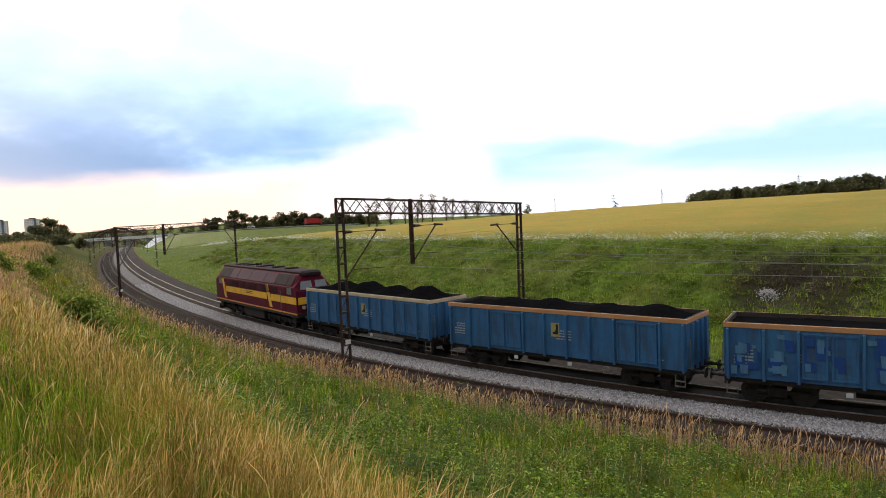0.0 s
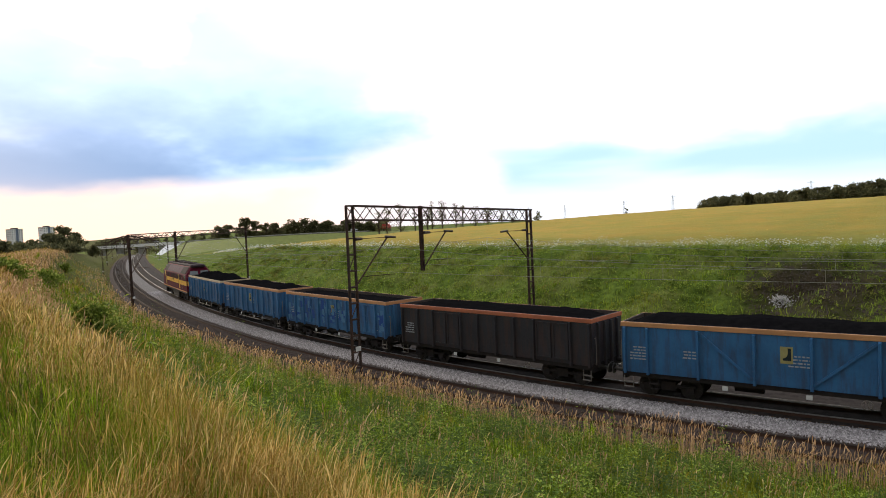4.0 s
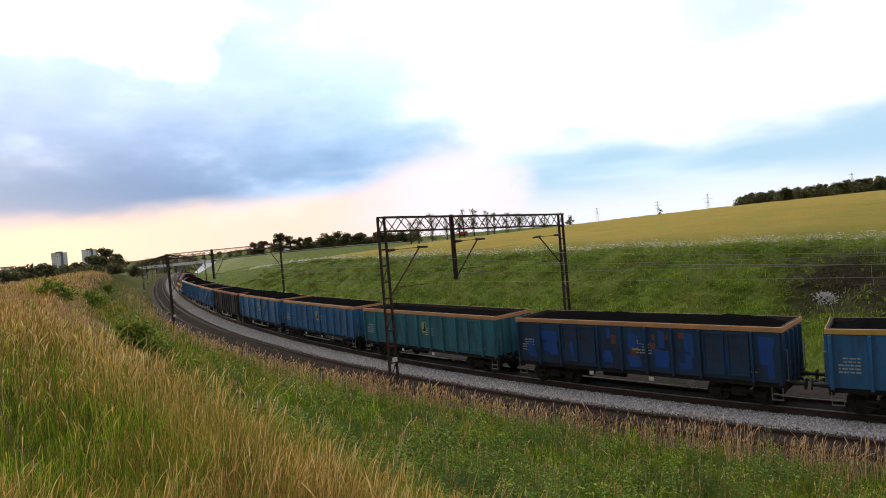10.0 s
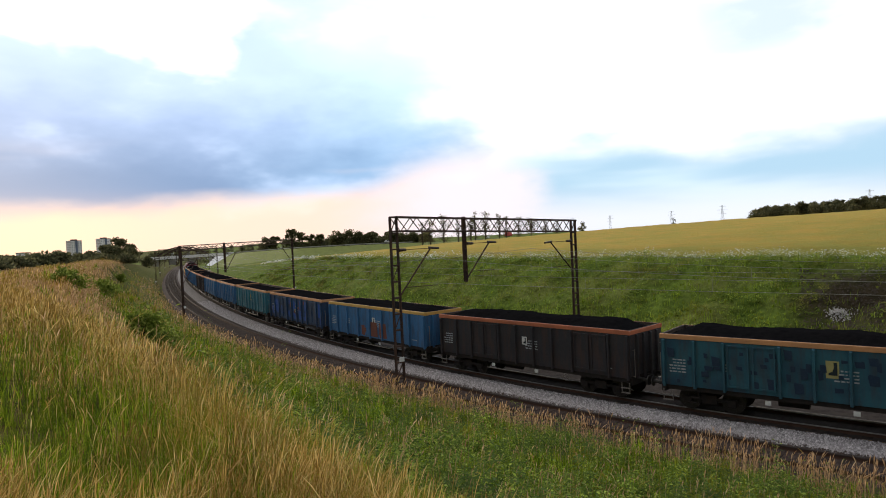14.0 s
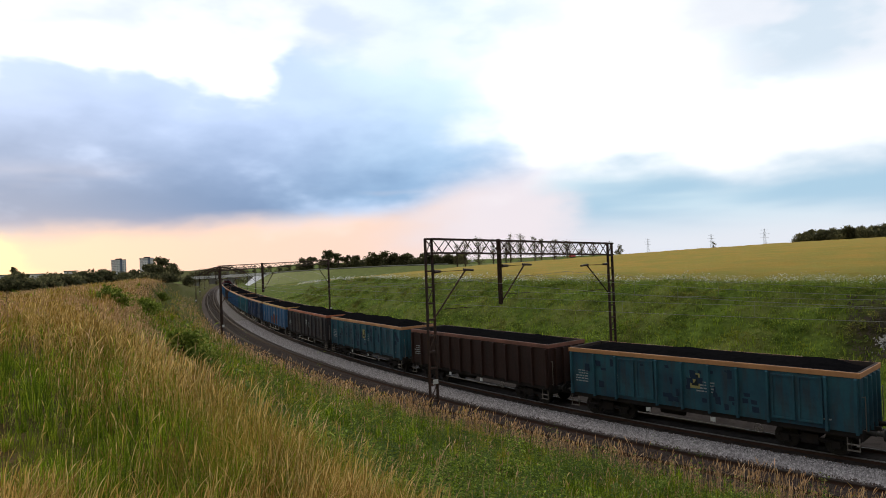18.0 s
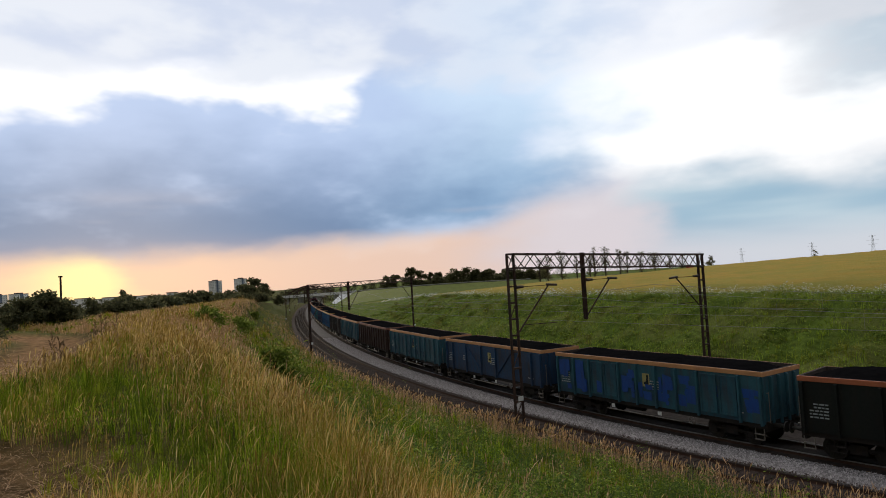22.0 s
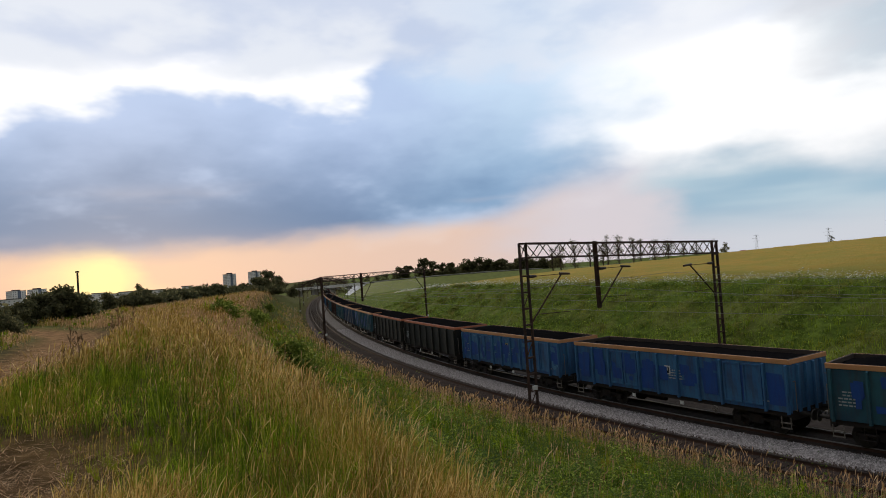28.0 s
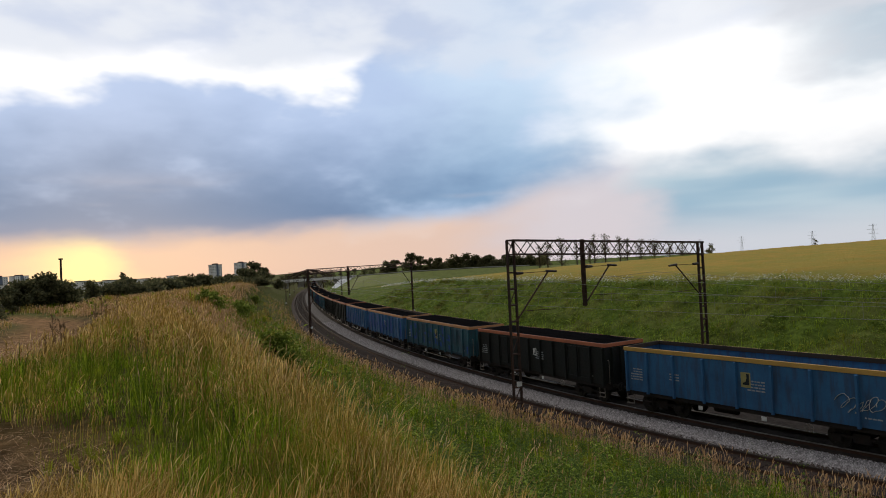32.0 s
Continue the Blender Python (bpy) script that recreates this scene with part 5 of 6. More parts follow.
sow("dry_grass", 80000, 2.0, 170, -62, 48, hayish,
    lambda s, o, x, y: (np.where(bank_o(s, o) < -35, 0.42, 0.56) + 0.34 * drift(x, y, 0.8, 3)) * trodden(x, y), 0.0009, 0.21, 1.8, DRY, "tall dry yellow seeding grass on top of the bank", 11, 0.00036, tuft=7)
sow("dry_grass", 30000, 1.3, 14, 48, 298, hayish,
    lambda s, o, x, y: (0.45 + 0.34 * drift(x, y, 0.8, 3)) * trodden(x, y), 0.0020, 0.19, 1.7, DRY, "tall dry yellow seeding grass behind the viewpoint", 21, 0.00033)
sow("dry_grass", 26000, 22, 150, -46, -14, lambda s, o, x, y: np.interp(bank_o(s, o), [-60, -45, -36, -23.5, -21.5], [0.2, 0.6, 1, 1, 0]) * off_road(x, y) * np.clip(0.35 + drift(x, y, 0.5, 1), 0, 1),
    lambda s, o, x, y: (0.40 + 0.25 * drift(x, y, 0.8, 3)) * trodden(x, y), 0.0020, 0.19, 1.7, FRINGE, "short dry tan grass along the crest of the bank", 24, 0.00045, tuft=4)
STRAW = blades("pale_straw", (0.58, 0.38, 0.10), (0.82, 0.56, 0.19), (0.95, 0.72, 0.31), None, 0.3, 0.1)
sow("tall_straw", 36000, 2.1, 30, -62, 30, hayish,
    lambda s, o, x, y: (0.66 + 0.34 * drift(x, y, 0.9, 3)) * trodden(x, y), 0.0015, 0.38, 2.0, STRAW, "scattered tall pale straw stems in the dry grass", 17, 0.00033)
sow("green_grass", 60000, 2.2, 150, -62, 48, lambda s, o, x, y: np.interp(bank_o(s, o), [-60, -36, -32, -25, -23.5, -9.6, -8, -7], [1, 1, 1, 1, 1, 1, 0.4, 0]) * off_road(x, y) * np.where((bank_o(s, o) < -24) & (s > 78), 0.35, 1.0) * (0.3 + 0.7 * drift(x, y, 0.6, 7)) * np.clip(1.5 - 1.2 * drift(x, y, 0.55, 2), 0.3, 1),
    lambda s, o, x, y: (0.34 + 0.14 * drift(x, y, 0.4, 5)) * trodden(x, y), 0.0024, 0.32, 0, GREEN, "lush green grass and weeds on the bank", 12, tuft=5)
tufts("grass_tufts", 14000, 16, 2.4, 85, -62, 48, lambda s, o, x, y: np.interp(bank_o(s, o), [-60, -36, -32, -25, -23.5, -9.6, -8, -7], [0.8, 0.8, 0.9, 0.9, 1, 1, 0.4, 0]) * off_road(x, y) * np.clip(1.6 * drift(x, y, 1.2, 6), 0.1, 1),
    lambda s, o, x, y: (0.36 + 0.40 * drift(x, y, 1.0, 5)) * trodden(x, y), 0.0030, GREEN, "tufts of coarse green grass on the bank", 18)
tufts("grass_tufts", 14000, 6, 36, 150, -32, 48, lambda s, o, x, y: ((o > verge(s)) & (o < 22.3)) * no_rubble(o, x, y) * np.clip(1.7 * drift(x, y, 0.6, 3), 0.1, 1),
    lambda s, o, x, y: 0.14 + 0.26 * drift(x, y, 0.5, 9), 0.02, HERB, "coarse grass tufts on the far slope", 19)
sow("tan_grass", 195000, 14, 150, -45, 55, lambda s, o, x, y: np.exp(-((o + 9.0 + 0.9 * wave(x, y, 0.45, 2)) / 1.3) ** 2) * np.clip(1.3 * drift(x, y, 1.1, 9) * (0.3 + 0.7 * drift(x, y, 3.1, 2)), 0.08, 1),
    lambda s, o, x, y: 0.55 + 0.65 * drift(x, y, 0.8, 8), 0.0022, 0.26, 1.9, FRINGE, "fringe of tan seeding grass along the foot of the bank", 13, 0.00040)
sow("seeding_stems", 6500, 8, 70, -40, 50, lambda s, o, x, y: np.interp(bank_o(s, o), [-27, -24, -22, -10, -8.6, -8], [0.0, 0.6, 0.5, 0.6, 0.3, 0]) * np.clip(1.5 * drift(x, y, 1.3, 12) - 0.2, 0.08, 1),
    lambda s, o, x, y: 0.62 + 0.40 * drift(x, y, 1.1, 8), 0.0016, 0.20, 2.2, FRINGE, "scattered tan seeding stems among the green weeds", 23, 0.00034, tuft=3)
sow("slope_herbs", 150000, 34, 190, -35, 48, lambda s, o, x, y: ((o > verge(s)) & (o < 23.0)) * (0.2 + 0.8 * drift(x, y, 0.45, 4)) * no_rubble(o, x, y),
    lambda s, o, x, y: 0.20 + 0.40 * drift(x, y, 0.7, 6), 0.02, 0.45, 0, HERB, "green herbs and grass on the far slope of the cutting", 14)
sow("wheat", 60000, 50, 240, -30, 48, lambda s, o, x, y: ((o > 31) & (o < 130)) * np.clip((o - 31) / 20, 0.1, 1),
    lambda s, o, x, y: np.full(len(o), 0.13), 0.02, 0.08, 0, WHEAT, "golden ripening wheat field above the cutting", 15)


def weeds(name, n, r0, r1, az0, az1, keep, height, size, material, label, seed, coarse=0.0010):
    """Leafy weeds: small pointed leaves at all heights over the ground."""
    rng = np.random.default_rng(seed)
    r = np.exp(rng.uniform(math.log(r0), math.log(r1), n))
    a = np.radians(rng.uniform(az0, az1, n))
    px, py = r * np.sin(a), r * np.cos(a)
    s, o = line_coords(px, py)
    k = rng.random(n) < keep(s, o, px, py)
    px, py, r = px[k], py[k], r[k]
    n = len(px)
    top = height * (0.15 + 0.85 * drift(px, py, 2.6, 3.0)) * (0.6 + 0.4 * drift(px, py, 0.5, 1.0))
    c = np.c_[px, py, ground_z(px, py) + top * rng.random(n) ** 0.6]
    sz = np.maximum(size, r * coarse) * rng.uniform(0.6, 1.5, n)
    t = rng.uniform(0, 6.28, n)
    u = np.c_[np.cos(t), np.sin(t), rng.uniform(-0.5, 0.6, n)] * sz[:, None]
    v = np.c_[-np.sin(t), np.cos(t), rng.uniform(-0.5, 0.5, n)] * sz[:, None] * 0.42
    q = np.stack([c - u, c + v, c + u, c - v], 1).reshape(-1, 3)
    i = np.arange(n)[:, None] * 4
    tagged(quick_mesh(name, q, np.r_[i + np.array([[0, 1, 2]]), i + np.array([[0, 2, 3]])], material), label, "weeds", kind="stuff")


def herbs(name, n, m, r0, r1, az0, az1, keep, height, leaf, material, label, seed, coarse=0.0022, bunch=1, reach=0.35):
    """Bushy weeds: stems that carry m spreading leaves, larger towards the foot, in clumps of uneven height."""
    rng = np.random.default_rng(seed)
    r = np.exp(rng.uniform(math.log(r0), math.log(r1), n))
    a = np.radians(rng.uniform(az0, az1, n))
    px, py = r * np.sin(a), r * np.cos(a)
    s, o = line_coords(px, py)
    k = rng.random(n) < keep(s, o, px, py)
    px, py, r = px[k], py[k], r[k]
    n = len(px)
    h = height * (0.25 + 1.1 * drift(px, py, 2.1, 3.0) ** 1.6) * (0.45 + 0.65 * drift(px, py, 0.5, 1.0)) * rng.uniform(0.6, 1.25, n)
    if bunch > 1:
        # stems stand in bunches, tallest in the middle
        px, py, r, h = [np.repeat(q, bunch) for q in (px, py, r, h)]
        dx, dy = rng.normal(0, reach, (2, len(px)))
        px, py, h = px + dx, py + dy, h * np.exp(-(dx * dx + dy * dy) / (2.6 * reach * reach)) * rng.uniform(0.7, 1.1, len(px))
        n = len(px)
    g = ground_z(px, py)
    lean = rng.normal(0, 0.13, (n, 2)) * h[:, None]
    px, py, g, h, r = [np.repeat(q, m) for q in (px, py, g, h, r)]
    lean = np.repeat(lean, m, 0)
    n = len(px)
    u = rng.uniform(0.10, 1.0, n) ** 0.6
    ln = np.maximum(leaf, r * coarse) * rng.uniform(0.6, 1.3, n) * (1.25 - 0.6 * u)
    t = rng.uniform(0, 6.28, n)
    out = np.c_[np.cos(t), np.sin(t), rng.uniform(-0.35, 0.55, n)]
    start = np.c_[px + lean[:, 0] * u, py + lean[:, 1] * u, g + h * u] + out * (ln * rng.uniform(0.1, 1.1, n))[:, None]
    wide = np.c_[-np.sin(t), np.cos(t), rng.uniform(-0.5, 0.5, n)] * (ln * 0.24)[:, None]
    mid = start + out * (ln * 0.5)[:, None]
    end = start + out * ln[:, None] - np.c_[np.zeros(n), np.zeros(n), ln * 0.25]
    q = np.stack([start, mid + wide, end, mid - wide], 1).reshape(-1, 3)
    i = np.arange(n)[:, None] * 4
    tagged(quick_mesh(name, q, np.r_[i + np.array([[0, 1, 2]]), i + np.array([[0, 2, 3]])], material), label, "weeds", kind="stuff")


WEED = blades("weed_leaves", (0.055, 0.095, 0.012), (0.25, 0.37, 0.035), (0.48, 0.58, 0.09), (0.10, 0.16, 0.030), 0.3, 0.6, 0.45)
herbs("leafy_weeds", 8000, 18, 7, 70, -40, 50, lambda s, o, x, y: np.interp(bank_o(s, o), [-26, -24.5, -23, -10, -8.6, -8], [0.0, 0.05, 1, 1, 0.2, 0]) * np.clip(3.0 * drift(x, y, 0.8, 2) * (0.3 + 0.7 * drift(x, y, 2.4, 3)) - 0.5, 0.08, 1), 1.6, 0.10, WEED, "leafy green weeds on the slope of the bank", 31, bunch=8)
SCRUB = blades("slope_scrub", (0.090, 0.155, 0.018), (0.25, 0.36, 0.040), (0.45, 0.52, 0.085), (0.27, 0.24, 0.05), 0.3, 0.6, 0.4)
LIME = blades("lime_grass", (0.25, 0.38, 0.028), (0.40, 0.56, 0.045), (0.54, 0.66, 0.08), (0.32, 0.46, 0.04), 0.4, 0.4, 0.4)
sow("lush_grass", 70000, 34, 170, -32, 48, lambda s, o, x, y: np.exp(-((o - 10.8 + 1.2 * wave(x, y, 0.22, 1.0)) / 2.6) ** 4) * (0.35 + 0.65 * drift(x, y, 0.5, 8)),
    lambda s, o, x, y: 0.30 + 0.30 * drift(x, y, 0.7, 2), 0.02, 0.4, 0, LIME, "bright green grass on the lower part of the far slope", 16)
herbs("leafy_weeds", 7500, 15, 34, 150, -32, 48, lambda s, o, x, y: ((o > 12.0 + 1.2 * wave(x, y, 0.22, 1.0)) & (o < 23.3)) * no_rubble(o, x, y) * np.clip(1.9 * drift(x, y, 0.8, 6) - 0.25, 0.10, 1), 1.15, 0.15, SCRUB, "leafy green weeds on the far slope of the cutting", 32, 0.0030, bunch=6, reach=0.5)
weeds("white_flowers", 400000, 45, 220, -30, 48, lambda s, o, x, y: np.exp(-((o - 23.8 + 0.6 * wave(x, y, 0.3)) / 1.2) ** 2) * np.clip(drift(x, y, 0.35, 2) * drift(x, y, 1.3, 5) * 8.0 - 1.2, 0, 1), 1.0, 0.035, BLOOM, "drift of white flowering weeds along the edge of the field", 33, 0.0012)

# ---- motion ----
RUN = [(0.0, 106.8), (3.0, 131.5), (6.0, 155.8), (9.0, 180.9), (12.0, 206.8), (14.5, 228.6), (16.5, 246.7), (19.0, 267.4), (21.0, 286.2), (23.0, 303.2), (25.5, 326.0), (27.5, 345.8), (30.0, 369.0), (32.0, 387.6)]
_rt, _rs = [r[0] for r in RUN], [r[1] for r in RUN]


def on_rails(s, half):
    """A vehicle's pose with its bogies on the rails at s plus and minus half."""
    a, b = on_line(s - half, 0), on_line(s + half, 0)
    d = b - a
    c = (a + b) / 2
    return pose(c.x, c.y, c.z, 0, -math.degrees(math.asin(d.z / d.length)), math.degrees(math.atan2(d.y, d.x)))


# ---- the surroundings ----
LEAF = blades("tree_leaves", (0.085, 0.090, 0.045), (0.17, 0.165, 0.080), (0.28, 0.25, 0.12), None, 0.6)
SHRUB = blades("shrub_leaves", (0.10, 0.14, 0.020), (0.25, 0.32, 0.050), (0.42, 0.46, 0.10), None, 0.45, 0.3)
BARK = surface("bark", (0.07, 0.055, 0.045), (0.035, 0.028, 0.022), 0.95)


def place(az, d, z=None):
    """A spot d metres off, az degrees to the right of the y axis, on the ground."""
    x, y = d * math.sin(radians(az)), d * math.cos(radians(az))
    return Vector((x, y, ground_at(x, y) - 0.05 if z is None else z))


def tree(p, height, width, seed, leaves=700, stem=0.35, label="", name="tree", category="tree", group="", clumps=18, tall=1.0, leaf=0.030, foliage=None):
    """Tapered trunk, limbs, and a crown of small leaves in uneven clumps."""
    rng = np.random.default_rng(seed)
    root = new(name)
    root.location = p
    tagged(root, label, category, group)
    bm = B()
    tr = max(0.05, height * 0.022)
    tube(bm, (0, 0, -0.3), (0.1 * rng.normal(), 0.1 * rng.normal(), height * 0.8), tr, tr * 0.25, 7)
    cs, rs = [], []
    lo = height * stem
    for k in range(clumps):
        a, u = rng.uniform(0, 6.28), rng.uniform(0, 1)
        rad = width * 0.5 * rng.uniform(0.15, 0.72) * math.sin(math.pi * (0.18 + 0.74 * u)) ** 0.6
        c = np.array([math.cos(a) * rad, math.sin(a) * rad, lo + (height - lo) * (0.08 + 0.80 * u)])
        cs.append(c)
        rs.append(rng.uniform(0.10, 0.24) * width * (1.1 - 0.5 * u))
        tube(bm, (0, 0, max(0.2, c[2] * 0.55)), tuple(c), tr * 0.35, tr * 0.08, 5)
    part("trunk", bm, BARK, root)
    cs, rs = np.array(cs), np.array(rs)
    k = rng.integers(0, clumps, leaves)
    d = rng.normal(size=(leaves, 3))
    d /= np.linalg.norm(d, axis=1)[:, None]
    c = cs[k] + d * (rs[k] * rng.uniform(0.1, 1.5, leaves) ** 0.6)[:, None] * np.array([1, 1, 0.85 * tall])
    c[:, 2] = np.maximum(c[:, 2], height * stem * 0.3 + 0.1)
    sz = width * leaf * rng.uniform(0.6, 1.5, (leaves, 1))
    u, v = rng.normal(size=(leaves, 3)), rng.normal(size=(leaves, 3))
    u /= np.linalg.norm(u, axis=1)[:, None]
    v /= np.linalg.norm(v, axis=1)[:, None]
    q = np.stack([c - u * sz, c + v * sz * 0.9, c + u * sz, c - v * sz * 0.9], 1).reshape(-1, 3)
    i = np.arange(leaves)[:, None] * 4
    crown = quick_mesh("crown", q, np.r_[i + np.array([[0, 1, 2]]), i + np.array([[0, 2, 3]])], foliage or LEAF)
    crown.parent = root
    return root


def trees():
    rng = random.Random(4)
    # wood on the field's horizon
    for k in range(34):
        az = 25.6 + k * 0.42
        d = 300 + rng.uniform(-8, 25)
        p = place(az, d)
        top = 8.15 + d * math.tan(radians(0.85 + 0.022 * k + rng.uniform(-0.12, 0.15)))
        tree(p, max(5.0, top - p.z), rng.uniform(8, 12), 100 + k, 1900, 0.02, "dark leafy tree in the wood on the horizon", group="wood on the horizon")
    # trees behind the bridge
    for k in range(16):
        az = -26.2 + k * 0.72
        d = 570.0 + rng.uniform(-15, 15)
        p = place(az, d)
        top = EYE + d * math.tan(radians(-0.22 + rng.uniform(-0.14, 0.12)))
        tree(p, max(5.0, top - p.z), rng.uniform(11, 15), 150 + k, 900, 0.02, "dark tree behind the road bridge", group="trees behind the bridge")
    # trees along the raised road
    for az, top, w in ((-15.6, 0.30, 7), (-14.9, 0.15, 6), (-13.5, 0.75, 9), (-12.6, 0.35, 6), (-11.8, 0.2, 5), (-11.0, 0.05, 6), (-9.6, 0.22, 9), (-8.6, 0.2, 9), (-7.6, 0.1, 8), (-6.6, -0.02, 9), (-5.4, 0.0, 9), (-4.2, -0.1, 8), (-2.9, -0.15, 8), (-1.8, -0.1, 7)):
        d = 455.0
        p = place(az, d)
        tree(p, max(4.0, EYE + d * math.tan(radians(top + 0.42)) - p.z), w * 1.9, int(200 - az * 10), 2600, 0.15, "dark roadside tree beyond the field", group="roadside trees")
    for k in range(18):
        az = -11.6 + k * 0.58
        d = 470.0 + rng.uniform(-8, 8)
        p = place(az, d)
        tree(p, max(4.0, EYE + d * math.tan(radians(0.30 - 0.02 * k + rng.uniform(-0.1, 0.12))) - p.z), rng.uniform(11, 16), 250 + k, 1600, 0.02, "dense dark tree in the roadside belt", group="roadside trees")
    # bare-looking trees behind the portal's beam
    for az, top in ((-2.2, 1.25), (-1.5, 1.45), (-0.3, 1.85), (1.0, 1.6), (2.1, 1.5), (2.5, 2.0), (3.4, 1.9), (4.6, 1.7), (5.2, 1.45), (6.3, 1.25), (7.4, 1.05), (8.6, 0.85), (9.6, 0.75)):
        d = 215.0
        p = place(az, d)
        tree(p, max(3.5, EYE + d * math.tan(radians(top)) - p.z), rng.uniform(4.0, 7.5), int(300 + az * 10), 1100, 0.06, "thin twiggy tree on the field's skyline", group="trees on the skyline", clumps=34, leaf=0.019)
    for az, d, top, w in ((19.2, 290, 0.55, 3.0), (11.8, 290, 0.42, 6.0)):
        p = place(az, d)
        tree(p, EYE + d * math.tan(radians(top)) - p.z, w, int(az * 7), 700, 0.1, "lone bush on the field's skyline", "bush", "bush", clumps=9)
    # trees and bushes in front of the town
    for k, (az, d, top, w) in enumerate(((-26.9, 210, 0.95, 9), (-26.1, 215, 0.35, 7), (-27.6, 190, 0.3, 8), (-28.6, 185, -0.25, 9), (-29.8, 180, -0.4, 9), (-31.0, 170, -0.3, 10), (-32.3, 165, -0.35, 11), (-33.8, 150, -0.45, 10),
                                        (-36.9, 130, 0.75, 2.6), (-36.9, 127, 0.25, 4.5), (-36.8, 124, -0.25, 7), (-36.2, 120, -0.5, 6), (-37.8, 120, -0.5, 6), (-39.0, 110, -0.1, 4), (-35.2, 140, -0.6, 8), (-25.0, 260, -0.7, 7), (-26.6, 160, -0.9, 6), (-27.9, 150, -0.9, 6), (-34.6, 200, -0.2, 9), (-47.5, 75, 0.4, 7), (-49.5, 70, 0.5, 8))):
        p = place(az, d)
        tree(p, max(2.0, EYE + d * math.tan(radians(top)) - p.z), w, 500 + k, 2200, 0.06, "dark green tree in front of the town", group="trees before the town", clumps=24)
    for k, (az, d, top, w) in enumerate(((-43.4, 66, 0.2, 4.2), (-42.1, 68, 0.65, 4.6), (-40.9, 67, -0.05, 4.0), (-44.6, 64, -0.3, 4.0), (-46.3, 48, -1.0, 3.2))):
        p = place(az, d)
        tree(p, EYE + d * math.tan(radians(top)) - p.z, w, 600 + k, 4500, 0.04, "dense dark green bush beside the dirt track", "bush", "bush", "bushes by the dirt track", clumps=26, leaf=0.024)
    for k, (az, d, h, w) in enumerate(((-27.4, 70, 0.9, 1.6), (-26.9, 95, 1.2, 2.4), (-25.6, 29, 1.7, 2.2), (-24.7, 30, 1.5, 2.0), (-23.8, 32, 1.1, 1.9), (-30.4, 40, 1.2, 2.4), (-28.3, 52, 1.2, 2.8))):
        p = place(az, d)
        tree(p, h, w, 700 + k, 1800, 0.02, "low green shrub on the grassy bank", "shrub", "shrub", "shrubs on the bank", clumps=26, leaf=0.028, foliage=SHRUB)


trees()

CONCRETE_PALE = surface("pale_concrete", (0.62, 0.60, 0.58), (0.45, 0.44, 0.42), 0.9)
PLASTER = surface("white_plaster", (0.90, 0.88, 0.86), (0.82, 0.80, 0.78), 0.9, scale=0.1, fine=1.0)
SHADE_BLUE = surface("grey_blue_panel", (0.20, 0.24, 0.32), (0.14, 0.17, 0.23), 0.8, scale=0.1, fine=1.0)
WINDOW = surface("dark_window_pane", (0.05, 0.06, 0.08), None, 0.15, bump=0.0, spec=0.8)
ROOFING = surface("dull_roofing", (0.16, 0.12, 0.11), (0.10, 0.08, 0.08), 0.9, scale=0.1, fine=1.0)
RED_SHEET = surface("red_sheeting", (0.50, 0.03, 0.03), (0.36, 0.03, 0.03), 0.6, scale=0.3, fine=2.0)
CAR_PAINT = surface("white_car_paint", (0.75, 0.75, 0.75), (0.6, 0.6, 0.6), 0.3, bump=0.0)
GRASSY = surface("rough_grass_bank", (0.21, 0.23, 0.055), (0.12, 0.15, 0.035), 0.95, scale=0.4, fine=3.0, bump=0.6)
ASPHALT = surface("asphalt", (0.055, 0.055, 0.058), (0.035, 0.035, 0.037), 0.9)


def tower_block(az, d, top, w, floors, cols, label):
    p = place(az, d)
    h = EYE + d * math.tan(radians(top)) - p.z
    root = new("tower_block")
    root.matrix_basis = pose(p.x, p.y, p.z, 0, 0, -az + 25)
    tagged(root, label, "building", "tower blocks")
    part("wall", box(B(), -w / 2, w / 2, -w / 2, w / 2, 0, h * 0.93), PLASTER, root)
    part("stair_panel", box(B(), -w * 0.12, w * 0.12, -w / 2 - 0.06, -w / 2 - 0.003, 0, h * 0.93), SHADE_BLUE, root)
    part("roof_house", box(B(), -w * 0.22, w * 0.22, -w * 0.22, w * 0.22, h * 0.93, h), ROOFING, root)
    part("parapet", box(B(), -w / 2 - 0.2, w / 2 + 0.2, -w / 2 - 0.2, w / 2 + 0.2, h * 0.93, h * 0.945), ROOFING, root)
    fh = h * 0.9 / floors
    for face in range(2):
        for i in range(floors):
            for j in range(cols):
                u = -w / 2 + w * (j + 0.5) / cols
                z = 0.8 + i * fh
                ww = w / cols * 0.34
                m = pose(u, -w / 2 - 0.07, z) if face == 0 else pose(-w / 2 - 0.07, -u, z, 0, 0, -90)
                put("window", "window%.1f" % w, lambda: box(B(), -ww / 2, ww / 2, 0, 0.08, 0, fh * 0.36), WINDOW, root, m)


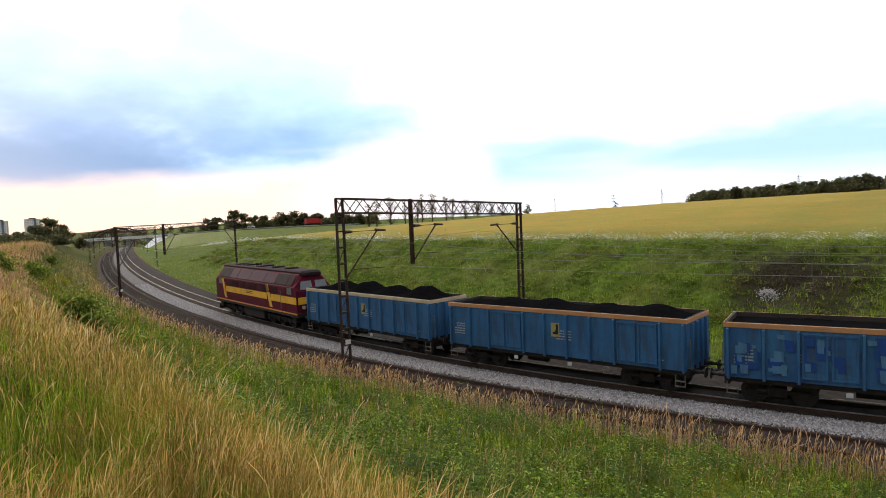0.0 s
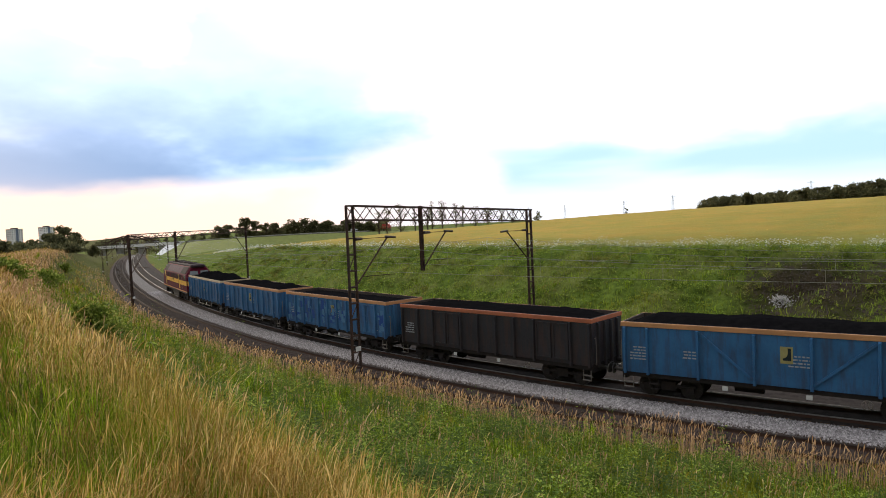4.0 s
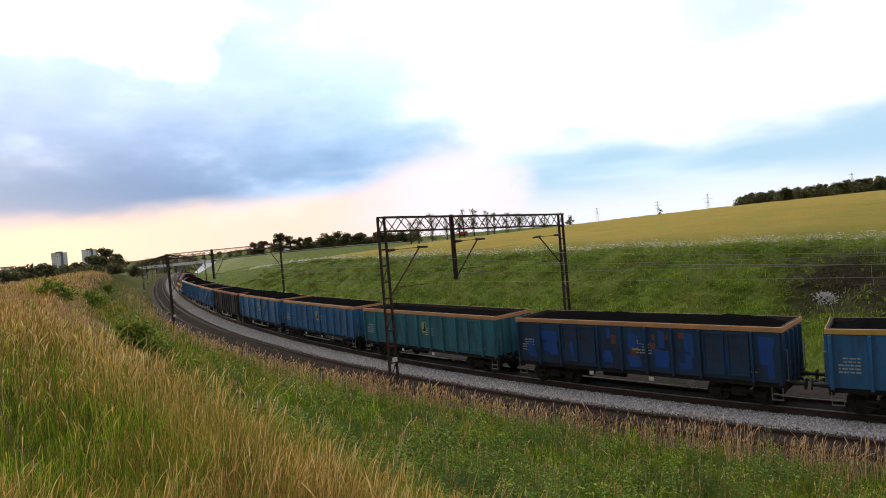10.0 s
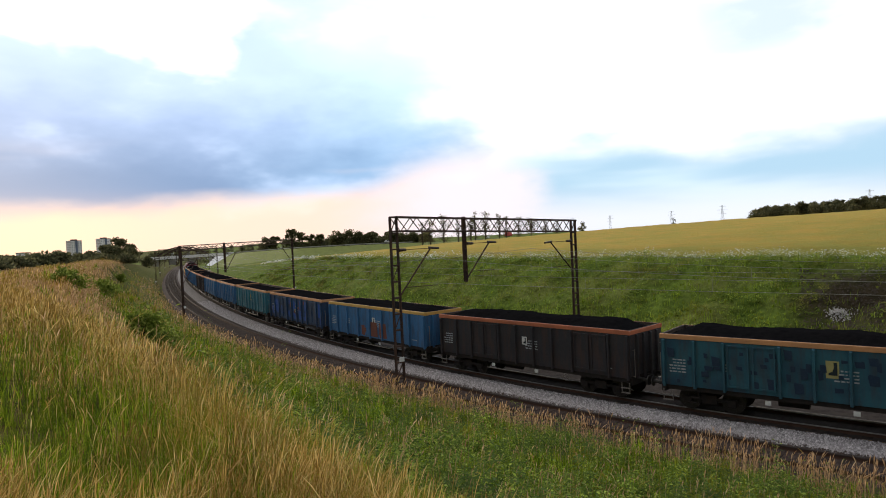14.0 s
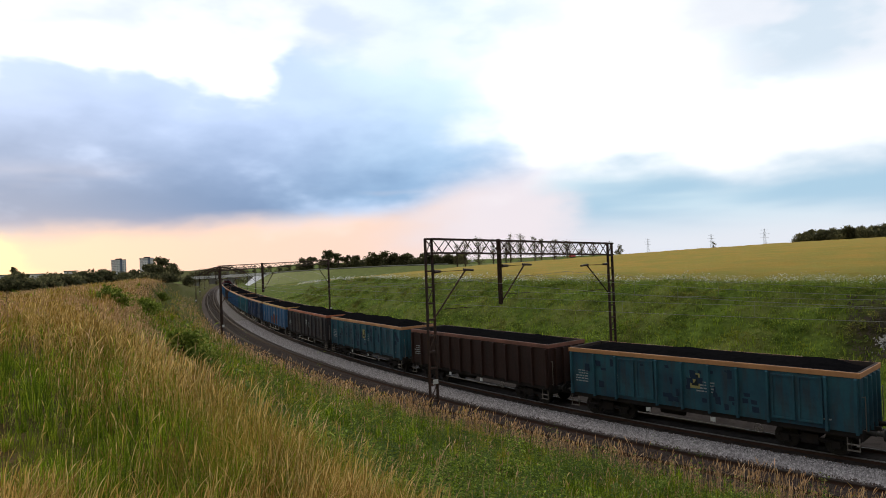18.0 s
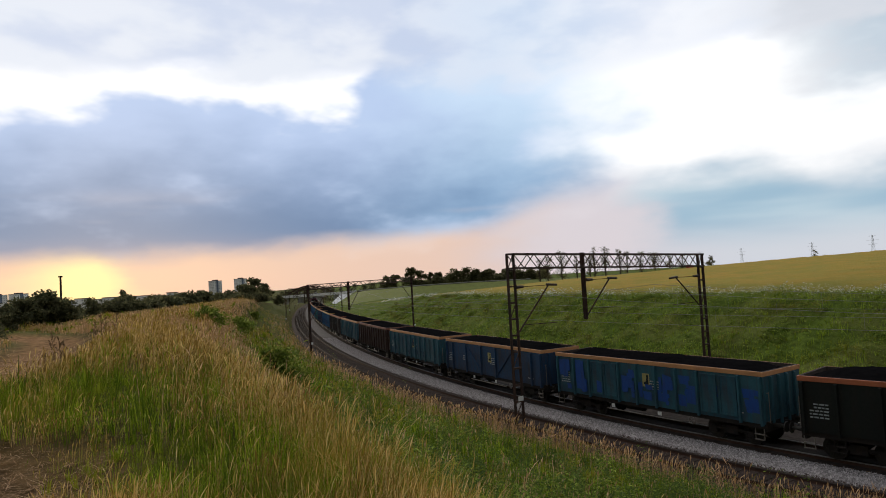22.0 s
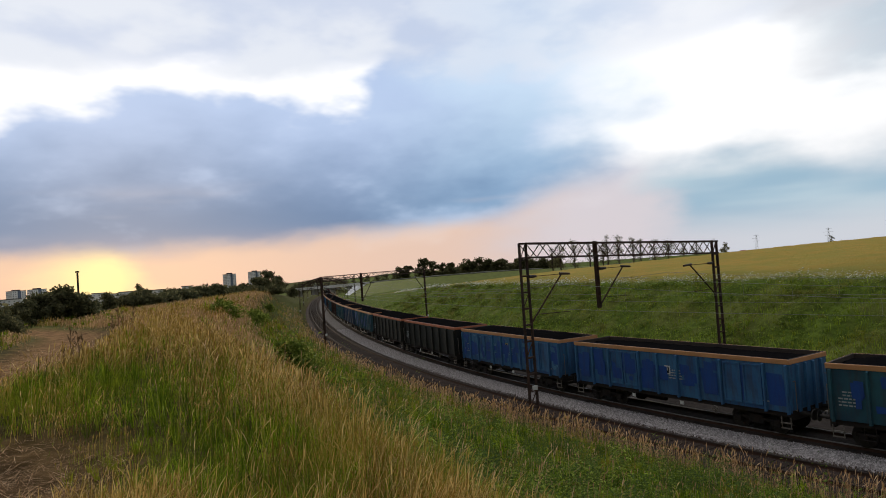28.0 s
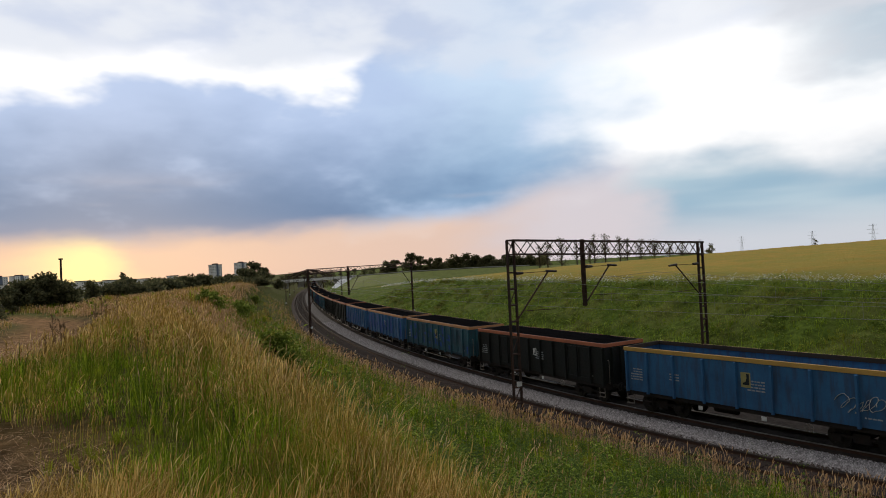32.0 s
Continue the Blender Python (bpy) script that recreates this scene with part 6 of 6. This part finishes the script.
def low_block(az, d, top, w, label):
    p = place(az, d)
    h = max(4.0, EYE + d * math.tan(radians(top)) - p.z)
    root = new("apartment_house")
    root.matrix_basis = pose(p.x, p.y, p.z, 0, 0, -az)
    tagged(root, label, "building", "houses of the town")
    part("wall", box(B(), -w / 2, w / 2, -5, 5, 0, h), PLASTER, root)
    part("roof", box(B(), -w / 2 - 0.4, w / 2 + 0.4, -5.4, 5.4, h + 0.003, h + 0.9), ROOFING, root)
    n = int(w / 5)
    for i in range(3):
        for j in range(n):
            put("window", "low_window", lambda: box(B(), -0.6, 0.6, -0.08, 0, 0, 1.2), WINDOW, root, pose(-w / 2 + w * (j + 0.5) / n, -5.003, h - 3.0 - i * 3.2))


def town():
    tower_block(-29.97, 900.0, 0.82, 12.5, 11, 5, "white tower block with a blue-grey stair strip")
    tower_block(-27.95, 900.0, 0.88, 12.5, 11, 5, "white tower block with a blue-grey stair strip")
    for az, d, top, w in ((-31.0, 950, 0.10, 12), (-32.1, 960, -0.02, 22), (-33.3, 950, 0.20, 14), (-34.3, 940, 0.0, 16), (-35.6, 1000, 0.08, 22), (-36.4, 950, -0.05, 12), (-37.6, 980, 0.10, 26), (-38.7, 1000, 0.02, 14), (-39.7, 970, 0.14, 18), (-40.8, 950, 0.0, 20), (-43.2, 1000, 0.20, 34), (-46.0, 950, 0.15, 40)):
        low_block(az, d, top - 0.25, w, "pale low apartment house in the distant town")
    for az, top in ((-43.8, 0.62), (-45.1, 0.60), (-47.2, 0.58)):
        tower_block(az, 1100.0, top, 18.0, 9, 6, "pinkish distant tower block")


def bank(bm, pts, crown=5.5, foot=34.0, deep=10.0):
    """An embankment with gently sloping sides along a run of points."""
    rings = []
    for k, c in enumerate(pts):
        d = (pts[min(k + 1, len(pts) - 1)] - pts[max(k - 1, 0)]).normalized()
        side = Vector((d.y, -d.x, 0)).normalized()
        rings.append([bm.verts.new(c + side * w + Vector((0, 0, z))) for w, z in ((-foot, -deep), (-crown, 0.1), (crown, 0.1), (foot, -deep))])
    for a, b in zip(rings, rings[1:]):
        for k in range(4):
            bm.faces.new((a[k], a[(k + 1) % 4], b[(k + 1) % 4], b[k]))
    bm.faces.new(rings[0][::-1])
    bm.faces.new(rings[-1])


def road_bridge():
    root = new("road_bridge")
    tagged(root, "pale concrete road bridge over the railway with a steel arch", "bridge")
    d = 470.0
    a, b = place(-24.7, d, 0.0), place(-18.3, d, 0.0)
    za, zb = EYE + d * math.tan(radians(-0.98)), EYE + d * math.tan(radians(-0.9))
    A, Bv = Vector((a.x, a.y, za)), Vector((b.x, b.y, zb))
    part("deck", bar(B(), A, Bv, 10.0, 1.7), PLASTER, root)
    part("road_surface", bar(B(), A + Vector((0, 0, 0.9)), Bv + Vector((0, 0, 0.9)), 8.0, 0.08), ASPHALT, root)
    n = (Bv - A).normalized()
    side = Vector((n.y, -n.x, 0)) * 4.8
    bm = B()
    for k in range(33):
        q = A.lerp(Bv, k / 32) + side + Vector((0, 0, 0.86))
        bar(bm, q, q + Vector((0, 0, 1.2)), 0.12)
    part("railing", bar(bm, A + side + Vector((0, 0, 2.0)), Bv + side + Vector((0, 0, 2.0)), 0.14), STEEL, root)
    for u in (0.05, 0.26, 0.50, 0.74):
        q = A.lerp(Bv, u)
        part("pier", box(B(), q.x - 1.0, q.x + 1.0, q.y - 3.5, q.y + 3.5, -14.0, q.z - 0.8), CONCRETE, root)
    q = A.lerp(Bv, 0.90)
    part("abutment", bar(B(), q + Vector((0, 0, -4.5)), Bv + n * 5 + Vector((0, 0, -4.5)), 9.0, 7.2), PLASTER, root, "white concrete abutment")
    # pale paving on the sloping end of the bank, in strips
    for k in range(4):
        u, v = k / 4 + 0.012, (k + 1) / 4 - 0.012
        bm = B()
        rim = [Bv + n * (-12 + 20 * w) + side * 1.2 + Vector((0, 0, -0.95)) for w in (u, v)]
        foot = [Bv + n * (-20 + 22 * w) + side * 5.2 + Vector((0, 0, -7.4)) for w in (v, u)]
        low = [bm.verts.new(p + Vector((0, 0, -2.5))) for p in rim + foot]
        high = [bm.verts.new(p) for p in rim + foot]
        bm.faces.new(high)
        bm.faces.new(low[::-1])
        for i in range(4):
            bm.faces.new((low[i], low[(i + 1) % 4], high[(i + 1) % 4], high[i]))
        part("slope_paving", bm, PLASTER, root, "pale concrete paving on the slope under the bridge")
    for y in (-5.2, 5.2):
        bm = B()
        last = None
        for k in range(21):
            u = k / 20
            p = A.lerp(Bv, 0.12 + 0.52 * u) + Vector((0, y, 1.0 + 5.4 * 4 * u * (1 - u)))
            if last is not None:
                bar(bm, last, p, 0.8)
            if 0 < k < 20 and k % 2 == 0:
                bar(bm, p, A.lerp(Bv, 0.12 + 0.52 * u) + Vector((0, y, 0.6)), 0.15)
            last = p
        part("arch", bm, STEEL, root, "dark steel arch rib")
    # the road goes on to the right on a low bank, and behind the field
    road = new("road_embankment")
    tagged(road, "raised road with a guard rail behind the field", "road", kind="structure")
    pts = [A - n * 260 - Vector((0, 0, 5.0)), A - n * 4, Bv + n * 4]
    pts += [place(az, d2, EYE + d2 * math.tan(radians(e))) for az, d2, e in ((-16.0, 440.0, -0.84), (-12.5, 410.0, -0.76), (-8.0, 400.0, -0.72), (-3.0, 420.0, -0.75))]
    for az, d2 in ((2.0, 520.0), (8.0, 640.0), (14.0, 800.0)):
        q = place(az, d2)
        pts.append(Vector((q.x, q.y, q.z + 1.2)))
    bm = B()
    bank(bm, pts[:2])
    bank(bm, pts[2:])
    part("embankment", bm, GRASSY, road, "grassy road embankment")
    bm = B()
    for k, (u, v) in enumerate(zip(pts, pts[1:])):
        if k != 1:
            bar(bm, u + Vector((0, 0, 0.17)), v + Vector((0, 0, 0.17)), 8.0, 0.1)
    part("carriageway", bm, ASPHALT, road)
    bm = B()
    for k, (u, v) in enumerate(zip(pts[2:6], pts[3:7])):
        w = Vector((0, -5.2, 0.75))
        bar(bm, u + w, v + w, 0.1, 0.35)
    part("guard_rail", bm, CONCRETE_PALE, road, "pale guard rail")
    return pts


def red_lorry():
    root = new("red_lorry")
    tagged(root, "bright red box lorry driving on the raised road", "lorry")
    part("box_body", box(B(), -5.0, 3.6, -1.25, 1.25, 1.0, 4.0, 0.06), RED_SHEET, root)
    part("cab", box(B(), 3.7, 5.6, -1.2, 1.2, 0.7, 3.1, 0.15), RED_SHEET, root)
    part("cab_glass", box(B(), 4.6, 5.5, -1.215, 1.215, 1.9, 2.7, 0.01), WINDOW, root)
    part("chassis", box(B(), -4.8, 5.2, -0.9, 0.9, 0.55, 0.996), BLACK, root)
    for x in (-3.6, -2.4, 4.4):
        for y in (-1.0, 1.0):
            part("wheel", tube(B(), (x, y - 0.15, 0.5), (x, y + 0.15, 0.5), 0.5, 0.5, 16), BLACK, root)
    return root


ZINC = surface("weathered_zinc", (0.50, 0.51, 0.53), (0.38, 0.39, 0.41), 0.6, 0.2, scale=0.3, fine=3.0)


def pylon(az, d, top):
    p = place(az, d)
    h = EYE + d * math.tan(radians(top)) - p.z
    root = new("power_pylon")
    root.location = p
    tagged(root, "grey lattice power pylon far behind the field", "pylon", "power pylons")
    bm = B()
    for x in (-1, 1):
        for y in (-1, 1):
            bar(bm, (x * h * 0.07, y * h * 0.07, -2), (x * 0.3, y * 0.3, h), 0.12)
    for k in range(8):
        z, zz = h * k / 8, h * (k + 1) / 8
        r, rr = h * 0.09 * (1 - k / 8) + 0.3, h * 0.09 * (1 - (k + 1) / 8) + 0.3
        bar(bm, (-r, -r, z), (rr, -rr, zz), 0.09)
        bar(bm, (r, r, z), (-rr, rr, zz), 0.09)
    part("tower", bm, ZINC, root)
    for z, w in ((0.96, 0.13), (0.82, 0.19), (0.68, 0.15)):
        part("cross_arm", bar(B(), (-h * w, 0, h * z), (h * w, 0, h * z), 0.18), ZINC, root)


def pole():
    p = place(-41.1, 95.0)
    root = new("wooden_pole")
    root.location = p
    h = EYE + 95 * math.tan(radians(1.68)) - p.z
    tagged(root, "lone weathered pole standing behind the bushes", "pole")
    part("shaft", tube(B(), (0, 0, -0.5), (0, 0, h), 0.15, 0.11, 10), BARK, root)
    part("cap", box(B(), -0.2, 0.2, -0.14, 0.14, h - 0.12, h + 0.08, 0.02), BARK, root)


def car():
    root = new("car")
    tagged(root, "white car on the raised road", "car", "cars on the raised road")
    part("body", box(B(), -2.1, 2.1, -0.85, 0.85, 0.35, 0.95, 0.12), CAR_PAINT, root)
    part("cabin", box(B(), -1.2, 1.0, -0.75, 0.75, 0.93, 1.45, 0.14), CAR_PAINT, root)
    part("side_glass", box(B(), -1.0, 0.8, -0.762, -0.74, 1.0, 1.35, 0.005), WINDOW, root)
    for x in (-1.35, 1.35):
        for y in (-0.8, 0.8):
            part("wheel", tube(B(), (x, y - 0.1, 0.32), (x, y + 0.1, 0.32), 0.32, 0.32, 14), BLACK, root)
    return root


town()
ROAD_PTS = road_bridge()
for az, d, top in ((19.05, 800.0, 0.95), (22.95, 700.0, 1.2), (14.1, 900.0, 0.85), (11.0, 950.0, 0.8), (33.0, 600.0, 1.75)):
    pylon(az, d, top)
pole()


DOCK = surface("dry_dock_stalk", (0.22, 0.135, 0.065), (0.12, 0.07, 0.04), 0.9)


def dock(x, y, h, seed):
    """A tall dried weed: a branched stalk with clustered seed heads."""
    rng = random.Random(seed)
    root = new("weed_plant")
    root.location = (x, y, ground_at(x, y) - 0.03)
    tagged(root, "tall dried brown weed with clustered seed heads", "weed", "dried weeds by the dirt track")
    stem, seeds = B(), B()
    top = Vector((rng.uniform(-0.12, 0.12), rng.uniform(-0.1, 0.1), h))
    tube(stem, (0, 0, 0), top, 0.010, 0.004, 5)
    for k in range(9):
        u = rng.uniform(0.35, 0.95)
        a = rng.uniform(0, 6.28)
        p = top * u
        q = p + Vector((math.cos(a) * 0.16, math.sin(a) * 0.16, 0.22)) * (1.25 - u) * h
        tube(stem, p, q, 0.005, 0.002, 4)
        for j in range(9):
            c = p.lerp(q, rng.uniform(0.3, 1.05)) + Vector((rng.uniform(-0.02, 0.02), rng.uniform(-0.02, 0.02), rng.uniform(-0.02, 0.02)))
            r = rng.uniform(0.005, 0.011)
            bar(seeds, c - Vector((0, 0, r)), c + Vector((rng.uniform(-r, r), 0, r)), r * 1.5)
    part("stalk", stem, DOCK, root)
    tagged(part("inflorescence", seeds, DOCK, root), "brown dried inflorescence", kind="stuff")


for _k, (_x, _y, _h) in enumerate(((-11.3, 12.6, 1.05), (-11.9, 13.6, 0.9), (-14.6, 18.4, 1.1), (-15.2, 18.9, 0.95), (-14.2, 18.6, 1.2), (-12.4, 14.3, 0.8), (-10.6, 11.6, 0.75), (-16.0, 20.4, 1.0))):
    dock(_x, _y, _h, 40 + _k)


def litter():
    """Dry straw trodden into the dirt track."""
    rng = np.random.default_rng(77)
    n = 60000
    r = np.exp(rng.uniform(math.log(3.5), math.log(32), n))
    a = np.radians(rng.uniform(-75, -36, n))
    px, py = r * np.sin(a), r * np.cos(a)
    k = road_distance(px, py) < 1.7 * rng.random(n) ** 0.5
    px, py, r = px[k], py[k], r[k]
    n = len(px)
    c = np.c_[px, py, ground_z(px, py) + rng.uniform(0.0, 0.05, n)]
    t = rng.uniform(0, 6.28, n)
    u = np.c_[np.cos(t), np.sin(t), rng.uniform(-0.25, 0.35, n)] * rng.uniform(0.05, 0.16, (n, 1))
    v = np.c_[-np.sin(t), np.cos(t), np.zeros(n)] * np.maximum(0.002, r * 0.0004)[:, None]
    q = np.stack([c - u, c + v, c + u, c - v], 1).reshape(-1, 3)
    i = np.arange(n)[:, None] * 4
    tagged(quick_mesh("straw", q, np.r_[i + np.array([[0, 1, 2]]), i + np.array([[0, 2, 3]])], FRINGE), "dry straw trodden into the dirt track", "straw", kind="stuff")


litter()


EARTH = surface("bare_earth_clods", (0.055, 0.038, 0.024), (0.028, 0.020, 0.014), 0.95, scale=4.0, fine=22.0, bump=0.6, per_island=0.6)


STONY = surface("earthy_grey_stones", (0.20, 0.18, 0.16), (0.12, 0.10, 0.085), 0.95, per_island=0.5)


def rubble():
    """Bare earth, a heap of pale rubble and scattered stones on the far slope."""
    rng = np.random.default_rng(21)
    az, d = np.radians(rng.uniform(28.2, 38.4, 8000)), rng.uniform(36, 58, 8000)
    x, y = d * np.sin(az), d * np.cos(az)
    s, o = line_coords(x, y)
    k = (o > 13.6 + 0.4 * wave(x, y, 0.9)) & (o < 20.0 + 0.5 * wave(x, y, 0.7))
    clods = (x[k], y[k], np.zeros(k.sum()), 0.06, EARTH, "dark clods of bare earth on the slope")
    u, v = rng.normal(0, 0.36, 420), rng.normal(0, 0.26, 420)
    heap = (23.2 + u, 38.8 + v, 0.26 * np.exp(-(u / 0.55) ** 2 - (v / 0.4) ** 2) * rng.uniform(0.3, 1.0, 420), 0.034, CONCRETE, "heap of pale rubble on the slope")
    u, v = rng.normal(0, 1.0, 220), rng.normal(0, 0.4, 220)
    stones = (27.6 + u, 41.4 + v - 0.5 * u, np.zeros(220), 0.032, STONY, "grey stones in the bare earth")
    for x, y, lift, size, mat, lab in (clods, heap, stones):
        m = len(x)
        c = np.c_[x, y, ground_z(x, y) + 0.02 + lift]
        t = np.array([(1, 0, -0.4), (-0.5, 0.87, -0.4), (-0.5, -0.87, -0.4), (0.1, 0.05, 0.75)])
        v = t[None] * size * rng.uniform(0.5, 1.8, (m, 1, 1)) * rng.uniform(0.6, 1.4, (m, 4, 3)) + c[:, None]
        f = np.array([(0, 1, 3), (1, 2, 3), (2, 0, 3)])
        tagged(quick_mesh("rubble", v.reshape(-1, 3), (np.arange(m)[:, None, None] * 4 + f[None]).reshape(-1, 3), mat), lab, "rubble", kind="stuff")


rubble()
LORRY = red_lorry()
CARS = [car(), car()]
_rl = [0.0]
for _a, _b in zip(ROAD_PTS, ROAD_PTS[1:]):
    _rl.append(_rl[-1] + (_b - _a).length)


def on_road(d):
    """A vehicle's pose d metres along the raised road."""
    d = min(max(d, 1.0), _rl[-1] - 1.0)
    p, q = [Vector([float(np.interp(d + e, _rl, [v[k] for v in ROAD_PTS])) for k in range(3)]) for e in (-0.9, 0.9)]
    c = (p + q) / 2
    return pose(c.x, c.y, c.z + 0.98, 0, 0, math.degrees(math.atan2(q.y - p.y, q.x - p.x)))


def motions():
    times = [k * 1.0 for k in range(33)]
    for i, ob in enumerate([LOCO, *TRAIN]):
        lag, half = (4.55, 4.3) if i == 0 else (14.04 * i + HALF, 4.5)
        walk(ob, [(t, on_rails(float(np.interp(t, _rt, _rs)) - lag, half)) for t in times])
    beat = [k * 0.07 for k in range(458)] + [32.0]
    run = np.interp(beat, _rt, _rs)
    for ob in [o for o in bpy.data.objects if o.name.startswith("wheelset")]:
        base, r = ob.matrix_basis.copy(), ob.location.z
        walk(ob, [(t, base @ pose(0, 0, 0, 0, math.degrees((s - run[0]) / r) % 360.0, 0)) for t, s in zip(beat, run)])
    for ob, here, when, speed in ((LORRY, 431.0, 0.0, 15.0), (CARS[0], 430.0, 2.5, 15.0), (CARS[1], 430.0, 13.0, 15.0)):
        walk(ob, [(t, on_road(here + speed * (t - when))) for t in [k * 0.5 for k in range(65)]])


motions()
